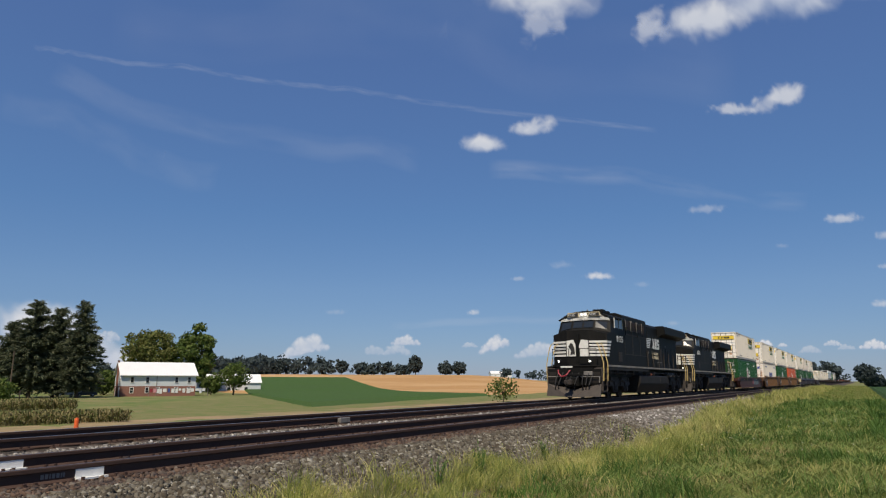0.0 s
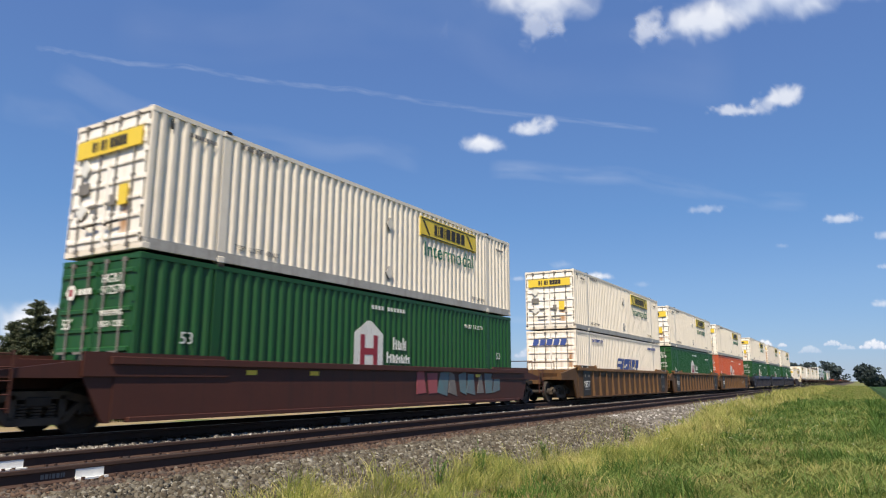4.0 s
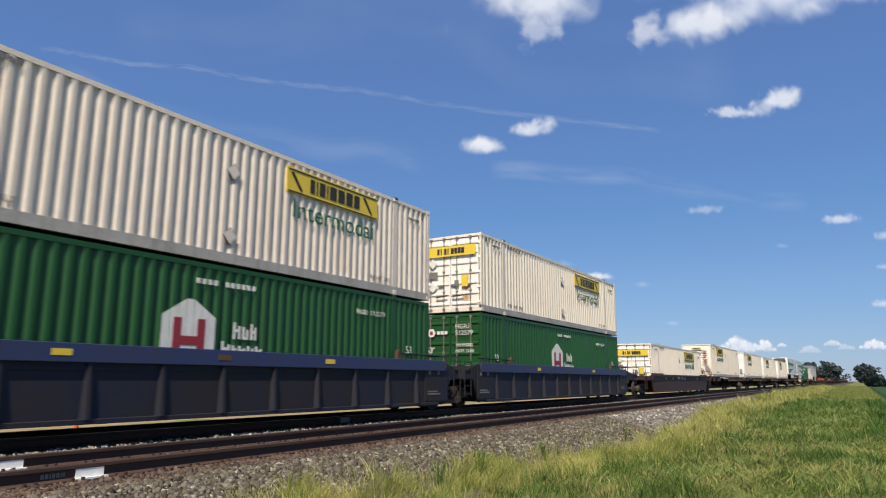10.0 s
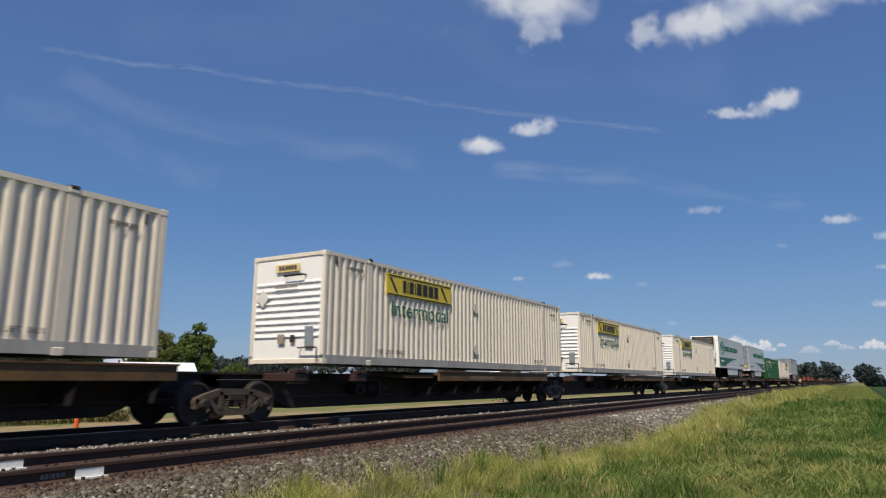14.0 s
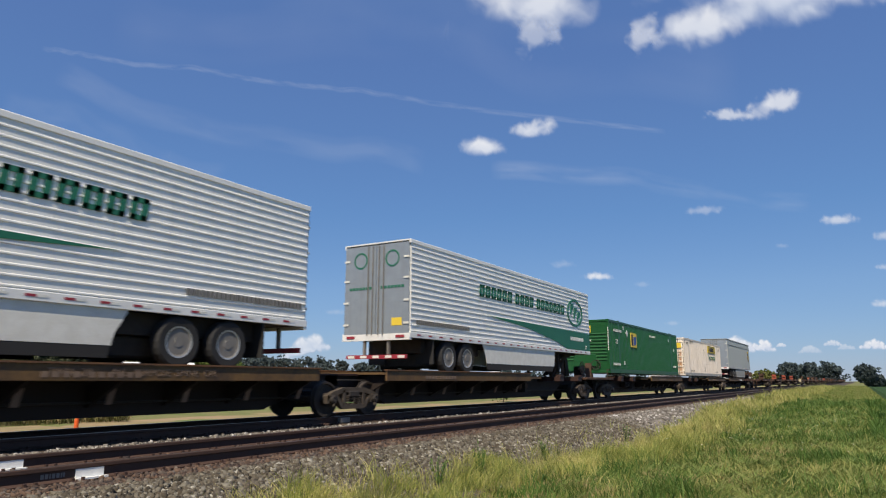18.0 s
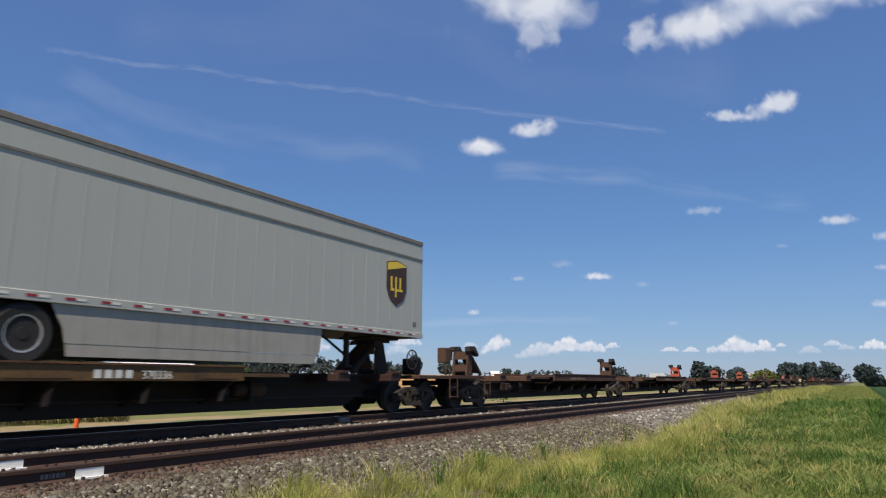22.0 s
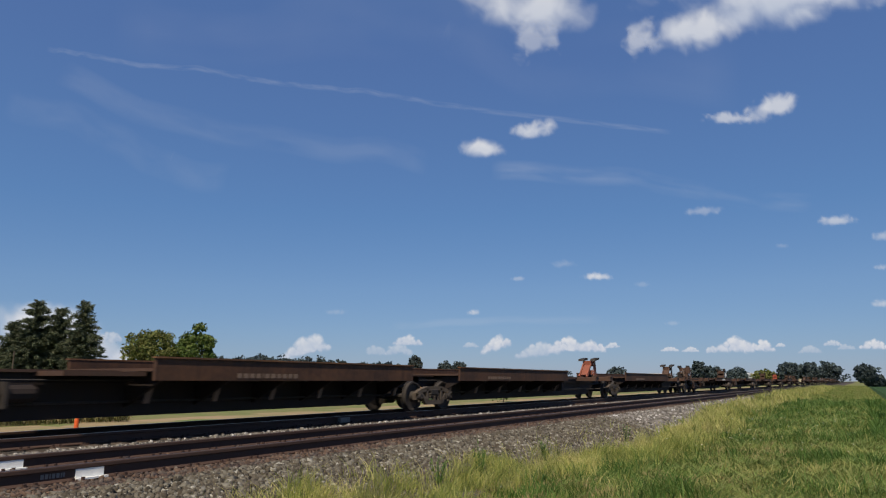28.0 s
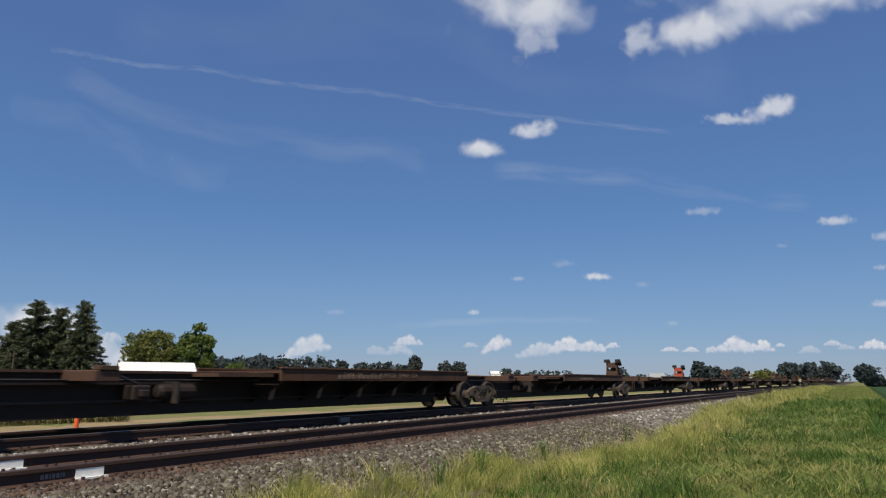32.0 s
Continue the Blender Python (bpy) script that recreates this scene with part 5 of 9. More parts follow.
def loco_truck(parent, xs, roll=True):
    """A three-axle power truck: a deep cast frame with hanging pedestals, journal boxes and three wheelsets."""
    mid = xs[1]
    t = part("truck", B(-2.5, 2.5, -0.6, 0.6, 0.75, 0.98), TRUCK, parent, "dusty dark three-axle power truck")
    t.location = (mid, 0, 0)
    for s in (-1, 1):
        bm = bmesh.new()
        y0, y1 = s * 1.10 - 0.07, s * 1.10 + 0.07
        edge = [(-2.78, 0.72), (-2.70, 1.10), (-2.45, 1.16), (-1.45, 1.16), (-1.25, 1.06), (-0.72, 1.06), (-0.52, 1.16), (0.52, 1.16), (0.72, 1.06), (1.25, 1.06), (1.45, 1.16), (2.45, 1.16), (2.70, 1.10), (2.78, 0.72)]
        for a in (1.97, 0.0, -1.97):        # pedestals hang at the axles, arches between them
            edge += [(a + 0.46, 0.66), (a + 0.34, 0.34), (a - 0.34, 0.34), (a - 0.46, 0.66)]
        prism(bm, edge, y0, y1, "y")
        for a in (-1.97, 0, 1.97):
            box(bm, a - 0.26, a + 0.26, s * 1.19 - 0.035, s * 1.19 + 0.035, 0.42, 0.92, 0.02)
        for a in (-2.35, -1.0, 1.0, 2.35):
            box(bm, a - 0.09, a + 0.09, s * 1.19 - 0.03, s * 1.19 + 0.03, 0.70, 1.14, 0.02)
        part("truck_frame", bm, TRUCK, t)
        for a in (-1.97, 0, 1.97):
            bm = lathe(bmesh.new(), [(0.17, s * 1.10), (0.19, s * 1.22), (0.15, s * 1.27), (0.05, s * 1.27)], (a, 0, 0.56), "y", 14)
            part("journal_box", bm, TRUCK, t)
        for a in (-0.98, 0.98):
            bm = rod(bmesh.new(), (a - 0.2, s * 1.2, 1.05), (a + 0.25, s * 1.2, 0.98), 0.12, 10)
            part("brake_cylinder", bm, TRUCK, t)
    for a in (-1.0, 0.97, 2.5):
        part("traction_motor", B(a - 0.42, a + 0.30, -0.62, 0.62, 0.20, 0.86, bev=0.05), TRUCK, t)
    for s in (-1, 1):
        bm = bmesh.new()
        pts = [(-2.3, 0.98), (-1.6, 0.90), (-1.0, 0.98), (0.0, 0.90), (1.0, 0.98), (1.7, 0.88), (2.4, 0.98)]
        for (xa, za), (xb, zb) in zip(pts, pts[1:]):
            rod(bm, (xa, s * 1.25, za), (xb, s * 1.25, zb), 0.018, 5)
        part("air_line", bm, DUSTY, t)
        for a in (-1.45, 0.52, 1.45):
            part("brake_shoe", B(a - 0.06, a + 0.06, s * 0.86 - 0.07, s * 0.86 + 0.07, 0.28, 0.78, bev=0.02), TRUCK, t)
    for a in (-1.97, 0, 1.97):
        w = part("wheelset", WHEELSET, DARK, t)
        w.location = (a, 0, WHEEL_R + 0.05)
        w.scale = (1.1, 1, 1.1)
        if roll:
            wheelsets.append(w)
    return t


def locomotive(number, label):
    """A wide-nosed six-axle diesel; its origin is under the front coupler, the body runs towards +X."""
    L = thing("locomotive", label, "locomotive", "locomotives of the train")
    P = lambda n, bm, m=BLACK, lab="", par=None: part(n, bm, m, par or L, lab)
    # frame, sills, tank
    P("underframe", B(0.9, 20.9, -1.0, 1.0, 1.15, 1.62))
    P("walkway", B(0.95, 20.95, -1.50, 1.50, 1.62, 1.70))
    for s in (-1, 1):
        P("sill", B(1.75, 9.9, s * 1.515 - 0.02, s * 1.515 + 0.02, 1.50, 1.79), DUSTY)
        P("sill_stripe", B(1.75, 20.9, s * 1.54 - 0.01, s * 1.54 + 0.01, 1.68, 1.775), SILLST, "worn white sill stripe")
    bm = prism(bmesh.new(), [(-1.42, 1.26), (-1.47, 1.20), (-1.47, 0.80), (-1.45, 0.72), (-1.20, 0.27), (-1.10, 0.24), (1.10, 0.24), (1.20, 0.27), (1.45, 0.72), (1.47, 0.80), (1.47, 1.20), (1.42, 1.26)], 8.0, 15.05, "x")
    P("fuel_tank", bm, DUSTY, "dusty black fuel tank")
    for a in (8.12, 12.9, 14.9):
        P("tank_strap", B(a, a + 0.05, -1.482, -1.465, 0.78, 1.22), TRUCK)
    P("filler_cap", lathe(bmesh.new(), [(0.05, -1.54), (0.06, -1.50), (0.06, -1.44)], (10.6, 0, 1.33), "y", 12), HITCHBROWN, "red filler cap over the tank")
    bm = bmesh.new()
    for xa, xb in ((15.3, 16.6), (16.6, 17.8), (17.8, 19.2)):      # sagging hoses under the sill
        pts = [Vector((xa + (xb - xa) * k / 6, -1.44, 1.50 - 0.26 * (1 - (k / 3 - 1) ** 2))) for k in range(7)]
        for p, q in zip(pts, pts[1:]):
            rod(bm, p, q, 0.014, 5)
    P("hanging_hose", bm, GREY)
    for a in (2.3, 3.5, 5.2, 6.6, 9.4, 11.3):
        P("sill_bracket", B(a, a + 0.12, -1.50, -1.30, 1.28, 1.52, bev=0.01), TRUCK)
    for s in (-1,):
        P("air_reservoir", rod(bmesh.new(), (15.0, s * 1.25, 1.38), (17.4, s * 1.25, 1.38), 0.17, 12), DARK)
        P("pipe_run", rod(rod(bmesh.new(), (7.7, s * 1.45, 1.42), (14.7, s * 1.45, 1.42), 0.03, 6), (2.2, s * 1.40, 1.38), (7.0, s * 1.40, 1.36), 0.04, 6), DARK)
    loco_truck(L, (2.1, 4.07, 6.04))
    loco_truck(L, (15.75, 17.72, 19.69))
    # nose and cab: slanted nose with flanks set back, windscreens raked
    bm = bmesh.new()
    prof = [(-1.50, 1.90), (-0.62, 1.52), (0.62, 1.52), (1.50, 1.90)]
    lo = [bm.verts.new((x, y, 1.70)) for y, x in prof]
    hi = [bm.verts.new((x + (0.02 if abs(y) > 1 else 0.10), y, 3.40 if abs(y) > 1 else 3.62)) for y, x in prof]
    ws = [bm.verts.new((x, y, z)) for y, x, z in ((-1.50, 2.62, 3.52), (-0.62, 2.45, 3.70), (0.62, 2.45, 3.70), (1.50, 2.62, 3.52))]
    tp = [bm.verts.new((x, y, z)) for y, x, z in ((-1.42, 2.92, 4.26), (-0.62, 2.76, 4.30), (0.62, 2.76, 4.30), (1.42, 2.92, 4.26))]
    rf = [bm.verts.new((x, y, z)) for y, x, z in ((-1.30, 2.98, 4.42), (-0.62, 2.86, 4.66), (0.62, 2.86, 4.66), (1.30, 2.98, 4.42))]
    rings = [lo, hi, ws, tp, rf]
    for a, b in zip(rings, rings[1:]):
        for i in range(3):
            bm.faces.new((a[i], a[i + 1], b[i + 1], b[i]))
    rear = []
    for ring in rings:
        rear.append([bm.verts.new((5.05, v.co.y, v.co.z)) for v in ring])
    for a, b, ra, rb in zip(rings, rings[1:], rear, rear[1:]):
        bm.faces.new((a[0], b[0], rb[0], ra[0]))
        bm.faces.new((a[3], ra[3], rb[3], b[3]))
    for i in range(3):
        bm.faces.new((rf[i], rf[i + 1], rear[4][i + 1], rear[4][i]))
        bm.faces.new((lo[i], rear[0][i], rear[0][i + 1], lo[i + 1]))
    bm.faces.new([rear[0][0], rear[1][0], rear[2][0], rear[3][0], rear[4][0], rear[4][1], rear[4][2], rear[4][3], rear[3][3], rear[2][3], rear[1][3], rear[0][3], rear[0][2], rear[0][1]])
    cab = P("cab", bm, BLACK, "black wide-nosed safety cab")
    # windscreens lie 12 mm proud of the raked front
    def raked(y0, y1, z0, z1, m, name, off=0.012):
        bm = bmesh.new()
        q = []
        for yy, zz in ((y0, z0), (y1, z0), (y1, z1), (y0, z1)):
            k = max(0.0, abs(yy) - 0.62) / 0.84
            xb, zb = 2.45 + 0.17 * k, 3.70 - 0.18 * k
            xt, zt = 2.76 + 0.16 * k, 4.30 - 0.04 * k
            f = (zz - 3.70) / 0.60
            q.append((xb + (xt - xb) * f - off, yy, zb + (zt - zb) * f))
        a = [bm.verts.new(p) for p in q]
        b = [bm.verts.new((p[0] - 0.02, p[1], p[2] + 0.008)) for p in q]
        bm.faces.new(a[::-1]), bm.faces.new(b)
        for i in range(4):
            bm.faces.new((a[i], a[(i + 1) % 4], b[(i + 1) % 4], b[i]))
        return part(name, bm, m, cab)
    raked(-1.30, -0.70, 3.80, 4.15, GLASS, "windscreen")
    raked(0.70, 1.30, 3.80, 4.15, GLASS, "windscreen")
    raked(-0.56, -0.05, 3.80, 4.15, GLASS, "windscreen")
    raked(0.05, 0.56, 3.80, 4.15, GLASS, "windscreen")
    # white brow over the windscreens with number boards and headlights
    bm = bmesh.new()
    a = [bm.verts.new(p) for p in ((2.88, -1.44, 4.18), (2.70, -0.62, 4.22), (2.70, 0.62, 4.22), (2.88, 1.44, 4.18))]
    b = [bm.verts.new(p) for p in ((2.955, -1.29, 4.425), (2.835, -0.62, 4.665), (2.835, 0.62, 4.665), (2.955, 1.29, 4.425))]
    for i in range(3):
        bm.faces.new((a[i], a[i + 1], b[i + 1], b[i]))
    for v in bm.verts:
        v.co.x -= 0.05
    bmesh.ops.solidify(bm, geom=bm.faces[:], thickness=0.03)
    part("brow", bm, STRIPE, cab, "white brow above the windscreens")
    for s in (-1, 1):
        nb = part("number_board", B(2.64, 2.72, s * 0.60 - 0.33, s * 0.60 + 0.33, 4.42, 4.66, bev=0.015), HANDRAIL, cab, "number board in a cream frame")
        part("board_face", B(2.630, 2.639, s * 0.60 - 0.29, s * 0.60 + 0.29, 4.45, 4.63), INK, nb)
        words(number, 0.19, STRIPE, nb, on_front(2.625, s * 0.60 + 0.27, 4.47))
    for yy in (-0.10, 0.10):
        part("headlight", lathe(bmesh.new(), [(0.055, -0.03), (0.05, 0.0), (0.0, 0.005)], (2.66, yy, 4.55), "x", 14), LAMP, cab, "lit round headlight")
    # roof: low arc with equipment
    P("cab_roof", prism(bmesh.new(), [(-1.34, 4.42), (-1.0, 4.60), (-0.6, 4.71), (0.0, 4.75), (0.6, 4.71), (1.0, 4.60), (1.34, 4.42), (1.34, 4.36), (-1.34, 4.36)], 2.82, 5.1, "x"))
    for x, w, hh in ((3.3, 0.5, 0.12), (4.2, 0.4, 0.09), (5.6, 0.7, 0.10)):
        P("roof_vent", B(x, x + w, -0.9, -0.3, 4.64, 4.74 + hh, bev=0.03), BLACK)
    P("antenna", rod(bmesh.new(), (3.9, 0.2, 4.65), (3.9, 0.2, 4.92), 0.05, 8), GREY)
    # cab side windows with pale frames, door, steps
    for s in (-1, 1):
        for a, b in ((3.30, 3.98), (4.06, 4.72)):
            wd = P("side_window", B(a, b, s * 1.505 - 0.012, s * 1.505 + 0.012, 3.80, 4.32), GLASS)
            for q in (a - 0.04, b):
                part("window_frame", B(q, q + 0.05, s * 1.515 - 0.015, s * 1.515 + 0.015, 3.77, 4.35), STRIPE if q < 3.4 or q > 4.6 else GREY, wd)
        P("awning", prism(bmesh.new(), [(s * 1.50, 4.40), (s * 1.72, 4.30), (s * 1.72, 4.33), (s * 1.50, 4.44)], 3.25, 4.95, "x"))
        P("side_hatch", B(3.9, 4.5, s * 1.51 - 0.012, s * 1.51 + 0.012, 1.99, 2.51), DARK)
    words(number, 0.48, STRIPE, L, on_side(3.62, -1.508, 3.06), wide=1.22)
    # nose stripes: white bars round the front and down each flank with slanted ends
    for i in range(5):
        z0 = 2.22 + i * 0.178
        bm = bmesh.new()
        for s in (-1, 1):
            e = 2.15 + 0.42 * i / 4
            prism(bm, [(1.905, z0), (e, z0), (e + 0.08, z0 + 0.105), (1.905, z0 + 0.105)], s * 1.505 - 0.008, s * 1.505 + 0.008, "y")
        for s in (-1, 1):
            w0, w1 = (0.66, 1.49) if s > 0 else (-1.49, -0.66)
            pts = []
            for yy in (w0, w1):
                k = (abs(yy) - 0.62) / 0.88
                pts.append((1.52 + 0.38 * k + (z0 - 1.7) * 0.03 - 0.03, yy))
            a = [bm.verts.new((pts[0][0], pts[0][1], z0)), bm.verts.new((pts[1][0], pts[1][1], z0)), bm.verts.new((pts[1][0] + 0.003, pts[1][1], z0 + 0.105)), bm.verts.new((pts[0][0] + 0.003, pts[0][1], z0 + 0.105))]
            b = [bm.verts.new(v.co + Vector((0.03, 0, 0))) for v in a]
            bm.faces.new(a), bm.faces.new(b[::-1])
            for q in range(4):
                bm.faces.new((a[q], b[q], b[(q + 1) % 4], a[(q + 1) % 4]))
        P("nose_stripe", bm, STRIPE, "white nose stripe")
    for s in (-1, 1):
        bm = prism(bmesh.new(), [(s * 0.10, 2.22), (s * 0.60, 2.22), (s * 0.60, 3.05), (s * 0.22, 3.10), (s * 0.10, 2.8)], 1.50, 1.56, "x")
        P("nose_panel", bm, STRIPE, "white emblem panel")
        if s > 0:
            bm = prism(bmesh.new(), [(0.14, 2.30), (0.24, 2.34), (0.40, 2.28), (0.34, 2.52), (0.50, 2.74), (0.36, 2.94), (0.24, 2.86), (0.16, 2.62)], 1.485, 1.497, "x")
            P("emblem", bm, INK, "dark shape on the emblem panel")
    P("nose_door", B(1.50, 1.60, -0.09, 0.09, 1.9, 3.4), BLACK)
    P("anticlimber", B(0.95, 1.5, -1.25, 1.25, 1.56, 1.72, bev=0.04), BLACK, "black anticlimber shelf")
    P("anticlimber_plate", B(0.935, 0.945, 0.1, 0.75, 1.58, 1.70), STRIPE, "pale worn edge plate")
    for s in (-1, 1):
        P("ditch_light", lathe(bmesh.new(), [(0.13, 0.12), (0.13, 0.0), (0.10, -0.01), (0.0, -0.01)], (0.98, s * 0.86, 1.95), "x", 14), BLACK)
        P("ditch_lamp", lathe(bmesh.new(), [(0.05, -0.012), (0.045, -0.03), (0.0, -0.035)], (0.98, s * 0.86, 1.95), "x", 14), LAMP, "lit ditch light")
    P("pilot", B(0.92, 1.10, -1.45, 1.45, 0.75, 1.55), BLACK)
    for s in (-1, 1):
        P("step_well", B(0.905, 0.915, s * 1.15 - 0.25, s * 1.15 + 0.25, 0.85, 1.40), DUSTY)
    P("draft_gear", box(box(bmesh.new(), 0.62, 0.92, -0.32, 0.32, 0.66, 1.12, 0.03), 0.70, 0.92, -0.5, 0.5, 1.18, 1.30, 0.02), BLACK, "coupler pocket")
    P("multiple_unit_box", B(0.84, 0.92, -1.0, -0.55, 1.22, 1.42, bev=0.02), GREY)
    bm = bmesh.new()
    for s in (-1, 1):
        a = [bm.verts.new(p) for p in ((0.30, 0, 0.12), (0.66, s * 1.46, 0.16), (0.86, s * 1.46, 0.78), (0.82, 0, 0.50))]
        b = [bm.verts.new(v.co + Vector((0.06, 0, 0))) for v in a]
        bm.faces.new(a), bm.faces.new(b)
        for q in range(4):
            bm.faces.new((a[q], a[(q + 1) % 4], b[(q + 1) % 4], b[q]))
    P("plough", bm, PLOW, "scuffed grey snow plough")
    coupler(L, 0.75, 1)
    coupler(L, 20.9, -1)
    bm = bmesh.new()
    for k in range(8):
        y0 = -1.05 + k * 0.26 + (0.1 if k > 3 else 0)
        pts = [Vector((0.9, y0, 1.35)), Vector((0.60, y0 + 0.05 - 0.03 * (k % 3), 1.02)), Vector((0.50, y0 + 0.12 - 0.07 * (k % 3), 0.74)), Vector((0.66, y0 + 0.2 - 0.12 * (k % 3), 0.46))]
        for p, q in zip(pts, pts[1:]):
            rod(bm, p, q, 0.025, 6)
    P("air_hose", bm, RUBBER, "hanging air hoses")
    bm = bmesh.new()
    pts = [Vector((0.86, 0.2, 1.5)), Vector((0.68, 0.35, 1.22)), Vector((0.66, 0.6, 1.15)), Vector((0.72, 0.8, 1.32)), Vector((0.86, 0.86, 1.5))]
    for p, q in zip(pts, pts[1:]):
        rod(bm, p, q, 0.035, 6)
    P("jumper_cable", bm, RINK, "red jumper cable")
    P("uncoupling_lever", rod(rod(bmesh.new(), (0.80, -1.4, 1.15), (0.80, 1.4, 1.15), 0.02, 6), (0.80, -1.4, 1.15), (0.70, -1.4, 0.85), 0.02, 6), GREY)
    # corner steps and yellow handrails, front and rear
    for x0, x1, hr in ((0.95, 1.70, YELLOWRAIL), (20.25, 20.95, YELLOWRAIL)):
        for s in (-1, 1):
            st = P("step_well", B(x0, x0 + 0.05, s * 1.30 - 0.22, s * 1.30 + 0.22, 0.38, 1.65), PLOW, "dusty stepwell plate")
            part("side_plate", B(x1 - 0.05, x1, s * 1.30 - 0.22, s * 1.30 + 0.22, 0.38, 1.65), PLOW, st)
            for z in (0.40, 0.72, 1.04, 1.36):
                part("step", B(x0, x1, s * 1.32 - 0.2, s * 1.32 + 0.2, z, z + 0.03), PLOW, st)
        for s in (-1, 1):
            for xx in (x0 + 0.05, x1 - 0.02):
                path = [(0.0, 1.54, 0.95), (0.0, 1.57, 1.55), (0.02, 1.56, 1.85), (0.0, 1.46, 2.30), (-0.02, 1.34, 2.72), (0.0, 1.26, 2.86), (0.14, 1.22, 2.90)]
                bm = bmesh.new()
                for p, q in zip(path, path[1:]):
                    rod(bm, (xx + p[0], s * p[1], p[2]), (xx + q[0], s * q[1], q[2]), 0.024, 6)
                P("handrail", bm, hr, "bent pale yellow grab rail")
    bm = bmesh.new()
    for s in (-1, 1):
        pts = [(1.0, s * 0.3, 1.74), (1.0, s * 0.3, 2.6), (1.0, s * 1.2, 2.6), (1.0, s * 1.2, 1.74)]
        for p, q in zip(pts, pts[1:]):
            rod(bm, p, q, 0.018, 6)
    P("front_railing", bm, BLACK)
    # equipment cab, hood, radiator section
    bm = prism(bmesh.new(), [(-1.45, 1.70), (-1.45, 4.58), (-1.34, 4.68), (-0.5, 4.78), (0.5, 4.78), (1.34, 4.68), (1.45, 4.58), (1.45, 1.70)], 5.05, 10.0, "x")
    P("equipment_cab", bm)
    for s in (-1, 1):
        for a in (5.55, 6.75, 7.95):
            g = P("grille", B(a, a + 0.95, s * 1.455 - 0.012, s * 1.455 + 0.012, 3.82, 4.36), DARK, "louvred grille")
            for k in range(6):
                part("slat", B(a + 0.03, a + 0.92, s * 1.475 - 0.012, s * 1.475 + 0.012, 3.85 + k * 0.085, 3.89 + k * 0.085), SLAT, g)
            for q in (a - 0.05, a + 0.95):
                part("grille_post", B(q, q + 0.06, s * 1.48 - 0.02, s * 1.48 + 0.02, 3.80, 4.40), GREY, g)
        P("panel_seam", B(5.2, 9.95, s * 1.452 - 0.01, s * 1.452 + 0.01, 2.42, 2.46), DARK)
        P("panel_seam", B(5.2, 9.95, s * 1.452 - 0.01, s * 1.452 + 0.01, 3.55, 3.60), DARK)
        for a in (5.3, 6.9, 8.5, 9.9):
            P("panel_seam", B(a, a + 0.03, s * 1.452 - 0.008, s * 1.452 + 0.008, 2.46, 3.55), DARK)
        bm = rod(bmesh.new(), (5.3, s * 1.52, 3.95), (9.9, s * 1.52, 3.95), 0.014, 6)
        for a in (5.3, 6.6, 7.8, 9.0, 9.9):
            rod(bm, (a, s * 1.52, 3.5), (a, s * 1.52, 4.3), 0.02, 6)
        P("side_rail", bm)
    bm = prism(bmesh.new(), [(-1.0, 1.70), (-1.0, 4.46), (-0.85, 4.64), (0.85, 4.64), (1.0, 4.46), (1.0, 1.70)], 10.0, 14.7, "x")
    P("hood", bm)
    P("exhaust_stack", B(11.9, 12.9, -0.4, 0.4, 4.60, 4.84, bev=0.05), BLACK)
    P("hood_vent", B(10.3, 11.4, -0.6, 0.6, 4.60, 4.74, bev=0.05), BLACK)
    bm = prism(bmesh.new(), [(14.65, 1.70), (14.65, 4.40), (20.6, 4.40), (20.05, 3.6), (20.0, 1.70)], -1.0, 1.0, "y")
    P("radiator_cab", bm)
    bm = prism(bmesh.new(), [(-1.0, 3.92), (-1.52, 4.12), (-1.52, 4.56), (-1.42, 4.66), (1.42, 4.66), (1.52, 4.56), (1.52, 4.12), (1.0, 3.92)], 14.65, 21.15, "x")
    P("radiator_wing", bm, BLACK, "flared radiator wing")
    for k in range(10):
        P("radiator_screen", B(14.9 + k * 0.6, 15.4 + k * 0.6, -1.3, 1.3, 4.665, 4.68), DARK)
    for s in (-1, 1):
        for i, a in enumerate((10.3, 11.2, 12.1, 13.0, 13.9)):
            P("hood_door", B(a, a + 0.82, s * 1.006 - 0.012, s * 1.006 + 0.012, 1.85, 3.95), BLACK, "")
            P("door_latch", B(a + 0.74, a + 0.80, s * 1.025 - 0.015, s * 1.025 + 0.015, 2.7, 2.85), GREY)
        for a in (15.2, 16.0, 16.8, 17.6, 18.4):
            P("louvre", B(a, a + 0.42, s * 1.006 - 0.012, s * 1.006 + 0.012, 1.95, 3.15), DARK)
        bm = rod(bmesh.new(), (9.95, s * 1.50, 2.75), (20.9, s * 1.50, 2.75), 0.018, 6)
        P("handrail", bm, BLACK, "long black walkway handrail")
        for k in range(9):
            a = 10.0 + k * 1.36
            P("stanchion", B(a - 0.035, a + 0.035, s * 1.50 - 0.02, s * 1.50 + 0.02, 1.70, 2.77), TRUCK)
    bm = bmesh.new()
    for yy in (-1.3, -0.7, 0.7, 1.3):
        rod(bm, (20.9, yy, 1.70), (20.9, yy, 2.75), 0.02, 6)
    rod(bm, (20.9, -1.4, 2.75), (20.9, -0.5, 2.75), 0.02, 6)
    rod(bm, (20.9, 0.5, 2.75), (20.9, 1.4, 2.75), 0.02, 6)
    P("rear_railing", bm)
    P("rear_pilot", B(20.85, 20.98, -1.4, 1.4, 0.7, 1.65), DARK)
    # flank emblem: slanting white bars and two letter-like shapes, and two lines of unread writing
    for i in range(6):
        z = 3.08 + i * 0.112
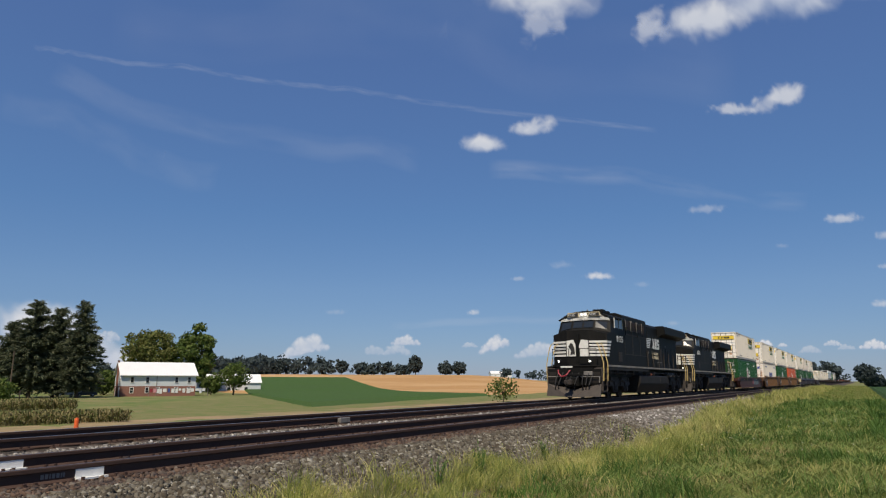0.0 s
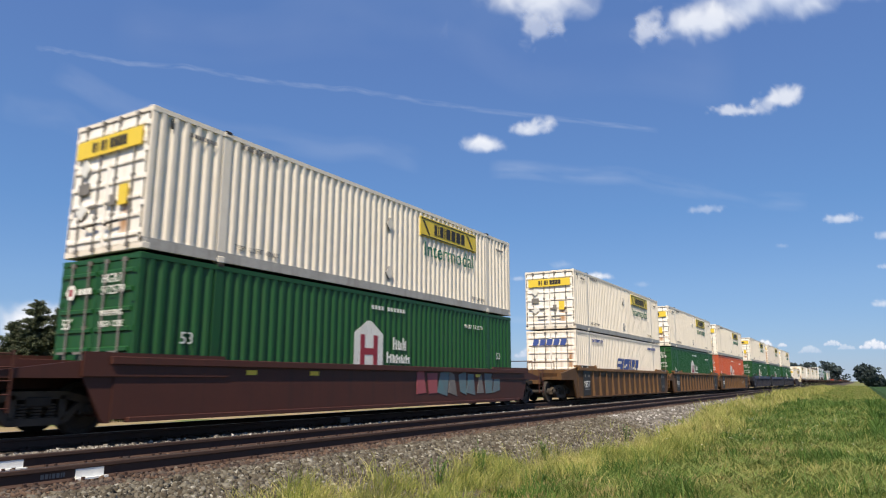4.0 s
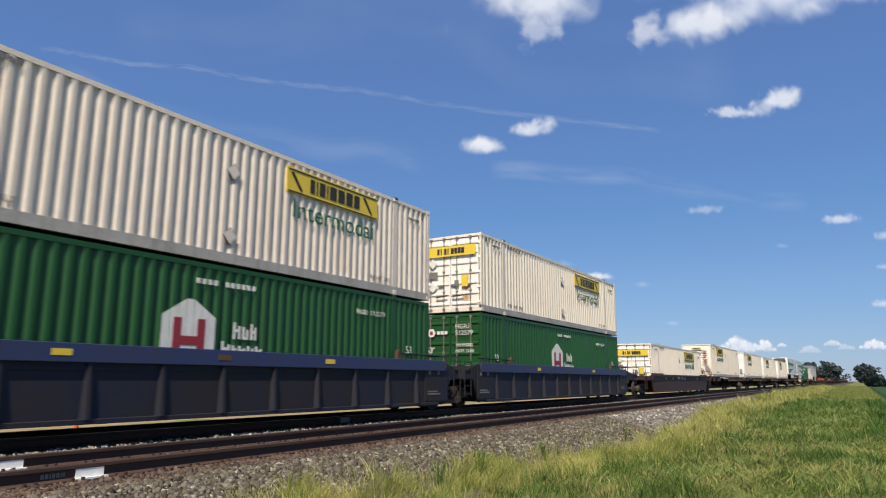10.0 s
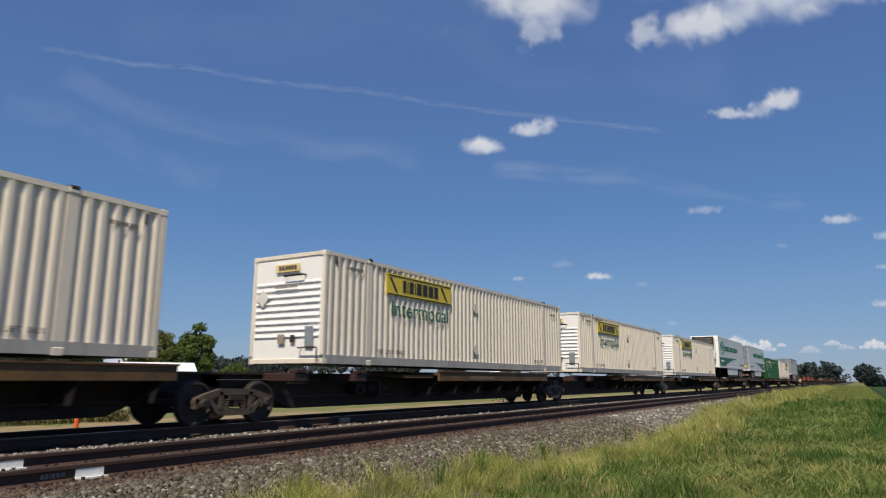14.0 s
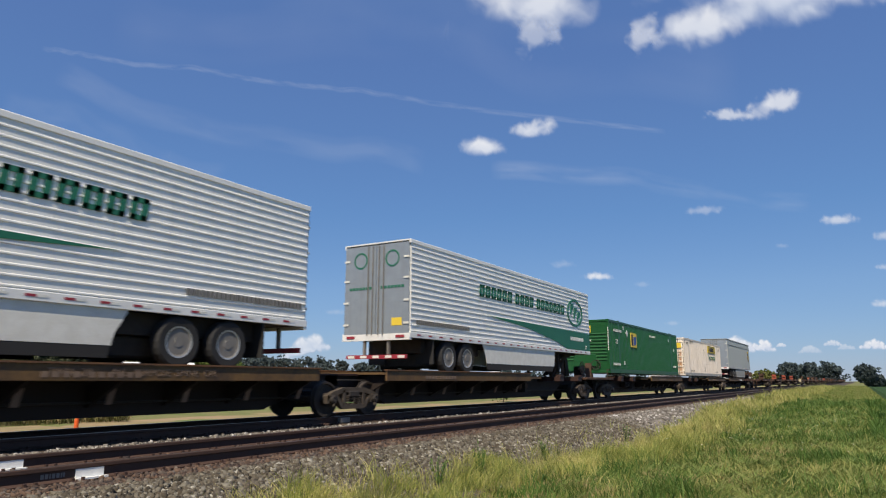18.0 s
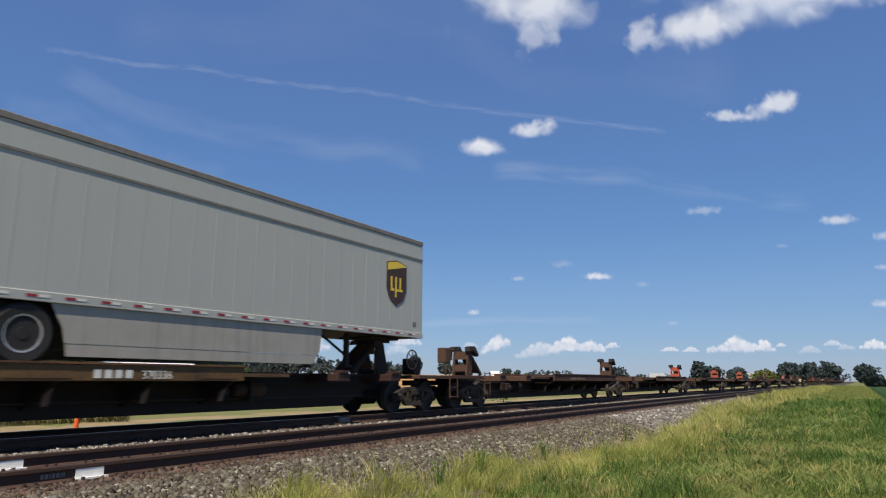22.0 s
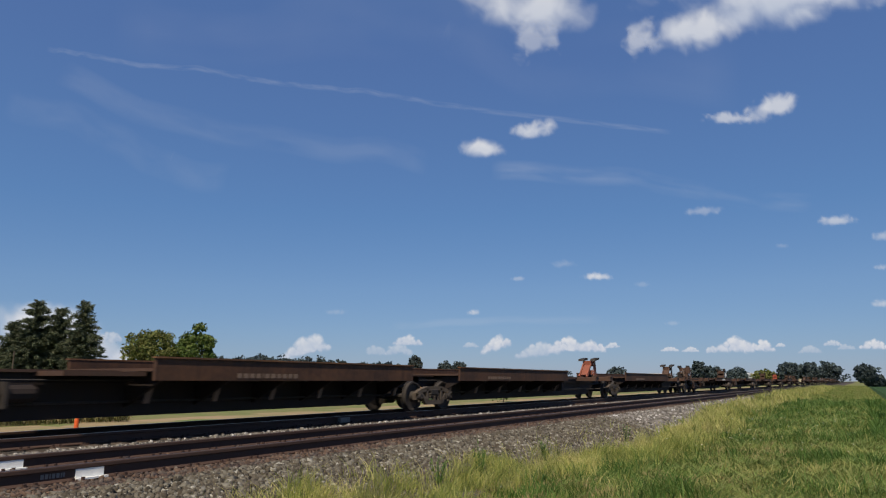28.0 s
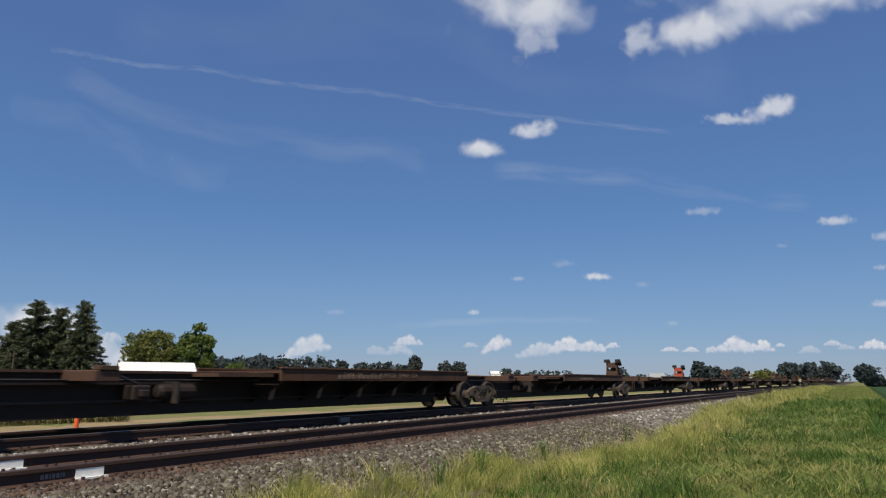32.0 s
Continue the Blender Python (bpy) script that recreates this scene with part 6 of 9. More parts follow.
        P("emblem", prism(bmesh.new(), [(10.88 + 0.03 * i, z), (12.30 + 0.1 * i, z), (12.40 + 0.1 * i, z + 0.07), (10.90 + 0.03 * i, z + 0.07)], -1.026, -1.018, "y"), STRIPE, "white slanting bar")
    P("emblem", prism(bmesh.new(), [(12.85, 3.08), (13.10, 3.14), (13.30, 3.40), (13.20, 3.74), (13.45, 3.72), (13.62, 3.20), (13.55, 3.02), (13.30, 3.10)], -1.026, -1.018, "y"), STRIPE, "white curved shape")
    for x0, x1 in ((13.68, 13.90), (13.98, 14.18)):
        P("emblem", prism(bmesh.new(), [(x0, 3.04), (x1, 3.04), (x1 + 0.12, 3.74), (x0 + 0.12, 3.74)], -1.026, -1.018, "y"), STRIPE, "white slanting block")
    P("emblem", prism(bmesh.new(), [(13.80, 3.66), (13.92, 3.74), (14.22, 3.12), (14.10, 3.04)], -1.027, -1.019, "y"), STRIPE, "white slanting bar")
    P("emblem", prism(bmesh.new(), [(14.30, 3.04), (14.78, 3.04), (14.92, 3.16), (14.90, 3.74), (14.48, 3.74), (14.38, 3.60)], -1.026, -1.018, "y"), STRIPE, "white rounded block")
    P("emblem", prism(bmesh.new(), [(14.30, 3.22), (14.64, 3.22), (14.68, 3.32), (14.32, 3.32)], -1.030, -1.024, "y"), BLACK, "dark slit in the block")
    P("emblem", prism(bmesh.new(), [(14.56, 3.46), (14.95, 3.46), (14.97, 3.56), (14.58, 3.56)], -1.030, -1.024, "y"), BLACK, "dark slit in the block")
    for zz, x0, k in ((2.66, 13.08, 7), (2.38, 12.98, 8)):
        for q in range(k):
            xa = x0 + q * 0.205
            P("lettering", prism(bmesh.new(), [(xa, zz), (xa + 0.15, zz), (xa + 0.20, zz + 0.19), (xa + 0.05, zz + 0.19)], -1.026, -1.018, "y"), HANDRAIL)
    # worn spots and small plates on the flank
    rnd = random.Random(int(number))
    for k in range(16):
        xa, za = rnd.uniform(10.2, 19.5), rnd.choice((2.05, 2.2, 3.85, 4.05, 4.2))
        q = rnd.uniform(0.03, 0.07)
        P("scuff_mark", prism(bmesh.new(), [(xa, za), (xa + q, za - 0.02), (xa + q * 1.5, za + q * 1.8), (xa + q * 0.4, za + q * 2.2)], -1.024, -1.017, "y"), DUSTY)
    for xa, za, w in ((10.35, 3.0, 0.05), (14.3, 2.15, 0.35), (14.9, 2.15, 0.45), (16.5, 3.3, 0.22)):
        P("data_plate", B(xa, xa + w, -1.026, -1.016, za, za + 0.05), GREY)
    P("intake_hatch", B(8.75, 9.45, -1.470, -1.452, 3.72, 4.30), SLAT, "dull brown intake hatch")
    P("side_strut", rod(bmesh.new(), (9.98, -1.40, 4.30), (10.6, -1.02, 3.55), 0.035, 6), BLACK)
    return L


# ---- train: road trailers ----
def road_wheel(parent, x, y, z, r=0.51, rim=None):
    s = -1 if y < 0 else 1
    t = part("tyre", lathe(bmesh.new(), [(0.30, -0.13), (r - 0.05, -0.14), (r, -0.09), (r, 0.09), (r - 0.05, 0.14), (0.30, 0.13)], (x, y, z), "y", 24, True), RUBBER, parent)
    # a given rim colour is dark: it paints the shade inside the wheel's recess
    part("rim", lathe(bmesh.new(), [(0.31, -0.11), (0.29, s * 0.125), (0.24, s * 0.10), (0.20, s * 0.04), (0.12, s * 0.05), (0.10, s * 0.12), (0.0, s * 0.12)], (x, y, z), "y", 18), rim or RIMS, t, "dull dark wheel hub, recess shade in its colour" if rim else "bright metal rim")
    if rim:
        part("rim_lip", lathe(bmesh.new(), [(0.31, s * 0.11), (0.315, s * 0.135), (0.285, s * 0.13), (0.285, s * 0.10)], (x, y, z), "y", 24, True), RIMS, t, "bright rim lip")
    for k in range(8 if s < 0 else 0):
        a = k * math.pi / 4 + 0.2
        part("hand_hole", rod(bmesh.new(), (x + math.cos(a) * 0.175, y + s * 0.02, z + math.sin(a) * 0.175), (x + math.cos(a) * 0.175, y + s * 0.052, z + math.sin(a) * 0.175), 0.028, 6), INK, t)
    return t


def trailer(label, nose_first, ribbed, z0=2.22, z1=5.26, axles=(12.55, 13.8)):
    """A 53-foot road trailer riding on a spine car; its origin is at rail level under its leading end."""
    T = thing("semi_trailer", label, "trailer", "road trailers on the train")
    n = 16.15
    F = (lambda x: x) if nose_first else (lambda x: n - x)

    def BX(x0, x1, *r, **k):
        a, b = sorted((F(x0), F(x1)))
        return B(a, b, *r, **k)
    skin = ALU if ribbed else PALE
    hw = 1.295
    for s in (-1, 1):
        bm = bmesh.new()
        if ribbed:
            prof = [(s * (hw - 0.05), z0 + 0.16), (s * (hw - 0.012), z0 + 0.16)]
            k, z = 0, z0 + 0.18
            while z < z1 - 0.20:
                prof += [(s * (hw - 0.012), z), (s * (hw + 0.006), z + 0.015), (s * (hw + 0.006), z + 0.04), (s * (hw - 0.012), z + 0.055)]
                z += 0.172
            prof += [(s * (hw - 0.012), z1 - 0.12), (s * (hw - 0.05), z1 - 0.12)]
            prism(bm, prof, 0.06, n - 0.06, "x")
        else:
            box(bm, 0.06, n - 0.06, min(s * (hw - 0.05), s * (hw - 0.01)), max(s * (hw - 0.05), s * (hw - 0.01)), z0 + 0.16, z1 - 0.12)
        part("side_wall", bm, skin, T, "ribbed bright metal side" if ribbed else "smooth pale grey side")
        part("bottom_rail", B(0.0, n, min(s * (hw - 0.05), s * (hw + 0.012)), max(s * (hw - 0.05), s * (hw + 0.012)), z0, z0 + 0.17, bev=0.01), ALU if ribbed else PALE, T)
        part("top_rail", B(0.0, n, min(s * (hw - 0.05), s * (hw + 0.010)), max(s * (hw - 0.05), s * (hw + 0.010)), z1 - 0.13, z1, bev=0.015), ALU if ribbed else GREY, T)
        if not ribbed:
            part("belt_line", B(0.02, n - 0.02, min(s * hw, s * (hw + 0.01)), max(s * hw, s * (hw + 0.01)), z1 - 0.62, z1 - 0.57), GREY, T)
            for k in range(27):
                a = 0.5 + k * 0.58
                part("panel_seam", B(a, a + 0.012, min(s * (hw - 0.012), s * (hw - 0.005)), max(s * (hw - 0.012), s * (hw - 0.005)), z0 + 0.18, z1 - 0.64), skin, T)
    for k in range(24):
        a = 0.4 + k * 0.65
        part("reflector", B(a, a + 0.19, -hw - 0.018, -hw - 0.011, z0 + 0.07, z0 + 0.115), RINK, T, "red reflector strip")
        part("reflector", B(a + 0.19, a + 0.38, -hw - 0.018, -hw - 0.011, z0 + 0.07, z0 + 0.115), STRIPE, T, "white reflector strip")
    part("roof", B(0.02, n - 0.02, -hw + 0.04, hw - 0.04, z1 - 0.03, z1 + 0.01), skin, T)
    part("floor", B(0.02, n - 0.02, -hw + 0.04, hw - 0.04, z0 + 0.02, z0 + 0.12), DARK, T)
    part("nose_wall", BX(0.0, 0.06, -hw + 0.02, hw - 0.02, z0, z1, bev=0.01), NOSEWHITE if ribbed else PALE, T)
    # rear doors
    for s in (-1, 1):
        dd = part("rear_door", BX(n - 0.06, n + 0.005, 0.012 if s > 0 else -hw + 0.05, hw - 0.05 if s > 0 else -0.012, z0 + 0.14, z1 - 0.08), SILVER, T, "tall rear door leaf")
        for yy in ((0.12, 0.30) if s > 0 else (-0.12, -0.30)):
            part("lock_rod", rod(bmesh.new(), (F(n + 0.04), yy, z0 + 0.1), (F(n + 0.04), yy, z1 - 0.1), 0.018, 6), GREY, dd)
        for z in (z0 + 0.45, z0 + 1.15, z0 + 1.85, z0 + 2.5):
            part("hinge", BX(n, n + 0.03, s * 1.17 - 0.10, s * 1.17 + 0.10, z - 0.03, z + 0.03), STRIPE, dd)
        part("tail_lamp", BX(n, n + 0.03, s * 0.95 - 0.16, s * 0.95 + 0.16, z0 + 0.01, z0 + 0.09), RINK, T)
    part("rear_frame", BX(n - 0.1, n + 0.01, -hw, hw, z0 - 0.06, z0 + 0.14), ALU, T)
    ug = part("underride_guard", BX(n - 0.10, n - 0.02, -1.15, 1.15, z0 - 0.62, z0 - 0.50), RINK, T, "red and white guard bar")
    for k in range(5):
        part("stripe", BX(n - 0.02, n - 0.012, -1.1 + k * 0.48, -0.86 + k * 0.48, z0 - 0.60, z0 - 0.52), STRIPE, ug)
    for yy in (-0.5, 0.42):
        part("guard_post", BX(n - 0.12, n - 0.04, yy, yy + 0.08, z0 - 0.5, z0), GREY, ug)
    # running gear
    sub = part("bogie_frame", BX(11.2, 15.0, -0.95, 0.95, z0 - 0.42, z0), DARK, T)
    # dark block added to stand for the deep shade behind the wheels
    part("suspension_block", BX(11.3, 14.6, -0.80, 0.80, 1.36, z0 - 0.42, bev=0.05), DARK, sub)
    for x in axles:
        part("axle", rod(bmesh.new(), (F(x), -1.0, 1.70), (F(x), 1.0, 1.70), 0.07, 8), DARK, sub)
        for s in (-1, 1):
            road_wheel(T, F(x), s * 1.13, 1.69, rim=GREY if ribbed else RUBBER)
    part("mud_flap", BX(14.75, 14.79, -1.28, -0.6, 1.45, z0), RUBBER, T)
    part("mud_flap", BX(14.75, 14.79, 0.6, 1.28, 1.45, z0), RUBBER, T)
    # side skirt, landing gear, kingpin plate
    for s in (-1, 1):
        y0, y1 = s * 1.25 - 0.012, s * 1.25 + 0.012
        pts = [(F(4.6), z0), (F(11.4), z0), (F(11.28), 2.0), (F(11.16), 1.8), (F(11.10), 1.56), (F(4.72), 1.56), (F(4.66), 1.7)]
        sk = part("side_skirt", prism(bmesh.new(), pts, y0, y1, "y"), STRIPE if ribbed else SKIRT, T, "aerodynamic side skirt")
        part("skirt_lip", prism(bmesh.new(), [(F(4.74), 1.555), (F(11.09), 1.555), (F(11.06), 1.34), (F(4.9), 1.34)], y0 + 0.004, y1 - 0.004, "y"), RUBBER if ribbed else SKIRT, sk, "black rubber lip")
    for s in (-1, 1):
        lg = part("landing_leg", BX(2.95, 3.07, s * 0.75 - 0.06, s * 0.75 + 0.06, 1.35, z0), DARK, T)
        part("leg_brace", rod(bmesh.new(), (F(3.0), s * 0.75, 1.6), (F(3.9), s * 0.5, z0), 0.035, 6), DARK, lg)
        part("foot", BX(2.86, 3.16, s * 0.75 - 0.12, s * 0.75 + 0.12, 1.30, 1.36), DARK, lg)
    part("kingpin_plate", BX(0.3, 1.7, -0.6, 0.6, z0 - 0.06, z0), DARK, T)
    # hitch that carries the nose
    h = part("hitch_support", B(min(F(0.5), F(1.3)), max(F(0.5), F(1.3)), -0.4, 0.4, z0 - 0.14, z0 - 0.05), DARK, T)
    for s in (-0.3, 0.3):
        part("hitch_leg", prism(bmesh.new(), [(F(0.45), 1.16), (F(0.95), 1.16), (F(1.05), z0 - 0.1), (F(0.75), z0 - 0.1)], s - 0.04, s + 0.04, "y"), DARK, h)
        part("hitch_brace", rod(bmesh.new(), (F(1.0), s, z0 - 0.12), (F(2.2), s, 1.18), 0.07, 6), DARK, h)
    return T


def reefer_dress(T, nose_first, z0=2.22, z1=5.26):
    """Green sweep, ringed emblem and letter bars of a refrigerated trailer, and its cooling unit on the nose."""
    n, y = 16.15, -1.305
    F = (lambda x: x) if nose_first else (lambda x: n - x)
    part("stripe", prism(bmesh.new(), [(F(0.08), 2.40), (F(3.2), 2.40), (F(4.4), 2.66), (F(7.5), 3.06), (F(11.1), 3.30), (F(6.0), 3.27), (F(0.08), 3.23)], y - 0.006, y + 0.01, "y"), GINK, T, "dark green sweeping stripe")
    cx, cz = F(2.0), 4.14
    ring = bmesh.new()
    k = 40
    for r0, r1 in ((0.56, 0.65),):
        vs = [[ring.verts.new((cx + math.cos(2 * math.pi * i / k) * r * 1.56, yy, cz + math.sin(2 * math.pi * i / k) * r)) for i in range(k)] for yy in (y - 0.010, y + 0.012) for r in (r0, r1)]
        for i in range(k):
            j = (i + 1) % k
            ring.faces.new((vs[0][i], vs[0][j], vs[1][j], vs[1][i]))
            ring.faces.new((vs[1][i], vs[1][j], vs[3][j], vs[3][i]))
            ring.faces.new((vs[0][i], vs[2][i], vs[2][j], vs[0][j]))
    part("emblem", ring, GINK, T, "green oval ring")
    for i, dz in ((-1, 0.16), (0, 0.0), (1, -0.16)):
        bx = cx + i * 0.44
        bm = prism(bmesh.new(), [(bx - 0.22, cz + dz - 0.26), (bx - 0.04, cz + dz - 0.26), (bx + 0.02, cz + dz - 0.02), (bx + 0.18, cz + dz + 0.0), (bx + 0.28, cz + dz + 0.26), (bx - 0.08, cz + dz + 0.26)], y - 0.012, y + 0.01, "y")
        part("emblem", bm, GINK, T, "green letter shape")
    row = []
    for u0, u1, k in ((3.3, 6.08, 6), (6.31, 8.16, 4), (8.42, 11.67, 7)):
        s = F(u0) if nose_first else F(15.0 - u0 + 0.0)
        w = (u1 - u0) / k
        row += bar_row(s, 3.94, 0.44, (w - 0.11,) * k, y - 0.002, 0.11)
    for k, (x0, x1, a, b, yy) in enumerate(row):          # slanting green blocks with slits
        sl = 0.10
        def slab(u0, u1, v0, v1):
            return prism(bmesh.new() if bm is None else bm, [(x0 + u0 + sl * v0, a + v0), (x0 + u1 + sl * v0, a + v0), (x0 + u1 + sl * v1, a + v1), (x0 + u0 + sl * v1, a + v1)], yy - 0.006, yy + 0.012, "y")
        w, bm = x1 - x0, None
        for key, q in (("l", (0, 0.12, 0, 0.44)), ("t", (0, w, 0.34, 0.44)), ("m", (0, w * 0.9, 0.17, 0.27)), ("b", (0, w, 0, 0.10)), ("r", (w - 0.12, w, 0, 0.44))):
            if key in "tblr":
                bm = slab(*q)
        part("lettering", bm, GINK, T)
    bars(T, bar_row(F(0.88) if nose_first else F(2.7), 2.82, 0.16, (0.11,) * 12, y - 0.008, 0.035), WINK)
    words("53'", 0.26, WINK, T, on_side(F(0.35) if nose_first else F(0.8), y - 0.008, z0 + 0.24))
    bars(T, bar_row(F(12.6) if nose_first else F(15.8), z0 + 0.42, 0.14, (0.09,) * 28, y - 0.004, 0.03), GREY)
    # cooling unit
    a, b = sorted((F(0.0), F(-0.75)))
    u = part("cooling_unit", B(a, b, -1.05, 1.05, z0 + 0.75, z1 - 0.12, bev=0.10), NOSEWHITE, T, "white cooling unit with black grille")
    a, b = sorted((F(-0.55), F(-0.80)))
    g = part("grille", B(a, b, -1.0, 1.0, z1 - 1.35, z1 - 0.10, bev=0.05), INK, u)
    for k in range(8):
        a, b = sorted((F(-0.80), F(-0.83)))
        part("louvre", B(a, b, -0.85, 0.85, z1 - 1.25 + k * 0.13, z1 - 1.19 + k * 0.13), GREY, u)
    a, b = sorted((F(-0.80), F(-0.83)))
    part("vent", B(a, b, 0.1, 0.25, z0 + 1.0, z0 + 1.14), INK, u)
    part("unit_base", B(*sorted((F(0.0), F(-0.5))), -0.9, 0.9, z0 + 0.2, z0 + 0.70, bev=0.06), NOSEWHITE, T, "white base of the cooling unit")
    part("unit_gap", B(*sorted((F(0.0), F(-0.45))), -0.85, 0.85, z0 + 0.68, z0 + 0.78), INK, T)
    a, b = sorted((F(-0.2), F(-0.5)))
    for zz in (0.95, 1.2):
        part("vent", B(a, b, -1.06, -1.045, z0 + zz, z0 + zz + 0.16), INK, u)
    for s in (-1, 1):
        yy = s * 0.62
        xx = F(n + 0.012)
        part("emblem", lathe(bmesh.new(), [(0.22, -0.004), (0.27, -0.004), (0.27, 0.004), (0.22, 0.004)], (xx, yy, z1 - 0.55), "x", 20, True), GINK, T)
        bm = bmesh.new()
        for i in range(7):
            box(bm, min(xx, xx - 0.004), max(xx, xx + 0.004), yy - 0.45 + i * 0.13, yy - 0.35 + i * 0.13, z0 + 1.55, z0 + 1.63)
        part("lettering", bm, GINK, T)
    if not nose_first:
        part("placard", B(-0.012, 0.0, -1.0, -0.62, z0 + 0.38, z0 + 0.62), YELLOW, T, "orange warning placard")


def parcel_dress(T, z0=2.22, z1=5.26):
    """A brown shield near the nose of a plain grey trailer."""
    y, n = -1.292, 16.15
    x = 14.72
    sh = [(x - 0.50, 4.36), (x - 0.50, 3.60), (x - 0.34, 3.28), (x, 3.10), (x + 0.34, 3.28), (x + 0.50, 3.60), (x + 0.50, 4.36), (x, 4.46)]
    s = part("shield", prism(bmesh.new(), sh, y - 0.012, y, "y"), SHIELD, T, "dark brown shield with golden brow")
    zt = 4.28
    part("shield_brow", prism(bmesh.new(), [(x - 0.46, zt - 0.16), (x + 0.46, zt + 0.02), (x + 0.46, zt + 0.06), (x, zt + 0.14), (x - 0.46, zt + 0.06)], y - 0.018, y - 0.012, "y"), YELLOW, s)
    for i, (w, h0, h1) in enumerate(((0.18, 0.0, 0.42), (0.20, -0.18, 0.42), (0.18, 0.0, 0.42))):
        bx = x - 0.30 + i * 0.22
        part("letter_shape", box(box(bmesh.new(), bx, bx + 0.07, y - 0.018, y - 0.012, zt - 0.75 + h0, zt - 0.75 + h1), bx + 0.07, bx + w - 0.02, y - 0.018, y - 0.012, zt - 0.75 + max(h0, 0), zt - 0.68 + max(h0, 0)), YELLOW, s)
    words("53", 0.18, INK, T, on_side(n - 0.55, y, z0 + 0.35))


# ---- the train, front to back ----
Z_LOW, Z_UP, Z_ONE = 0.46, 3.435, 1.365
c_door = container(WHITE, "white corrugated 53-foot container with yellow plate, doors leading", True, SHIPPER, CLEANDOOR)
c_hub = container(GREEN, "dark green corrugated 53-foot container with white tower emblem", True, HUB)
c_orange = container(ORANGE, "orange corrugated 53-foot container with white tower emblem", True, HUB)
c_swift = container(WHITE, "white corrugated 53-foot container with blue letter blocks", True, SWIFTY, DOORW)
c_cream = container(CREAM, "cream weathered 53-foot container with yellow plate, doors leading", True, SHIPPER, DOORW)
c_nose = container(OFFWHITE, "off-white 53-foot container with yellow plate, ribbed rust-stained nose leading", False, SHIPPER, NOSEW)
c_clean = container(OFFWHITE, "clean white 53-foot container with yellow plate, ribbed nose leading", False, SHIPPER, NOSEWHITE)
c_emp = container(EGREEN, "bright green 53-foot container with yellow letter emblem", False, EMPY)
ride(c_door, 81.80, Z_UP)
ride(c_hub, 81.80, Z_LOW)
ride(c_swift, 105.15, Z_LOW)
again(c_door, 105.15, Z_UP)
again(c_hub, 124.48, Z_LOW)
again(c_door, 124.48, Z_UP)
ride(c_orange, 143.79, Z_LOW)
again(c_door, 143.79, Z_UP)
for u, up in ((167.37, c_door), (186.87, c_cream), (206.55, c_door)):
    again(c_hub, u, Z_LOW)
    (ride if up is c_cream else again)(up, u, Z_UP)
again(c_door, 229.92, Z_LOW)
ride(c_nose, 251.17, Z_ONE)
ride(c_clean, 272.05, Z_ONE)
for u in (290.75, 310.4):
    again(c_clean, u, Z_ONE)
ride(c_emp, 369.25, Z_ONE)
again(c_cream, 387.78, Z_ONE)

ride(locomotive("8125", "black wide-cab diesel locomotive with white nose stripes, lights lit"), 33.30)
ride(locomotive("8018", "second black wide-cab diesel locomotive with white nose stripes"), 55.10)
tr = trailer("ribbed bright-metal refrigerated trailer, cooling unit leading", True, True)
reefer_dress(tr, True)
ride(tr, 329.28)
tr = trailer("ribbed bright-metal refrigerated trailer, grey rear doors leading", False, True)
reefer_dress(tr, False)
ride(tr, 349.94)
tr = trailer("plain pale grey road trailer with brown shield, doors leading", False, False, axles=(11.8, 13.05))
parcel_dress(tr)
ride(tr, 408.5)

w = well_unit(REDBROWN, "red-brown single well car with coloured scrawl along its side", "coupler", "coupler", top=1.36, tail_bogie=True, plain=True)
ride(w, 81.80)
rnd = random.Random(12)
for i in range(9):
    x = 9.2 + i * 0.62
    pts = [(x + rnd.uniform(-0.1, 0.15), 0.45 + rnd.uniform(0, 0.15)), (x + 0.55, 0.45 + rnd.uniform(0, 0.2)), (x + rnd.uniform(0.35, 0.75), 1.28 - rnd.uniform(0, 0.15)), (x + rnd.uniform(-0.05, 0.2), 1.25 - rnd.uniform(0, 0.2))]
    part("scrawl", prism(bmesh.new(), pts, -1.512, -1.503, "y"), PINK if i in (0, 1) else TEAL if i % 3 else GREY, w, "coloured scrawl shape")
w1 = well_unit(TAN, "weathered tan ribbed well car unit with dark end panels", "coupler", "joint", chord=TANCHORD, low=0.14)
w2 = well_unit(TAN, "weathered tan ribbed well car unit with dark end panels", "joint", "joint", chord=TANCHORD, low=0.14)
w3 = well_unit(TAN, "weathered tan ribbed well car unit with dark end panels", "joint", "coupler", tail_bogie=True, chord=TANCHORD, low=0.14)
for a, b in ((12.02, 12.76), (13.46, 14.16)):
    part("number_panel", B(a, b, -1.512, -1.503, 0.66, 1.02), INK, w3, "dark panel with the car's number")
bars(w3, bar_row(12.06, 0.74, 0.20, (0.12,) * 4, -1.516, 0.05), GREY)
words("85270", 0.26, GREY, w3, on_side(13.50, -1.516, 0.73), fit=0.6)
ride(w1, 105.15), ride(w2, 124.48), ride(w3, 143.79)
w1 = well_unit(GRIME, "grimy dark ribbed well car unit with blue top chord", "coupler", "joint", dark_ends=False, chord=BLUE, chord_h=0.32)
w2 = well_unit(GRIME, "grimy dark ribbed well car unit with blue top chord", "joint", "joint", dark_ends=False, chord=BLUE, chord_h=0.32)
w3 = well_unit(GRIME, "grimy dark ribbed well car unit with blue top chord", "joint", "coupler", dark_ends=False, tail_bogie=True, chord=BLUE, chord_h=0.32)
ride(w1, 167.37), ride(w2, 186.87), ride(w3, 206.55)
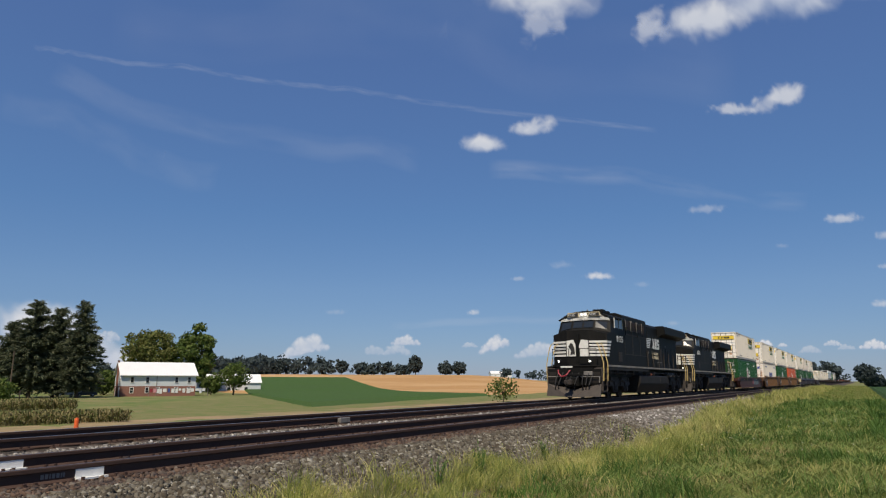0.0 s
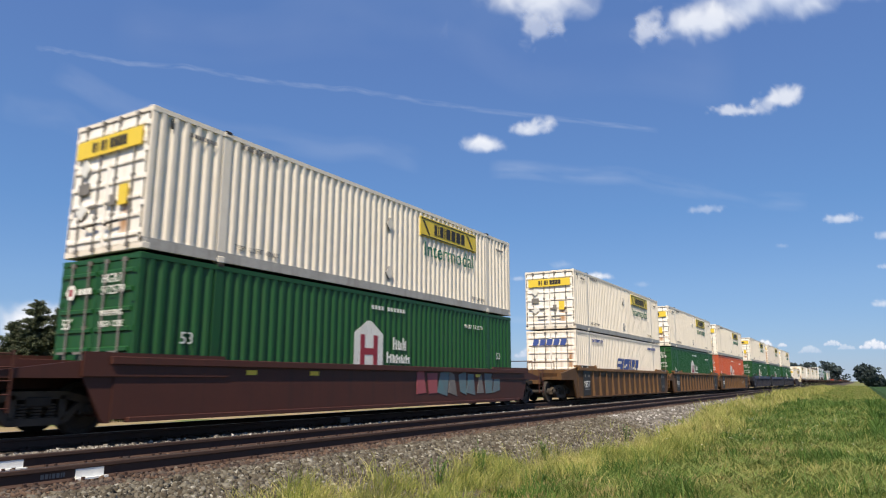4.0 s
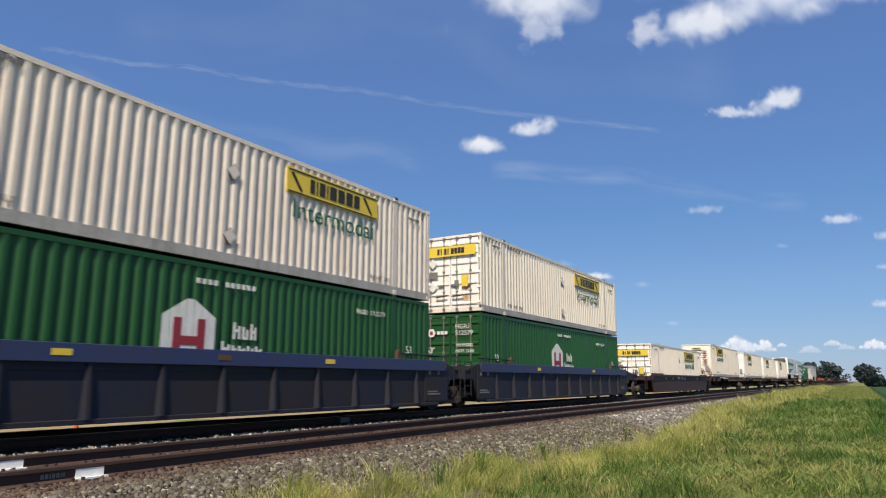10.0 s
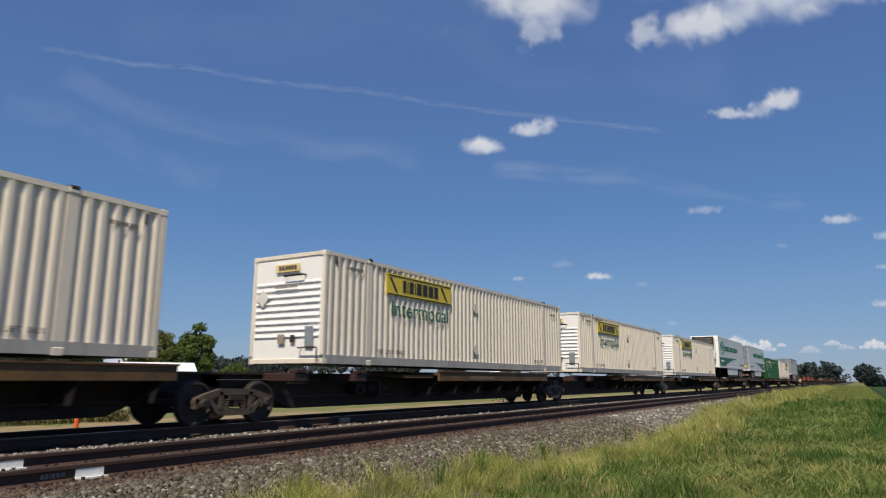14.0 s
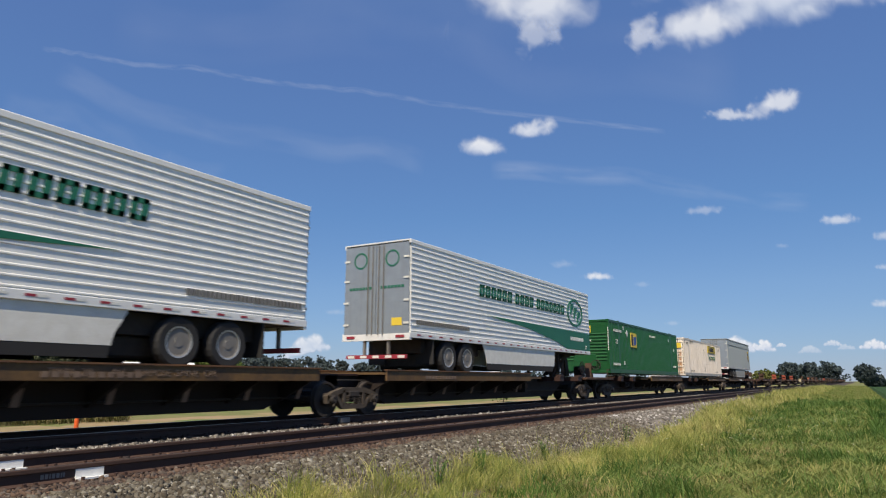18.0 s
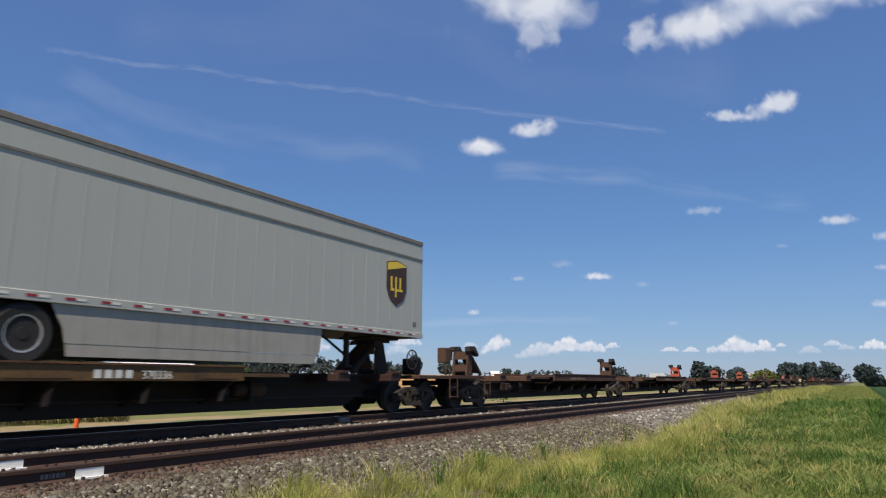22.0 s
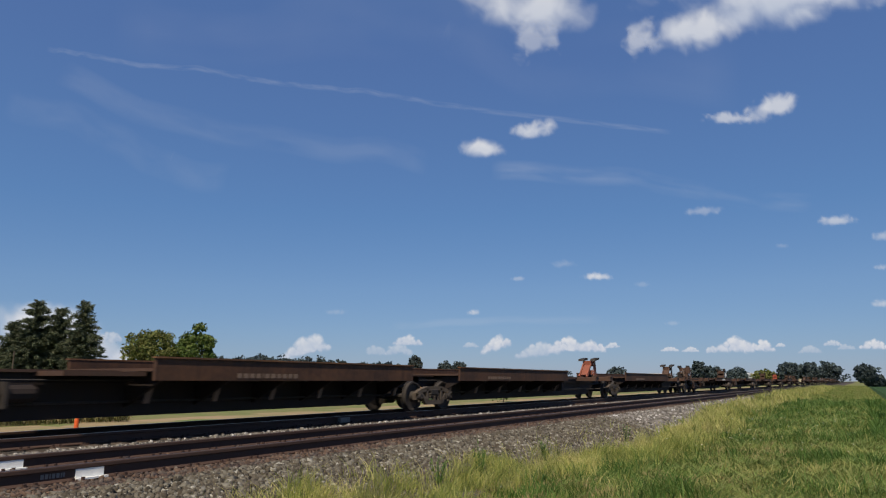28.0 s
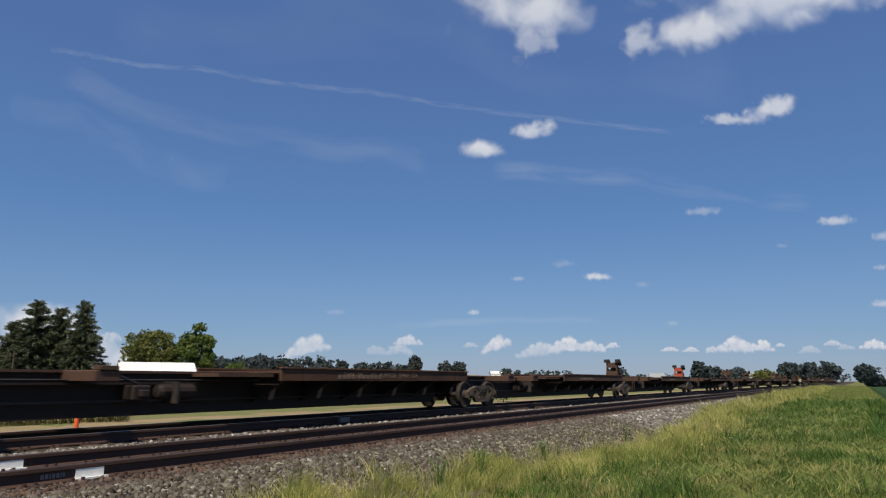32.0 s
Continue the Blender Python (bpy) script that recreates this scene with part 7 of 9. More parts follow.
w = well_unit(BROWN, "plain dark brown single well car with white car number", "coupler", "coupler", top=1.36, tail_bogie=True, plain=True)
bars(w, bar_row(6.2, 1.06, 0.22, (0.20, 0.20, 0.20), -1.506, 0.07), WINK)
words("72142", 0.32, WINK, w, on_side(7.2, -1.506, 1.05))
part("emblem", lathe(bmesh.new(), [(0.13, -1.508), (0.17, -1.508), (0.17, -1.502), (0.13, -1.502)], (8.55, 0, 1.17), "y", 18, True), WINK, w)
ride(w, 229.92)

# spine cars: bogie places, the hitch paint of each unit, and whether a unit's tail has its own bogie
loaded = [250.5, 269.9, 288.3, 308.2, 329.2, 348.0, 366.1]
second = [369.7, 388.0, 407.0, 425.0]
empties = [428.7, 445.8, 463.4, 480.9, 498.0, 514.7]
third = [518.7, 537.1, 555.9, 573.9]
fourth = [577.6, 595.7, 614.4, 632.0, 649.7, 667.4]
spines = []


def spine_string(us, paints, towers, label, lip=1.22, back=(), marks=(), named=()):
    us = [u - 0.3 for u in us]
    for i, (a, b) in enumerate(zip(us, us[1:])):
        L = b - a
        w = spine_unit(paints[i % len(paints)], label, L, towers[i], (L - 10.6, L - 1.9), OCHRE if paints[i % len(paints)] is BROWN else None, lip=lip, tail=b == us[-1], back=i in back, mark=marks[i] if i < len(marks) else "")
        bogie(w, 0.0)
        if b == us[-1]:
            bogie(w, L)
            coupler(w, L + 1.1, -1)
            part("end_platform", B(L - 0.2, L + 1.55, -1.28, 1.28, 1.00, 1.11, bev=0.01), RUST, w, "rusty end platform")
        if i == 0:
            coupler(w, -1.1, 1)
            part("end_platform", B(-2.15, 0.4, -1.28, 1.28, 1.00, 1.11, bev=0.01), RUST, w, "rusty end platform")
            if paints[0] is RUST:
                air_stand(w, -1.85)
            else:
                brake_post(w, -0.10)
        if i in named:
            words("TWIN 28 - ALL PURPOSE SPINE CAR", 0.19, PALERUST, w, on_side(10.3, -1.466, lip - 0.20), fit=3.45)
        ride(w, a)
        spines.append((w, L))


spine_string(loaded, [BROWN], [None, None, None, None, RUST, RUST], "dark brown spine car unit carrying a load", back=(5,), named=(4,))
spine_string(second, [BROWN], [None, None, RUST], "dark brown spine car unit carrying a load", back=(2,), marks=("", "", "370336"))
spine_string(empties, [RUST], [RUST, RUST, HITCHRED, HITCHRED, HITCHRED], "empty rusty spine car unit with raised hitch")
spine_string(third, [RUST], [None, HITCHBROWN, RUST], "empty rusty spine car unit with high side sills", 1.36, back=(1, 2))
spine_string(fourth, [RUST], [RUST, RUST, None, RUST, HITCHRED], "empty rusty spine car unit with raised hitch", marks=("370386",), named=(1,))
u = 671.4
for k in range(4):
    for src, L in (spines[9], spines[10], spines[16], spines[17], spines[10]):
        again(src, u)
        u += L
    u += 4.0


# ---- fields ----
patch("crop_field", (41, 37.0), (97, 49.5), (275, 225), (240, 268), 60, 60, 0.35, CROP, "low dark green crop field", "field", "stuff")
patch("stubble_field", (100, 46.5), (430, 120), (420, 420), (160, 260), 70, 70, 0.05, STUBBLE, "tan harvested stubble field on a low rise", "field")
patch("crop_field", (24, -2.45), (700, -2.45), (700, -120), (24, -120), 90, 120, 0.70, DARKCROP, "dark green crop field beside the bank", "field", "stuff")
patch("farm_lawn", (24, 45), (88, 94), (116, 180), (30, 190), 40, 40, 0.02, LAWN, "mown farmyard lawn with dry patches", "lawn")
sheet("dirt_strip", np.concatenate([np.arange(-40, 90, 2.0), np.arange(90, 420, 10)]), np.array([16.2, 18, 21, 24.5, 28.0, 31.0, 32.6]), lambda X, Y: height(X, Y) + 0.02 + 0.02 * np.sin(X), DIRT, "dry tan dirt service strip beside the tracks", "dirt")
sheet("stained_ballast", np.arange(-20, 120, 0.6), np.array([6.62, 6.9, 7.2, 7.5, 7.75]), lambda X, Y: height(X, Y) + 0.012 + 0.008 * np.sin(X * 3), BROWNGRAVEL, "rust-stained ballast along the tie ends", "ballast")


# ---- loose stone ----
def stones(name, n, area, size, label, material, lift=0.0, seed=1, power=1.0):
    """Many crushed stones in one mesh: squashed, cut boxes thrown over an area."""
    r = np.random.RandomState(seed)
    x0, x1, y0, y1 = area
    x = x0 + (x1 - x0) * r.rand(n) ** power
    y = y0 + (y1 - y0) * r.rand(n)
    z = height(x, y) + lift
    base = np.array([(-1, -1, -.7), (1, -1, -.7), (1, 1, -.7), (-1, 1, -.7), (-.7, -.6, .8), (.6, -.7, .8), (.7, .6, .8), (-.6, .7, .8)]) * 0.5
    v = base[None] * (1 + r.uniform(-0.75, 0.5, (n, 8, 3)))
    s = size * (0.45 + 1.3 * r.rand(n, 1, 1) ** 1.6) * r.uniform(0.7, 1.2, (n, 1, 3))
    v = v * s
    a, b = r.rand(n) * 6.28, r.normal(0, 0.8, n)
    ca, sa, cb, sb = np.cos(a), np.sin(a), np.cos(b), np.sin(b)
    X = v[..., 0] * cb[:, None] + v[..., 2] * sb[:, None]
    Z = -v[..., 0] * sb[:, None] + v[..., 2] * cb[:, None]
    Y = v[..., 1]
    P = np.stack([X * ca[:, None] - Y * sa[:, None] + x[:, None], X * sa[:, None] + Y * ca[:, None] + y[:, None], Z + z[:, None]], -1)
    f = np.array([(0, 3, 2, 1), (4, 5, 6, 7), (0, 1, 5, 4), (1, 2, 6, 5), (2, 3, 7, 6), (3, 0, 4, 7)])
    return raw(name, P.reshape(-1, 3), (f[None] + np.arange(n)[:, None, None] * 8).reshape(-1, 4), material, label, "stones")


def raw(name, verts, faces, material, label, category, kind="stuff", parent=None):
    """A mesh straight from arrays of vertices and equal-sided faces."""
    me = bpy.data.meshes.new(name)
    k = faces.shape[1]
    me.vertices.add(len(verts))
    me.vertices.foreach_set("co", np.asarray(verts, np.float32).ravel())
    me.loops.add(faces.size)
    me.loops.foreach_set("vertex_index", faces.astype(np.int32).ravel())
    me.polygons.add(len(faces))
    me.polygons.foreach_set("loop_start", np.arange(len(faces), dtype=np.int32) * k)
    me.update(calc_edges=True)
    me.validate()
    me.materials.append(material)
    ob = new(name, me)
    if parent:
        ob.parent = parent
        return ob
    return tagged(ob, label, category, "", kind)


def island_mat(name, cols, rough=0.9, trans=0.0, big=None):
    """A surface whose colour changes from piece to piece."""
    m = bpy.data.materials.new(name)
    m.use_nodes = True
    n, l = m.node_tree.nodes, m.node_tree.links
    b = n["Principled BSDF"]
    b.inputs["Roughness"].default_value, b.inputs["Specular IOR Level"].default_value = rough, 0.25
    g = n.new("ShaderNodeNewGeometry")
    r = n.new("ShaderNodeValToRGB")
    e = r.color_ramp.elements
    for i, c in enumerate(cols):
        p = i / (len(cols) - 1)
        if i < 2:
            e[i].position, e[i].color = p, (*c, 1)
        else:
            q = e.new(p)
            q.color = (*c, 1)
    e[1].position = 1 / (len(cols) - 1)
    src = g.outputs["Random Per Island"]
    if big:
        t = n.new("ShaderNodeTexNoise")
        t.inputs["Scale"].default_value, t.inputs["Detail"].default_value = big, 3
        l.new(g.outputs["Position"], t.inputs["Vector"])
        mr = n.new("ShaderNodeMapRange")
        mr.inputs["From Min"].default_value, mr.inputs["From Max"].default_value, mr.inputs["To Min"].default_value, mr.inputs["To Max"].default_value = 0.34, 0.66, -0.36, 0.36
        l.new(t.outputs["Fac"], mr.inputs["Value"])
        ad = n.new("ShaderNodeMath")
        ad.use_clamp = True
        l.new(src, ad.inputs[0])
        l.new(mr.outputs[0], ad.inputs[1])
        src = ad.outputs[0]
    l.new(src, r.inputs["Fac"])
    l.new(r.outputs[0], b.inputs["Base Color"])
    if trans:
        tl = n.new("ShaderNodeBsdfTranslucent")
        mx = n.new("ShaderNodeMixShader")
        mx.inputs["Fac"].default_value = trans
        l.new(r.outputs[0], tl.inputs["Color"])
        l.new(b.outputs[0], mx.inputs[1])
        l.new(tl.outputs[0], mx.inputs[2])
        l.new(mx.outputs[0], n["Material Output"].inputs["Surface"])
    return m


BALLAST = island_mat("crushed_stone", [(0.0278, 0.0247, 0.0189), (0.0662, 0.0560, 0.0421), (0.1075, 0.0940, 0.0714), (0.0528, 0.0418, 0.0284), (0.1363, 0.1206, 0.0937), (0.0797, 0.0665, 0.0482), (0.1872, 0.1748, 0.1410), (0.0941, 0.0836, 0.0645), (0.3552, 0.3401, 0.2872)])
STAINED = island_mat("stained_stone", [(0.0360, 0.0272, 0.0243), (0.1008, 0.0648, 0.0459), (0.1296, 0.0872, 0.0630), (0.0619, 0.0464, 0.0396), (0.1440, 0.1216, 0.1017)])
MIDSTONE = island_mat("pale_crushed_stone", [(0.0598, 0.0534, 0.0478), (0.1509, 0.1380, 0.1205), (0.2217, 0.2042, 0.1822), (0.1012, 0.0892, 0.0754), (0.5023, 0.4858, 0.4554)])
stones("ballast_stones", 52000, (3.5, 22, 4.6, 7.05), 0.050, "grey-brown crushed stones on the bank's shoulder", BALLAST, 0.016, 1, 1.15)
stones("ballast_stones", 14000, (21, 75, 4.9, 7.1), 0.072, "pale grey crushed stones on the bank's shoulder", MIDSTONE, 0.018, 2, 1.3)
stones("ballast_stones", 7000, (3, 34, 6.9, 7.75), 0.045, "rust-stained stones along the rail", STAINED, 0.012, 3, 1.3)
stones("ballast_stones", 16000, (4, 60, 9.75, 11.5), 0.055, "pale crushed stones between the tracks", MIDSTONE, 0.0, 4, 1.3)
stones("ballast_stones", 5000, (3, 40, 7.9, 9.2), 0.06, "rust-stained stones between the rails", STAINED, 0.012, 5, 1.3)


# ---- grass ----
def value_noise(x, y, scale, seed):
    """Smooth random values from 0 to 1 over the ground, in cells of 1 / scale metres."""
    tab = np.random.RandomState(seed).rand(64, 64)
    u, v = np.asarray(x) * scale + 100.0, np.asarray(y) * scale + 100.0
    i, j = np.floor(u).astype(int), np.floor(v).astype(int)
    a, b = u - i, v - j
    a, b = a * a * (3 - 2 * a), b * b * (3 - 2 * b)
    g = lambda p, q: tab[p % 64, q % 64]
    return (g(i, j) * (1 - a) + g(i + 1, j) * a) * (1 - b) + (g(i, j + 1) * (1 - a) + g(i + 1, j + 1) * a) * b


def blades(name, n, place, tall, wide, lean, material, label, seed):
    """Bent grass blades in one mesh, gathered in tufts that differ in height and lean."""
    r = np.random.RandomState(seed)
    x, y, far = place(r, n)
    n = len(x)
    z = height(x, y) - 0.02
    tuft = 0.55 * value_noise(x, y, 2.6, seed) + 0.3 * value_noise(x, y, 6.5, seed + 1) + 0.35 * value_noise(x, y, 0.8, seed + 2)
    h = tall * r.uniform(0.45, 1.2, n) * (0.25 + 1.35 * tuft ** 1.5) * (0.8 + 0.4 * far)
    w = wide * (0.6 + far * 1.1) * r.uniform(0.7, 1.3, n)
    a = r.rand(n) * 6.283
    b = 12.5 * value_noise(x, y, 1.7, seed + 3) + r.normal(0, 0.9, n)
    bend = h * lean * r.uniform(0.2, 1.5, n)
    dx, dy, ux, uy = np.cos(a) * w, np.sin(a) * w, np.cos(b) * bend, np.sin(b) * bend
    cols = []
    for f, k in ((0.0, 1.0), (0.55, 0.8), (1.0, 0.12)):
        q = f * f
        cols += [np.stack([x + ux * q + dx * k, y + uy * q + dy * k, z + h * f * (1 - 0.12 * q)], -1), np.stack([x + ux * q - dx * k, y + uy * q - dy * k, z + h * f * (1 - 0.12 * q)], -1)]
    P = np.stack(cols, 1).reshape(-1, 3)
    F = (np.array([(0, 1, 3, 2), (2, 3, 5, 4)])[None] + np.arange(n)[:, None, None] * 6).reshape(-1, 4)
    return raw(name, P, F, material, label, "grass")


def verge(y0, y1, d0, d1, clump=0.0, edge=None, ragged=0.16, cell=1.1, seed=0, band=0.0):
    """A scatter that thins with distance; clump gathers it into patches; edge(x) bounds it towards the tracks."""
    def place(r, n):
        m = n * 4
        x = d0 * (d1 / d0) ** r.rand(m)
        y = y0 + (y1 - y0) * r.rand(m)
        keepit = np.ones(m, bool)
        if clump:
            v = 0.7 * value_noise(x, y, cell, 70 + seed) + 0.3 * value_noise(x, y, cell * 3.1, 80 + seed)
            keepit &= v > clump + r.normal(0, 0.07, m)
        if edge is not None:
            keepit &= y < edge(x) + r.normal(0, ragged, m) + 0.9 * (value_noise(x, y, 1.4, 90) - 0.5)
            if band:
                keepit &= y > edge(x) - band * r.uniform(0.4, 1.3, m) * (0.6 + 0.8 * value_noise(x, y, 0.5, 95))
            bare = np.hypot((x - 7.6) / 0.75, (y - 4.05) / 0.4)
            keepit &= bare > r.uniform(0.5, 1.2, m)
        ang = np.degrees(np.arctan2(y, x))
        keepit &= (ang > -6.5) & (ang < 56)
        x, y = x[keepit][:n], y[keepit][:n]
        return x, y, np.clip((np.hypot(x, y) - 6) / 40, 0, 1.6)
    return place


def verge_edge(x):
    return np.interp(x, (4, 6.7, 8.2, 9.8, 12.6, 14.6, 15.6, 17, 20.6, 27, 32, 45, 80, 200), (5.80, 5.75, 5.35, 5.60, 5.15, 4.45, 4.20, 4.55, 4.80, 5.05, 5.55, 6.0, 6.5, 6.8))


GRASS = island_mat("green_grass_blades", [(0.0943, 0.1445, 0.0340), (0.1548, 0.2188, 0.0500), (0.2215, 0.2792, 0.0660), (0.3042, 0.3168, 0.0890), (0.4092, 0.3584, 0.1360)], 0.6, 0.4, 0.55)
DRYGRASS = island_mat("yellow_green_grass_blades", [(0.17, 0.225, 0.048), (0.28, 0.315, 0.075), (0.385, 0.395, 0.105), (0.49, 0.46, 0.15), (0.60, 0.52, 0.22)], 0.6, 0.4, 0.7)
STRAW = island_mat("dead_straw", [(0.276, 0.196, 0.094), (0.391, 0.287, 0.143), (0.483, 0.368, 0.198), (0.230, 0.196, 0.077)], 0.8, 0.3)
DARKGRASS = island_mat("dark_weed_leaves", [(0.053, 0.112, 0.021), (0.083, 0.160, 0.029), (0.128, 0.216, 0.042)], 0.6, 0.35)
blades("verge_grass", 125000, verge(-5, 5.3, 5.0, 30, 0.16, lambda x: verge_edge(x) - 0.55), 0.165, 0.0052, 0.8, GRASS, "green summer grass on the bank", 11)
blades("verge_grass", 84000, verge(-2.1, 6.8, 22, 260, 0.0, verge_edge), 0.14, 0.0065, 0.6, GRASS, "green summer grass on the bank", 12)
blades("tall_grass", 30000, verge(2.6, 6.3, 5.0, 34, 0.34, verge_edge, 0.22, 1.2, 1, 1.3), 0.44, 0.0055, 0.6, DRYGRASS, "tall yellow-green grass along the stones", 13)
blades("tall_grass", 24000, verge(3.2, 7.0, 20, 170, 0.20, verge_edge, 0.25, 1.1, 0, 1.6), 0.38, 0.010, 0.5, DRYGRASS, "tall yellow-green grass along the stones", 14)
blades("tall_grass", 4000, verge(-1.5, 4.0, 6.5, 45, 0.55, verge_edge, 0.2, 0.7, 5), 0.30, 0.007, 0.7, DRYGRASS, "yellow-green tufts among the green grass", 18)
blades("weeds", 26000, verge(-1.9, 4.3, 6.0, 60, 0.56, verge_edge, 0.2, 0.8, 2), 0.30, 0.010, 0.5, DARKGRASS, "dark leafy weeds in the grass", 15)
blades("dead_grass", 22000, verge(0.8, 4.8, 5.0, 34, 0.50, verge_edge, 0.2, 0.6, 3), 0.16, 0.006, 1.1, STRAW, "dead straw lying in the short grass", 19)
LEAFY = island_mat("low_leafy_herbs", [(0.1020, 0.1650, 0.0385), (0.1500, 0.2250, 0.0528), (0.2100, 0.2650, 0.0715), (0.2760, 0.2900, 0.0935)], 0.6, 0.35, 0.4)
blades("leafy_herbs", 60000, verge(-1.7, 3.9, 7.0, 60, 0.30, verge_edge, 0.2, 0.45, 7), 0.20, 0.013, 1.3, LEAFY, "low broad-leaved herbs among the grass", 20)
blades("sparse_grass", 900, verge(4.6, 6.2, 5, 22, 0.6, None, 0.1, 2.0, 4), 0.34, 0.005, 0.6, DRYGRASS, "sparse grass sprouting between the stones", 16)
blades("slope_weeds", 5000, verge(-1.7, -0.2, 22, 60, 0.62, None, 0.1, 0.35, 6), 0.42, 0.016, 0.5, DARKGRASS, "rank dark weeds on the bank's crest", 17)


def weed_stalks():
    """Tall leafy weeds standing singly at the stones' edge."""
    for k, (x, y, hh) in enumerate(((9.55, 5.15, 0.62), (8.6, 5.3, 0.42), (12.4, 5.25, 0.40), (17.5, 5.2, 0.45))):
        r = np.random.RandomState(200 + k)
        t = thing("weed", "tall leafy weed at the edge of the stones", "weed", "tall weeds by the stones")
        t.location = (x, y, float(height(x, y)))
        bm = bmesh.new()
        pts, dirs = [], []
        for q in range(6):
            a, l = r.rand() * 6.283, hh * r.uniform(0.7, 1.1)
            tip = Vector((math.cos(a) * l * 0.28, math.sin(a) * l * 0.28, l))
            rod(bm, (0, 0, -0.03), tip, 0.006, 4, 0.003)
            for s in np.arange(0.12, 1.0, 0.055):
                p = tip * float(s)
                pts.append(tuple(p))
                b = r.rand() * 6.283
                dirs.append((math.cos(b), math.sin(b), 0.5))
        part("stem", bm, DARKGRASS, t, "thin green stems")
        pts, d = np.array(pts), np.array(dirs)
        d /= np.linalg.norm(d, axis=1)[:, None]
        side = np.cross(d, np.array([0, 0, 1.0]))
        sz = (0.075 * r.uniform(0.6, 1.3, len(pts)))[:, None]
        P = np.stack([pts, pts + d * sz * 0.5 + side * sz * 0.2, pts + d * sz, pts + d * sz * 0.5 - side * sz * 0.2], 1).reshape(-1, 3)
        raw("leaves", P, np.arange(len(pts) * 4).reshape(-1, 4), DARKGRASS, "", "", "", t)


weed_stalks()


def flecks():
    r = np.random.RandomState(8)
    n = 160
    x, y = r.uniform(15, 40, n), r.uniform(0.2, 3.8, n)
    z = height(x, y) + r.uniform(0.22, 0.42, n)
    k = np.array([(1, 0, 0), (0, 1, 0.3), (-1, 0, 0), (0, -1, -0.2)]) * 0.022
    P = (np.stack([x, y, z], -1)[:, None] + k[None]).reshape(-1, 3)
    return raw("wildflowers", P, (np.arange(n * 4).reshape(-1, 4)), WINK, "small white wildflowers in the grass", "flowers")


flecks()


# ---- trees ----
LEAF = island_mat("broad_leaves", [(0.045, 0.08, 0.014), (0.075, 0.12, 0.022), (0.11, 0.155, 0.035), (0.15, 0.18, 0.05), (0.06, 0.10, 0.018)], 0.7, 0.3)
OLIVE = island_mat("olive_leaves", [(0.065, 0.09, 0.02), (0.11, 0.135, 0.03), (0.155, 0.165, 0.05), (0.19, 0.185, 0.06), (0.08, 0.105, 0.025)], 0.7, 0.3)
NEEDLE = island_mat("dark_needles", [(0.043, 0.059, 0.034), (0.074, 0.093, 0.050), (0.116, 0.131, 0.075), (0.058, 0.074, 0.042), (0.148, 0.145, 0.090)], 0.8, 0.2)
# the haze before far trees is painted in: leaves paler and bluer
HAZELEAF = island_mat("haze_tinted_far_leaves", [(0.0441, 0.0626, 0.0667), (0.0588, 0.0821, 0.0841), (0.0777, 0.1015, 0.1015)], 0.9, 0.25)
BARK = mat("grey_brown_bark", (0.10, 0.075, 0.055), 0.95, col2=(0.05, 0.04, 0.03), scale=6, bump=0.6, bscale=20)


def leaf_cloud(centres, radii, per, size, r):
    """Leaf cards scattered in the shells of many clumps."""
    c = np.repeat(np.asarray(centres), per, 0)
    rad = np.repeat(np.asarray(radii), per, 0)
    n = len(c)
    d = r.normal(size=(n, 3))
    d /= np.linalg.norm(d, axis=1)[:, None]
    p = c + d * (rad * r.uniform(0.45, 1.05, n) ** 0.6)[:, None] * np.array([1, 1, 0.8])
    a = r.normal(size=(n, 3))
    a /= np.linalg.norm(a, axis=1)[:, None]
    b = np.cross(a, d + r.normal(scale=0.5, size=(n, 3)))
    b /= np.linalg.norm(b, axis=1)[:, None] + 1e-9
    s = (size * r.uniform(0.6, 1.4, n))[:, None]
    P = np.stack([p + a * s, p + b * s * 0.55, p - a * s, p - b * s * 0.55], 1).reshape(-1, 3)
    return P, np.arange(n * 4).reshape(-1, 4)


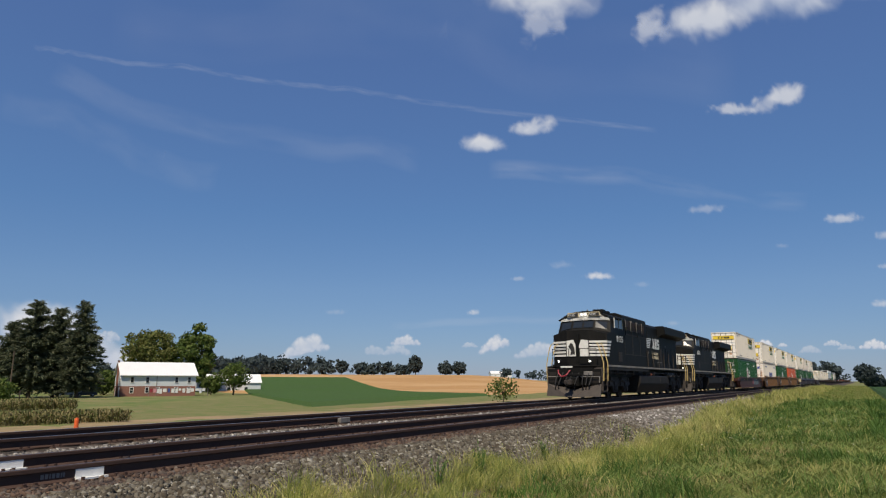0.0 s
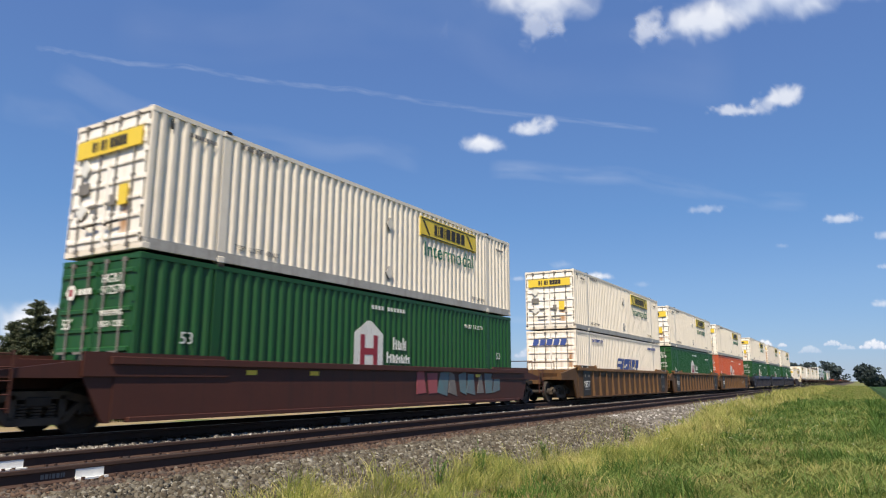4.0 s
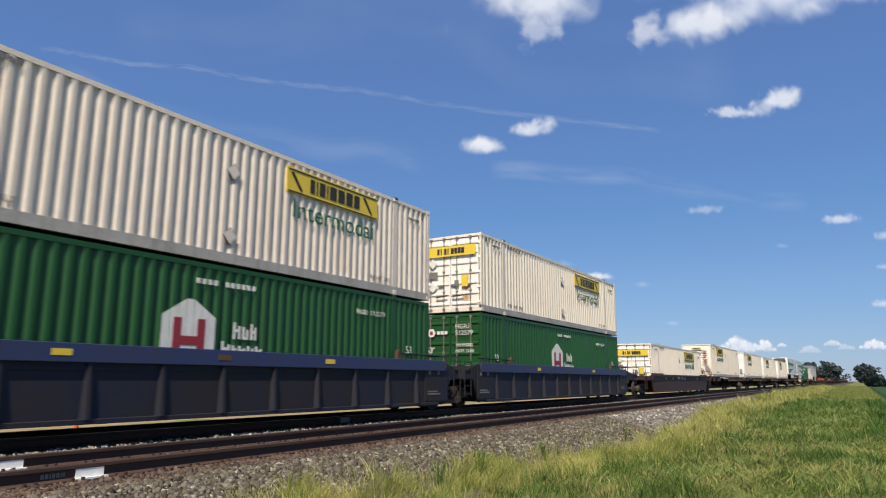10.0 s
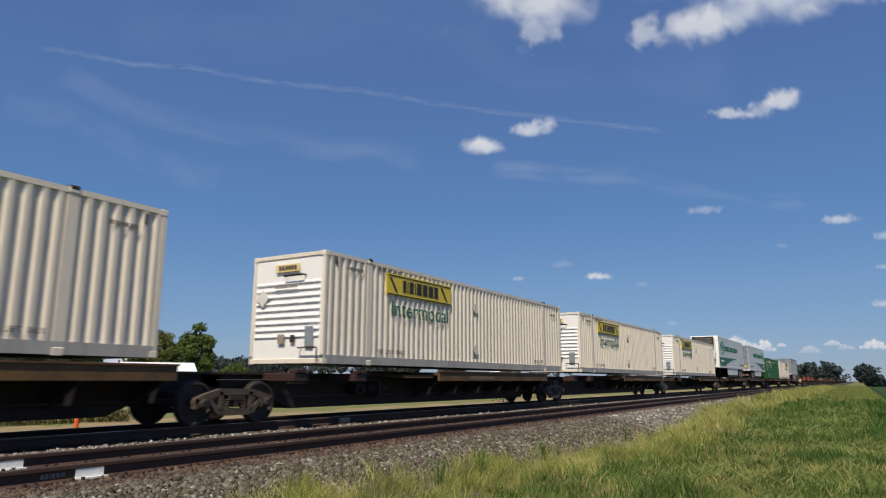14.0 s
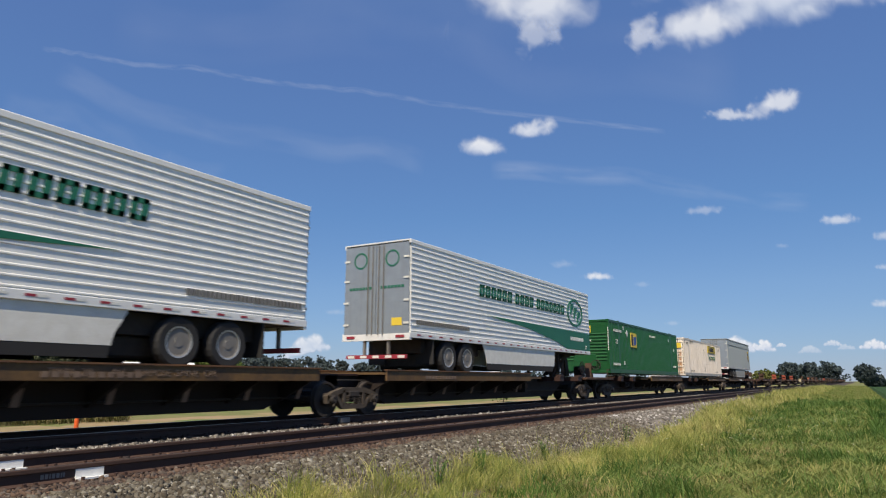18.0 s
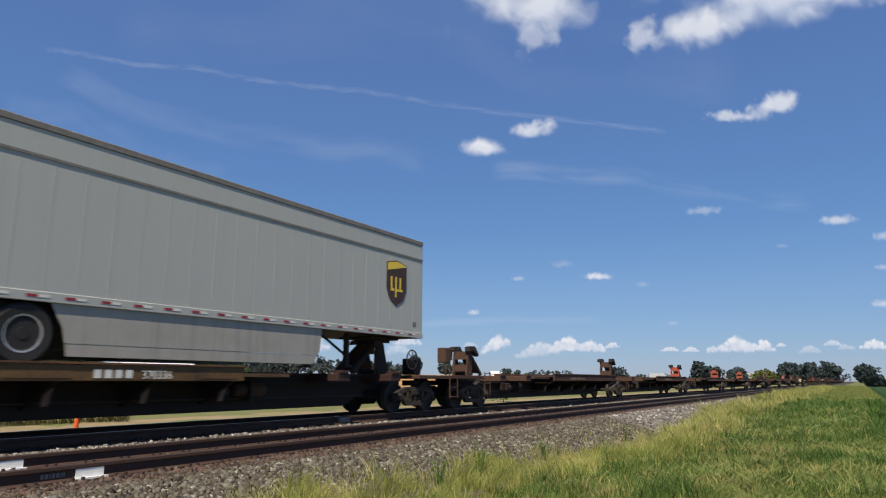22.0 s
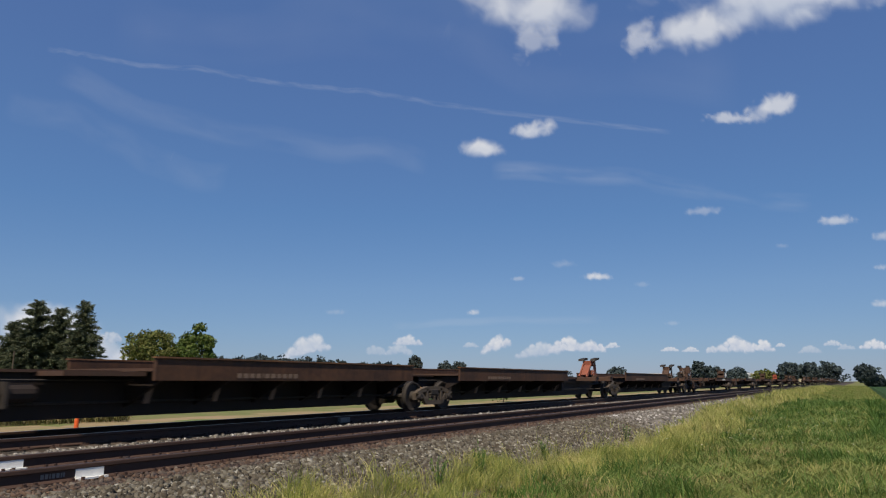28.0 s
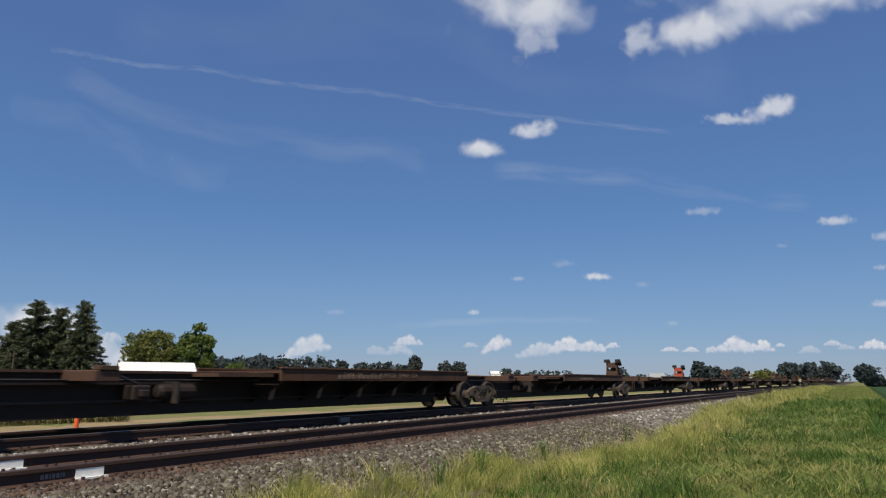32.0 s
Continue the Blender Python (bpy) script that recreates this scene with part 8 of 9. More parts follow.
def broad_tree(x, y, tall, spread, material, seed, label, per=70, size=0.34, lift=0.22, dz=0.0):
    """A tapered trunk with forking limbs, each ending in clumps of leaves."""
    r = np.random.RandomState(seed)
    t = thing("tree", label, "tree")
    g = float(height(x, y)) + dz
    t.location = (x, y, g)
    bm = bmesh.new()
    trunk_top = Vector((r.normal(0, 0.2), r.normal(0, 0.2), tall * 0.42))
    rod(bm, (0, 0, -0.3), trunk_top, tall * 0.028, 8, tall * 0.018)
    centres, radii = [], []
    base, half = tall * lift, tall * (1 - lift) / 2
    lumps = 46
    for i in range(lumps):
        v = 1 - 2 * (i + 0.5) / lumps
        a = i * 2.39996 + r.uniform(-0.3, 0.3)
        s = math.sqrt(1 - v * v)
        f = r.uniform(0.62, 0.92) * (1.0 + 0.16 * math.sin(a * 3 + seed))
        e = Vector((math.cos(a) * s * spread * f, math.sin(a) * s * spread * f, base + half * (1 + v * f)))
        centres.append(tuple(e))
        radii.append(spread * r.uniform(0.20, 0.34))
        if i % 4 == 1:
            q = trunk_top * r.uniform(0.5, 1.0)
            m = q.lerp(e, 0.55) + Vector((0, 0, tall * 0.03))
            rod(bm, q, m, tall * 0.011, 6, tall * 0.008)
            rod(bm, m, e, tall * 0.008, 6, tall * 0.003)
    for k in range(12):
        q = r.normal(0, 0.35, 3)
        centres.append((q[0] * spread, q[1] * spread, base + half * (1 + q[2])))
        radii.append(spread * r.uniform(0.25, 0.4))
    part("trunk", bm, BARK, t, "grey-brown forking trunk")
    P, F = leaf_cloud(centres, radii, per, size, r)
    raw("crown", P, F, material, "", "", "", t)
    return t


def conifer(x, y, tall, spread, seed, label):
    """A spruce: a straight trunk, whorls of drooping boughs, each hung with needle sprays."""
    r = np.random.RandomState(seed)
    t = thing("tree", label, "tree", "spruces by the farmyard")
    t.location = (x, y, float(height(x, y)))
    bm = rod(bmesh.new(), (0, 0, -0.3), (0, 0, tall), tall * 0.02, 8, 0.03)
    pts, dirs = [], []
    z = tall * 0.10
    while z < tall * 0.985:
        f = 1 - z / tall
        reach = spread * (0.05 + 0.95 * f ** 0.6) * (0.8 if z < tall * 0.2 else 1.0)
        for k in range(9 if f > 0.3 else 6):
            a = r.rand() * 6.283
            q = reach * r.uniform(0.55, 1.12)
            tip = Vector((math.cos(a) * q, math.sin(a) * q, z - q * r.uniform(-0.02, 0.28) + (0.5 if f < 0.3 else 0)))
            if q > 1.0 and k < 3:
                rod(bm, (0, 0, z), tip, 0.035, 5, 0.01)
            m = max(4, int(q * 6.5))
            for j in range(m):
                s = (j + r.rand()) / m
                pts.append((tip.x * s, tip.y * s, z + (tip.z - z) * s * s))
                dirs.append((math.cos(a), math.sin(a), -0.45))
        z += tall * 0.021
    part("trunk", bm, BARK, t, "straight bare-footed trunk")
    pts, dirs = np.array(pts), np.array(dirs)
    pts, dirs = np.repeat(pts, 4, 0), np.repeat(dirs, 4, 0)
    n = len(pts)
    pts = pts + r.normal(0, 0.16, (n, 3))
    d = dirs + r.normal(0, 0.40, (n, 3)) + np.array([0, 0, 0.35])
    d /= np.linalg.norm(d, axis=1)[:, None]
    b = np.cross(d, r.normal(size=(n, 3)))
    b /= np.linalg.norm(b, axis=1)[:, None]
    s = r.uniform(0.26, 0.60, n)[:, None]
    P = np.stack([pts + d * s, pts + b * s * 0.17, pts - d * s, pts - b * s * 0.17], 1).reshape(-1, 3)
    raw("crown", P, np.arange(n * 4).reshape(-1, 4), NEEDLE, "", "", "", t)
    return t


conifer(77.2, 147.0, 20.0, 8.6, 21, "tall dark spruce in the farmyard")
conifer(80.8, 144.5, 18.6, 7.6, 22, "dark spruce between two taller ones")
conifer(83.0, 139.6, 20.0, 7.0, 23, "tall dark spruce at the edge of the farmyard")
conifer(74.6, 150.5, 15.5, 6.0, 24, "lower dark spruce at the side of the farmyard")
broad_tree(122.5, 171.5, 18.6, 7.6, OLIVE, 31, "olive-green broad-leaved tree behind the farmhouse", 130, 0.40)
broad_tree(129.8, 161.5, 18.4, 6.0, LEAF, 32, "deep green broad-leaved tree behind the farmhouse", 140, 0.40, 0.12)
broad_tree(117.5, 131.4, 8.0, 3.6, LEAF, 33, "small round green tree on the lawn", 50, 0.26, 0.2)
broad_tree(114.6, 136.0, 5.0, 2.6, LEAF, 34, "low bushy green tree by the washing line", 45, 0.26, 0.08)
broad_tree(99.5, 156.0, 6.2, 3.6, LEAF, 35, "bushy green shrub beside the farmyard", 45, 0.30, 0.06)
broad_tree(94.5, 160.5, 6.0, 3.8, LEAF, 36, "bushy green shrub beside the farmyard", 45, 0.30, 0.06)
broad_tree(47.0, 99.0, 3.2, 3.0, LEAF, 37, "low dense green shrub at the field's edge", 45, 0.2, 0.05)
broad_tree(59.0, 29.2, 2.3, 1.5, LEAF, 38, "scraggy sapling beside the track", 10, 0.13, 0.1)
broad_tree(366.0, 243.0, 11.5, 4.6, HAZELEAF, 39, "dark lone tree on the rise", 30, 0.8, 0.12)
broad_tree(374.0, 225.0, 7.0, 5.0, HAZELEAF, 40, "broad dark green tree on the rise", 30, 0.8, 0.08)
broad_tree(384.0, 221.0, 8.0, 4.5, HAZELEAF, 41, "taller dark green tree on the rise", 30, 0.8, 0.1)
broad_tree(349.0, 290.0, 9.5, 4.0, HAZELEAF, 42, "thin dark tree at the field's far edge", 20, 0.8, 0.1)
broad_tree(424.0, 130.5, 12.0, 6.2, HAZELEAF, 43, "dark round tree beyond the track", 26, 0.9, 0.08, dz=0.0)
broad_tree(452.0, 86.0, 15.0, 5.5, HAZELEAF, 44, "dark pointed tree by the far farm", 26, 0.9, 0.08)
broad_tree(455.0, 80.0, 12.0, 7.5, HAZELEAF, 45, "dark round tree by the far farm", 26, 0.9, 0.08)
broad_tree(446.0, 63.0, 10.0, 6.5, HAZELEAF, 46, "dark round tree by the far farm", 26, 0.9, 0.05)
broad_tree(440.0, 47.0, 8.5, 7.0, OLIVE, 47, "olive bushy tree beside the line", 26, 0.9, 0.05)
broad_tree(436.0, 33.5, 13.0, 6.5, HAZELEAF, 48, "tall dark tree close to the line", 26, 0.9, 0.08)
broad_tree(440.0, 25.0, 12.0, 6.5, HAZELEAF, 49, "tall dark green tree close to the line", 26, 0.9, 0.08)
broad_tree(446.0, 15.0, 11.5, 6.0, HAZELEAF, 50, "dark tree close to the line", 26, 0.9, 0.06)
broad_tree(362.0, -1.4, 9.0, 4.0, HAZELEAF, 51, "tall dark tree beyond the bank", 30, 0.8, 0.08)
broad_tree(366.0, -5.6, 6.0, 3.8, HAZELEAF, 52, "lower dark tree beyond the bank", 30, 0.8, 0.06)
broad_tree(372.0, -10.5, 3.4, 2.4, HAZELEAF, 53, "lower dark tree beyond the bank", 30, 0.8, 0.06)


def far_woods(name, spots, label, seed):
    """Rows of far trees in one mesh: an uneven crown of leaf clumps for each."""
    r = np.random.RandomState(seed)
    centres, radii = [], []
    for x, y, tall, wide in spots:
        g = float(height(x, y))
        for k in range(10):
            h = tall * r.uniform(0.15, 0.95)
            w = wide * math.sqrt(max(0.05, 1 - ((h / tall - 0.5) / 0.55) ** 2))
            a = r.rand() * 6.283
            centres.append((x + math.cos(a) * w * r.rand(), y + math.sin(a) * w * r.rand(), g + h))
            radii.append(wide * r.uniform(0.25, 0.5))
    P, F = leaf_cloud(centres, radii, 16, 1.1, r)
    return raw(name, P, F, HAZELEAF, label, "woods")


def wood_line(x0, y0, x1, y1, n, tall, wide, seed):
    r = np.random.RandomState(seed)
    t = np.sort(r.rand(n))
    return [(x0 + (x1 - x0) * f + r.normal(0, 4), y0 + (y1 - y0) * f + r.normal(0, 4), tall * r.uniform(0.7, 1.2), wide * r.uniform(0.7, 1.2)) for f in t]


far_woods("far_woods", wood_line(150, 236, 190, 208, 7, 7.5, 5, 1) + wood_line(292, 362, 356, 306, 60, 10.5, 6, 2), "dark line of far woods behind the fields", 61)
far_woods("far_woods", wood_line(350, 276, 372, 250, 18, 7.0, 4.0, 3) + wood_line(240, 345, 310, 330, 8, 9, 6, 4), "dark clumps of far trees on the rise", 62)
far_woods("far_woods", wood_line(560, 290, 640, 240, 10, 9, 6, 5) + wood_line(700, 200, 800, 120, 10, 9, 7, 6), "dark clumps of far trees along the horizon", 63)
far_woods("far_woods", wood_line(640, 90, 700, 20, 10, 12, 7, 7) + wood_line(700, -40, 760, -160, 10, 12, 7, 8), "dark far trees where the line meets the horizon", 64)
far_woods("far_woods", wood_line(120, 330, 230, 280, 14, 9, 6, 9), "dark far trees behind the farmyard", 65)


# ---- farm ----
SIDING = mat("pale_grey_siding", (0.56, 0.60, 0.62), 0.6, col2=(0.48, 0.52, 0.54), scale=1.0)
ROOFING = mat("white_metal_roofing", (0.74, 0.75, 0.75), 0.45, col2=(0.66, 0.67, 0.67), scale=0.6)
BRICKW = mat("red_brick_courses", (0.25, 0.12, 0.09), 0.9, col2=(0.17, 0.085, 0.065), scale=2.5)
SLATES = mat("grey_slate_roofing", (0.30, 0.32, 0.33), 0.7, col2=(0.22, 0.24, 0.25), scale=0.8)
TRIM = mat("white_trim", (0.76, 0.76, 0.74), 0.6)


def farmhouse():
    """A two-storey house: brick below, siding above, white metal roof with overhang, chimney on the gable."""
    h = thing("farmhouse", "long two-storey farmhouse, brick below, grey siding above, white metal roof", "house")
    W, D_, E, R = 16.0, 9.5, 4.9, 7.7
    z1 = 2.35
    for n, a in (("brick_wall", (0, W, -0.06, 0.20, 0, z1)), ("brick_wall", (0, W, D_ - 0.2, D_, 0, z1)), ("brick_wall", (-0.06, 0.20, 0.2, D_ - 0.2, 0, z1)), ("brick_wall", (W - 0.2, W, 0.2, D_ - 0.2, 0, z1))):
        part(n, B(*a), BRICKW, h, "red brick lower wall")
    for a in ((0, W, 0, 0.2, z1, E), (0, W, D_ - 0.2, D_, z1, E)):
        part("siding_wall", B(*a), SIDING, h, "pale grey siding upper wall")
    for x in (0.0, W - 0.2):
        part("gable_wall", prism(bmesh.new(), [(0.2, z1), (D_ - 0.2, z1), (D_ - 0.2, E), (D_ / 2, R - 0.1), (0.2, E)], x, x + 0.2, "x"), SIDING, h, "pale grey siding gable")
    for s in (0, 1):
        pts = [(-0.5, E - 0.20), (D_ / 2, R), (D_ / 2, R + 0.12), (-0.5, E - 0.08)]
        if s:
            pts = [(D_ - a, b) for a, b in pts]
        rf = part("roof", prism(bmesh.new(), pts, -0.45, W + 0.45, "x"), ROOFING, h, "white standing-seam metal roof")
        for k in range(28):
            x = -0.3 + k * 0.62
            q = [(a, b + 0.13) for a, b in pts[:2]]
            part("roof_seam", rod(bmesh.new(), (x, q[0][0], q[0][1]), (x, q[1][0], q[1][1]), 0.02, 4), ROOFING, rf)
    part("gutter", B(-0.4, W + 0.4, -0.62, -0.50, E - 0.26, E - 0.14), TRIM, h)
    for k, x in enumerate((1.9, 5.1, 7.4, 11.4, 14.2)):
        for z, hh in ((0.9, 1.15), (3.15, 1.2)):
            if z > 3 and k == 2:
                part("downpipe", rod(bmesh.new(), (7.4, -0.12, 0.1), (7.4, -0.12, E - 0.2), 0.06, 6), GREY, h)
                continue
            wd = part("window", B(x, x + 0.62, -0.10, 0.06, z, z + hh), GLASS, h, "dark window in a white frame")
            for a in ((x - 0.10, x, z - 0.08, z + hh + 0.08), (x + 0.62, x + 0.72, z - 0.08, z + hh + 0.08), (x, x + 0.62, z + hh, z + hh + 0.08), (x, x + 0.62, z - 0.10, z), (x, x + 0.62, z + hh / 2 - 0.03, z + hh / 2 + 0.03)):
                part("window_frame", B(a[0], a[1], -0.14, 0.0, a[2], a[3]), TRIM, wd)
    ch = part("chimney", B(-0.4, -0.06, 4.4, 5.0, 0, R + 0.35), BRICKW, h, "brick chimney on the gable")
    part("chimney_cap", B(-0.46, 0.0, 4.3, 5.1, R + 0.35, R + 0.45), GREY, ch)
    for yy in (1.4, 6.4):
        wd = part("window", B(-0.10, 0.05, yy, yy + 0.8, 3.2, 4.4), GLASS, h)
        part("window_frame", B(-0.13, 0.0, yy - 0.08, yy, 3.1, 4.5), TRIM, wd)
        part("door", B(-0.14, 0.05, yy, yy + 0.95, 0.05, 2.1), TRIM, h, "white door")
    h.matrix_world = Matrix.Translation((93.6, 140.6, -2.90)) @ Matrix.Rotation(radians(-25.5), 4, "Z")
    return h


farmhouse()


def shed(x, y, z, turn, W, D_, E, R, label, wall, roofing=None):
    h = thing("barn", label, "barn")
    for a in ((0, W, 0, 0.2), (0, W, D_ - 0.2, D_)):
        part("wall", B(*a, 0, E), wall, h)
    for q in (0.0, W - 0.2):
        part("gable_wall", prism(bmesh.new(), [(0.2, 0), (D_ - 0.2, 0), (D_ - 0.2, E), (D_ / 2, R - 0.1), (0.2, E)], q, q + 0.2, "x"), wall, h)
    for s in (0, 1):
        pts = [(-0.4, E - 0.16), (D_ / 2, R), (D_ / 2, R + 0.12), (-0.4, E - 0.04)]
        if s:
            pts = [(D_ - a, b) for a, b in pts]
        part("roof", prism(bmesh.new(), pts, -0.3, W + 0.3, "x"), roofing or ROOFING, h, "sheet roof")
    for k in range(3):
        part("window", B(W * (0.2 + 0.27 * k), W * (0.2 + 0.27 * k) + 0.9, -0.05, 0.05, 1.2, 2.2), GLASS, h)
    h.matrix_world = Matrix.Translation((x, y, z)) @ Matrix.Rotation(radians(turn), 4, "Z")
    return h


shed(136.5, 168.3, -3.5, -36, 18.5, 9, 3.6, 6.0, "low barn with white metal roof beyond the tree", SIDING)
shed(640, 330, 4.0, -50, 22, 12, 3.6, 6.4, "far white barn on the horizon", TRIM)
shed(437, 113.0, -2.1, -70, 9, 10, 3.6, 7.6, "far grey-roofed farmhouse beyond the track", SIDING, SLATES)
shed(452, 72.0, -1.6, -75, 14, 9, 4.0, 7.5, "far white farmhouse among trees", TRIM, SLATES)
shed(455, 62.0, -1.5, -75, 9, 8, 4.2, 7.2, "far pale farm building among trees", SIDING, SLATES)


def washing_line():
    """A line between two posts with clothes pegged along it."""
    h = thing("washing_line", "washing line of white and coloured clothes before the house", "clothesline")
    n = 13.6
    for x in (0, n):
        part("post", rod(bmesh.new(), (x, 0, 0), (x, 0, 2.1), 0.05, 6), GREY, h)
    part("line", rod(bmesh.new(), (0, 0, 2.02), (n, 0, 2.0), 0.012, 5), GREY, h)
    r = random.Random(3)
    cols = [RINK, BINK, TRIM, mat("pink_cloth", (0.6, 0.3, 0.32), 0.9), mat("pale_blue_cloth", (0.45, 0.52, 0.62), 0.9), TRIM, TRIM]
    x = 0.3
    i = 0
    while x < n - 1:
        w = r.uniform(0.45, 0.9)
        hh = r.uniform(0.45, 1.1)
        m = cols[(i * 3) % 7] if x < 5 else TRIM
        bm = corrugated(bmesh.new(), x, x + w, 2.0 - hh, 2.0, 0, 0.03, 0.2, -1, 0.3, thick=0.01)
        part("garment", bm, m, h, "hanging cloth")
        x += w + r.uniform(0.05, 0.35)
        i += 1
    h.matrix_world = Matrix.Translation((95.8, 133.8, -3.05)) @ Matrix.Rotation(radians(-14.0), 4, "Z")
    return h


washing_line()


def parked_car(x, y, turn, material, label):
    c = thing("car", label, "car", "cars in the farmyard")
    body = part("body", prism(bmesh.new(), [(0, 0.35), (0, 0.8), (1.0, 0.92), (1.6, 1.42), (3.1, 1.45), (3.9, 0.95), (4.4, 0.88), (4.45, 0.35)], -0.85, 0.85, "y"), material, c)
    part("side_glass", prism(bmesh.new(), [(1.25, 0.95), (1.7, 1.36), (3.0, 1.38), (3.6, 0.97)], -0.87, 0.87, "y"), GLASS, c)
    for x0 in (0.85, 3.55):
        for s in (-1, 1):
            w = part("wheel", lathe(bmesh.new(), [(0.2, s * 0.72), (0.32, s * 0.70), (0.32, s * 0.88), (0.2, s * 0.88)], (x0, 0, 0.32), "y", 14, True), RUBBER, c)
            part("rim", lathe(bmesh.new(), [(0.2, s * 0.87), (0.1, s * 0.89), (0.0, s * 0.89)], (x0, 0, 0.32), "y", 10), STEEL, w)
    c.matrix_world = Matrix.Translation((x, y, float(height(x, y)))) @ Matrix.Rotation(radians(turn), 4, "Z")
    return c


parked_car(84.5, 151.0, -30, TRIM, "white car parked in the shade of the spruces")
parked_car(88.5, 149.5, -20, mat("dark_car_paint", (0.03, 0.035, 0.05), 0.3), "dark car parked in the shade of the spruces")


def corn(name, a, b, depth, n, tall, label, seed):
    """A strip of short dry maize: stalks with arching leaves."""
    r = np.random.RandomState(seed)
    t, s = r.rand(n), r.rand(n)
    x = a[0] + (b[0] - a[0]) * t + s * depth * 0.3
    y = a[1] + (b[1] - a[1]) * t + s * depth
    m = 7
    X, Y = np.repeat(x, m), np.repeat(y, m)
    Z = height(X, Y)
    k = len(X)
    hh = tall * r.uniform(0.75, 1.15, k)
    z0 = Z + hh * r.uniform(0, 0.6, k)
    an, wv = r.rand(k) * 6.283, r.rand(k) * 6.283
    out = tall * r.uniform(0.08, 0.35, k)
    w = 0.035
    p0 = np.stack([X, Y, z0], -1)
    p1 = np.stack([X + np.cos(an) * out * 0.6, Y + np.sin(an) * out * 0.6, z0 + hh * 0.38], -1)
    p2 = np.stack([X + np.cos(an) * out * 1.4, Y + np.sin(an) * out * 1.4, z0 + hh * r.uniform(0.15, 0.42, k)], -1)
    d = np.stack([np.cos(wv) * w, np.sin(wv) * w, 0 * wv], -1)
    P = np.stack([p0 - d * 0.5, p0 + d * 0.5, p1 + d, p1 - d, p2 + d * 0.2, p2 - d * 0.2], 1).reshape(-1, 3)
    F = (np.array([(0, 1, 2, 3), (3, 2, 4, 5)])[None] + np.arange(k)[:, None, None] * 6).reshape(-1, 4)
    return raw(name, P, F, CORN, label, "crop")


CORN = island_mat("drying_maize", [(0.095, 0.12, 0.035), (0.14, 0.145, 0.05), (0.19, 0.165, 0.075), (0.25, 0.205, 0.10), (0.115, 0.13, 0.04)], 0.8, 0.3)
corn("corn_rows", (4, 40.5), (21.3, 30.8), 4.0, 2200, 0.62, "strip of short drying maize", 71)
corn("corn_rows", (10, 65), (33.5, 55.8), 5.0, 2200, 0.95, "strip of short drying maize", 72)

# ---- small things beside the tracks ----
mk = thing("marker_post", "orange plastic marker post beside the track", "marker")
part("post", lathe(bmesh.new(), [(0.055, 0.0), (0.055, 0.95), (0.045, 1.0), (0.0, 1.01)], (0, 0, 0), "z", 12), mat("orange_plastic", (0.75, 0.13, 0.03), 0.5), mk)
mk.location = (10.55, 17.6, float(height(10.55, 17.6)) - 0.2)
mk = thing("utility_pole", "grey wooden utility pole in the farmyard", "pole")
part("pole", rod(bmesh.new(), (0, 0, -0.5), (0, 0, 8.6), 0.15, 8, 0.11), BARK, mk)
mk.location = (64.9, 129.8, float(height(64.9, 129.8)))
mk = thing("fence_post", "short weathered post by the shrub", "post")
part("post", rod(bmesh.new(), (0, 0, -0.3), (0, 0, 1.7), 0.07, 6), BARK, mk)
mk.location = (50.6, 98.5, float(height(50.6, 98.5)))
mk = thing("line_marker", "thin stake with a pale sign beside the line", "marker")
part("stake", rod(bmesh.new(), (0, 0, -0.3), (0, 0, 1.5), 0.03, 6), GREY, mk)
part("plate", B(-0.02, 0.02, -0.14, 0.14, 1.15, 1.5), HANDRAIL, mk)
mk.location = (95, 6.4, float(height(95, 6.4)))
mk = thing("survey_stake", "small pale stake at the track's edge", "stake")
part("stake", B(-0.012, 0.012, -0.012, 0.012, -0.1, 0.13), GREY, mk)
mk.location = (15.9, 7.2, float(height(15.9, 7.2)))

# ---- clouds ----
FOCAL = 784.0 / math.tan(radians(33.28))


def out_there(x, y, d):
    """A place in the sky, d metres out, by its bearing x and its drop y from the upper left of the sky seen."""
    return stand @ Vector(((x - 784) / FOCAL * d, (441 - y) / FOCAL * d, -d))


def cloud_mat(name, lit, shade, power):
    """Sunlit vapour: thins out by the mesh's own density, greyer where it is thick below."""
    m = bpy.data.materials.new(name)
    m.use_nodes = True
    n, l = m.node_tree.nodes, m.node_tree.links
    n.remove(n["Principled BSDF"])
    a = n.new("ShaderNodeAttribute")
    a.attribute_name = "cover"
    k = n.new("ShaderNodeAttribute")
    k.attribute_name = "lit"
    mx = n.new("ShaderNodeMix")
    mx.data_type = "RGBA"
    mx.inputs["A"].default_value, mx.inputs["B"].default_value = (*shade, 1), (*lit, 1)
    l.new(k.outputs["Fac"], mx.inputs["Factor"])
    e = n.new("ShaderNodeEmission")
    e.inputs["Strength"].default_value = power
    l.new(mx.outputs["Result"], e.inputs["Color"])
    t = n.new("ShaderNodeBsdfTransparent")
    s = n.new("ShaderNodeMixShader")
    l.new(a.outputs["Fac"], s.inputs["Fac"])
    l.new(t.outputs[0], s.inputs[1])
    l.new(e.outputs[0], s.inputs[2])
    l.new(s.outputs[0], n["Material Output"].inputs["Surface"])
    return m


CUMULUS = cloud_mat("sunlit_cloud", (0.70, 0.71, 0.745), (0.37, 0.45, 0.61), 1.0)
HAZE = cloud_mat("far_cloud_haze", (0.38, 0.43, 0.53), (0.27, 0.35, 0.49), 1.0)
drifts = []


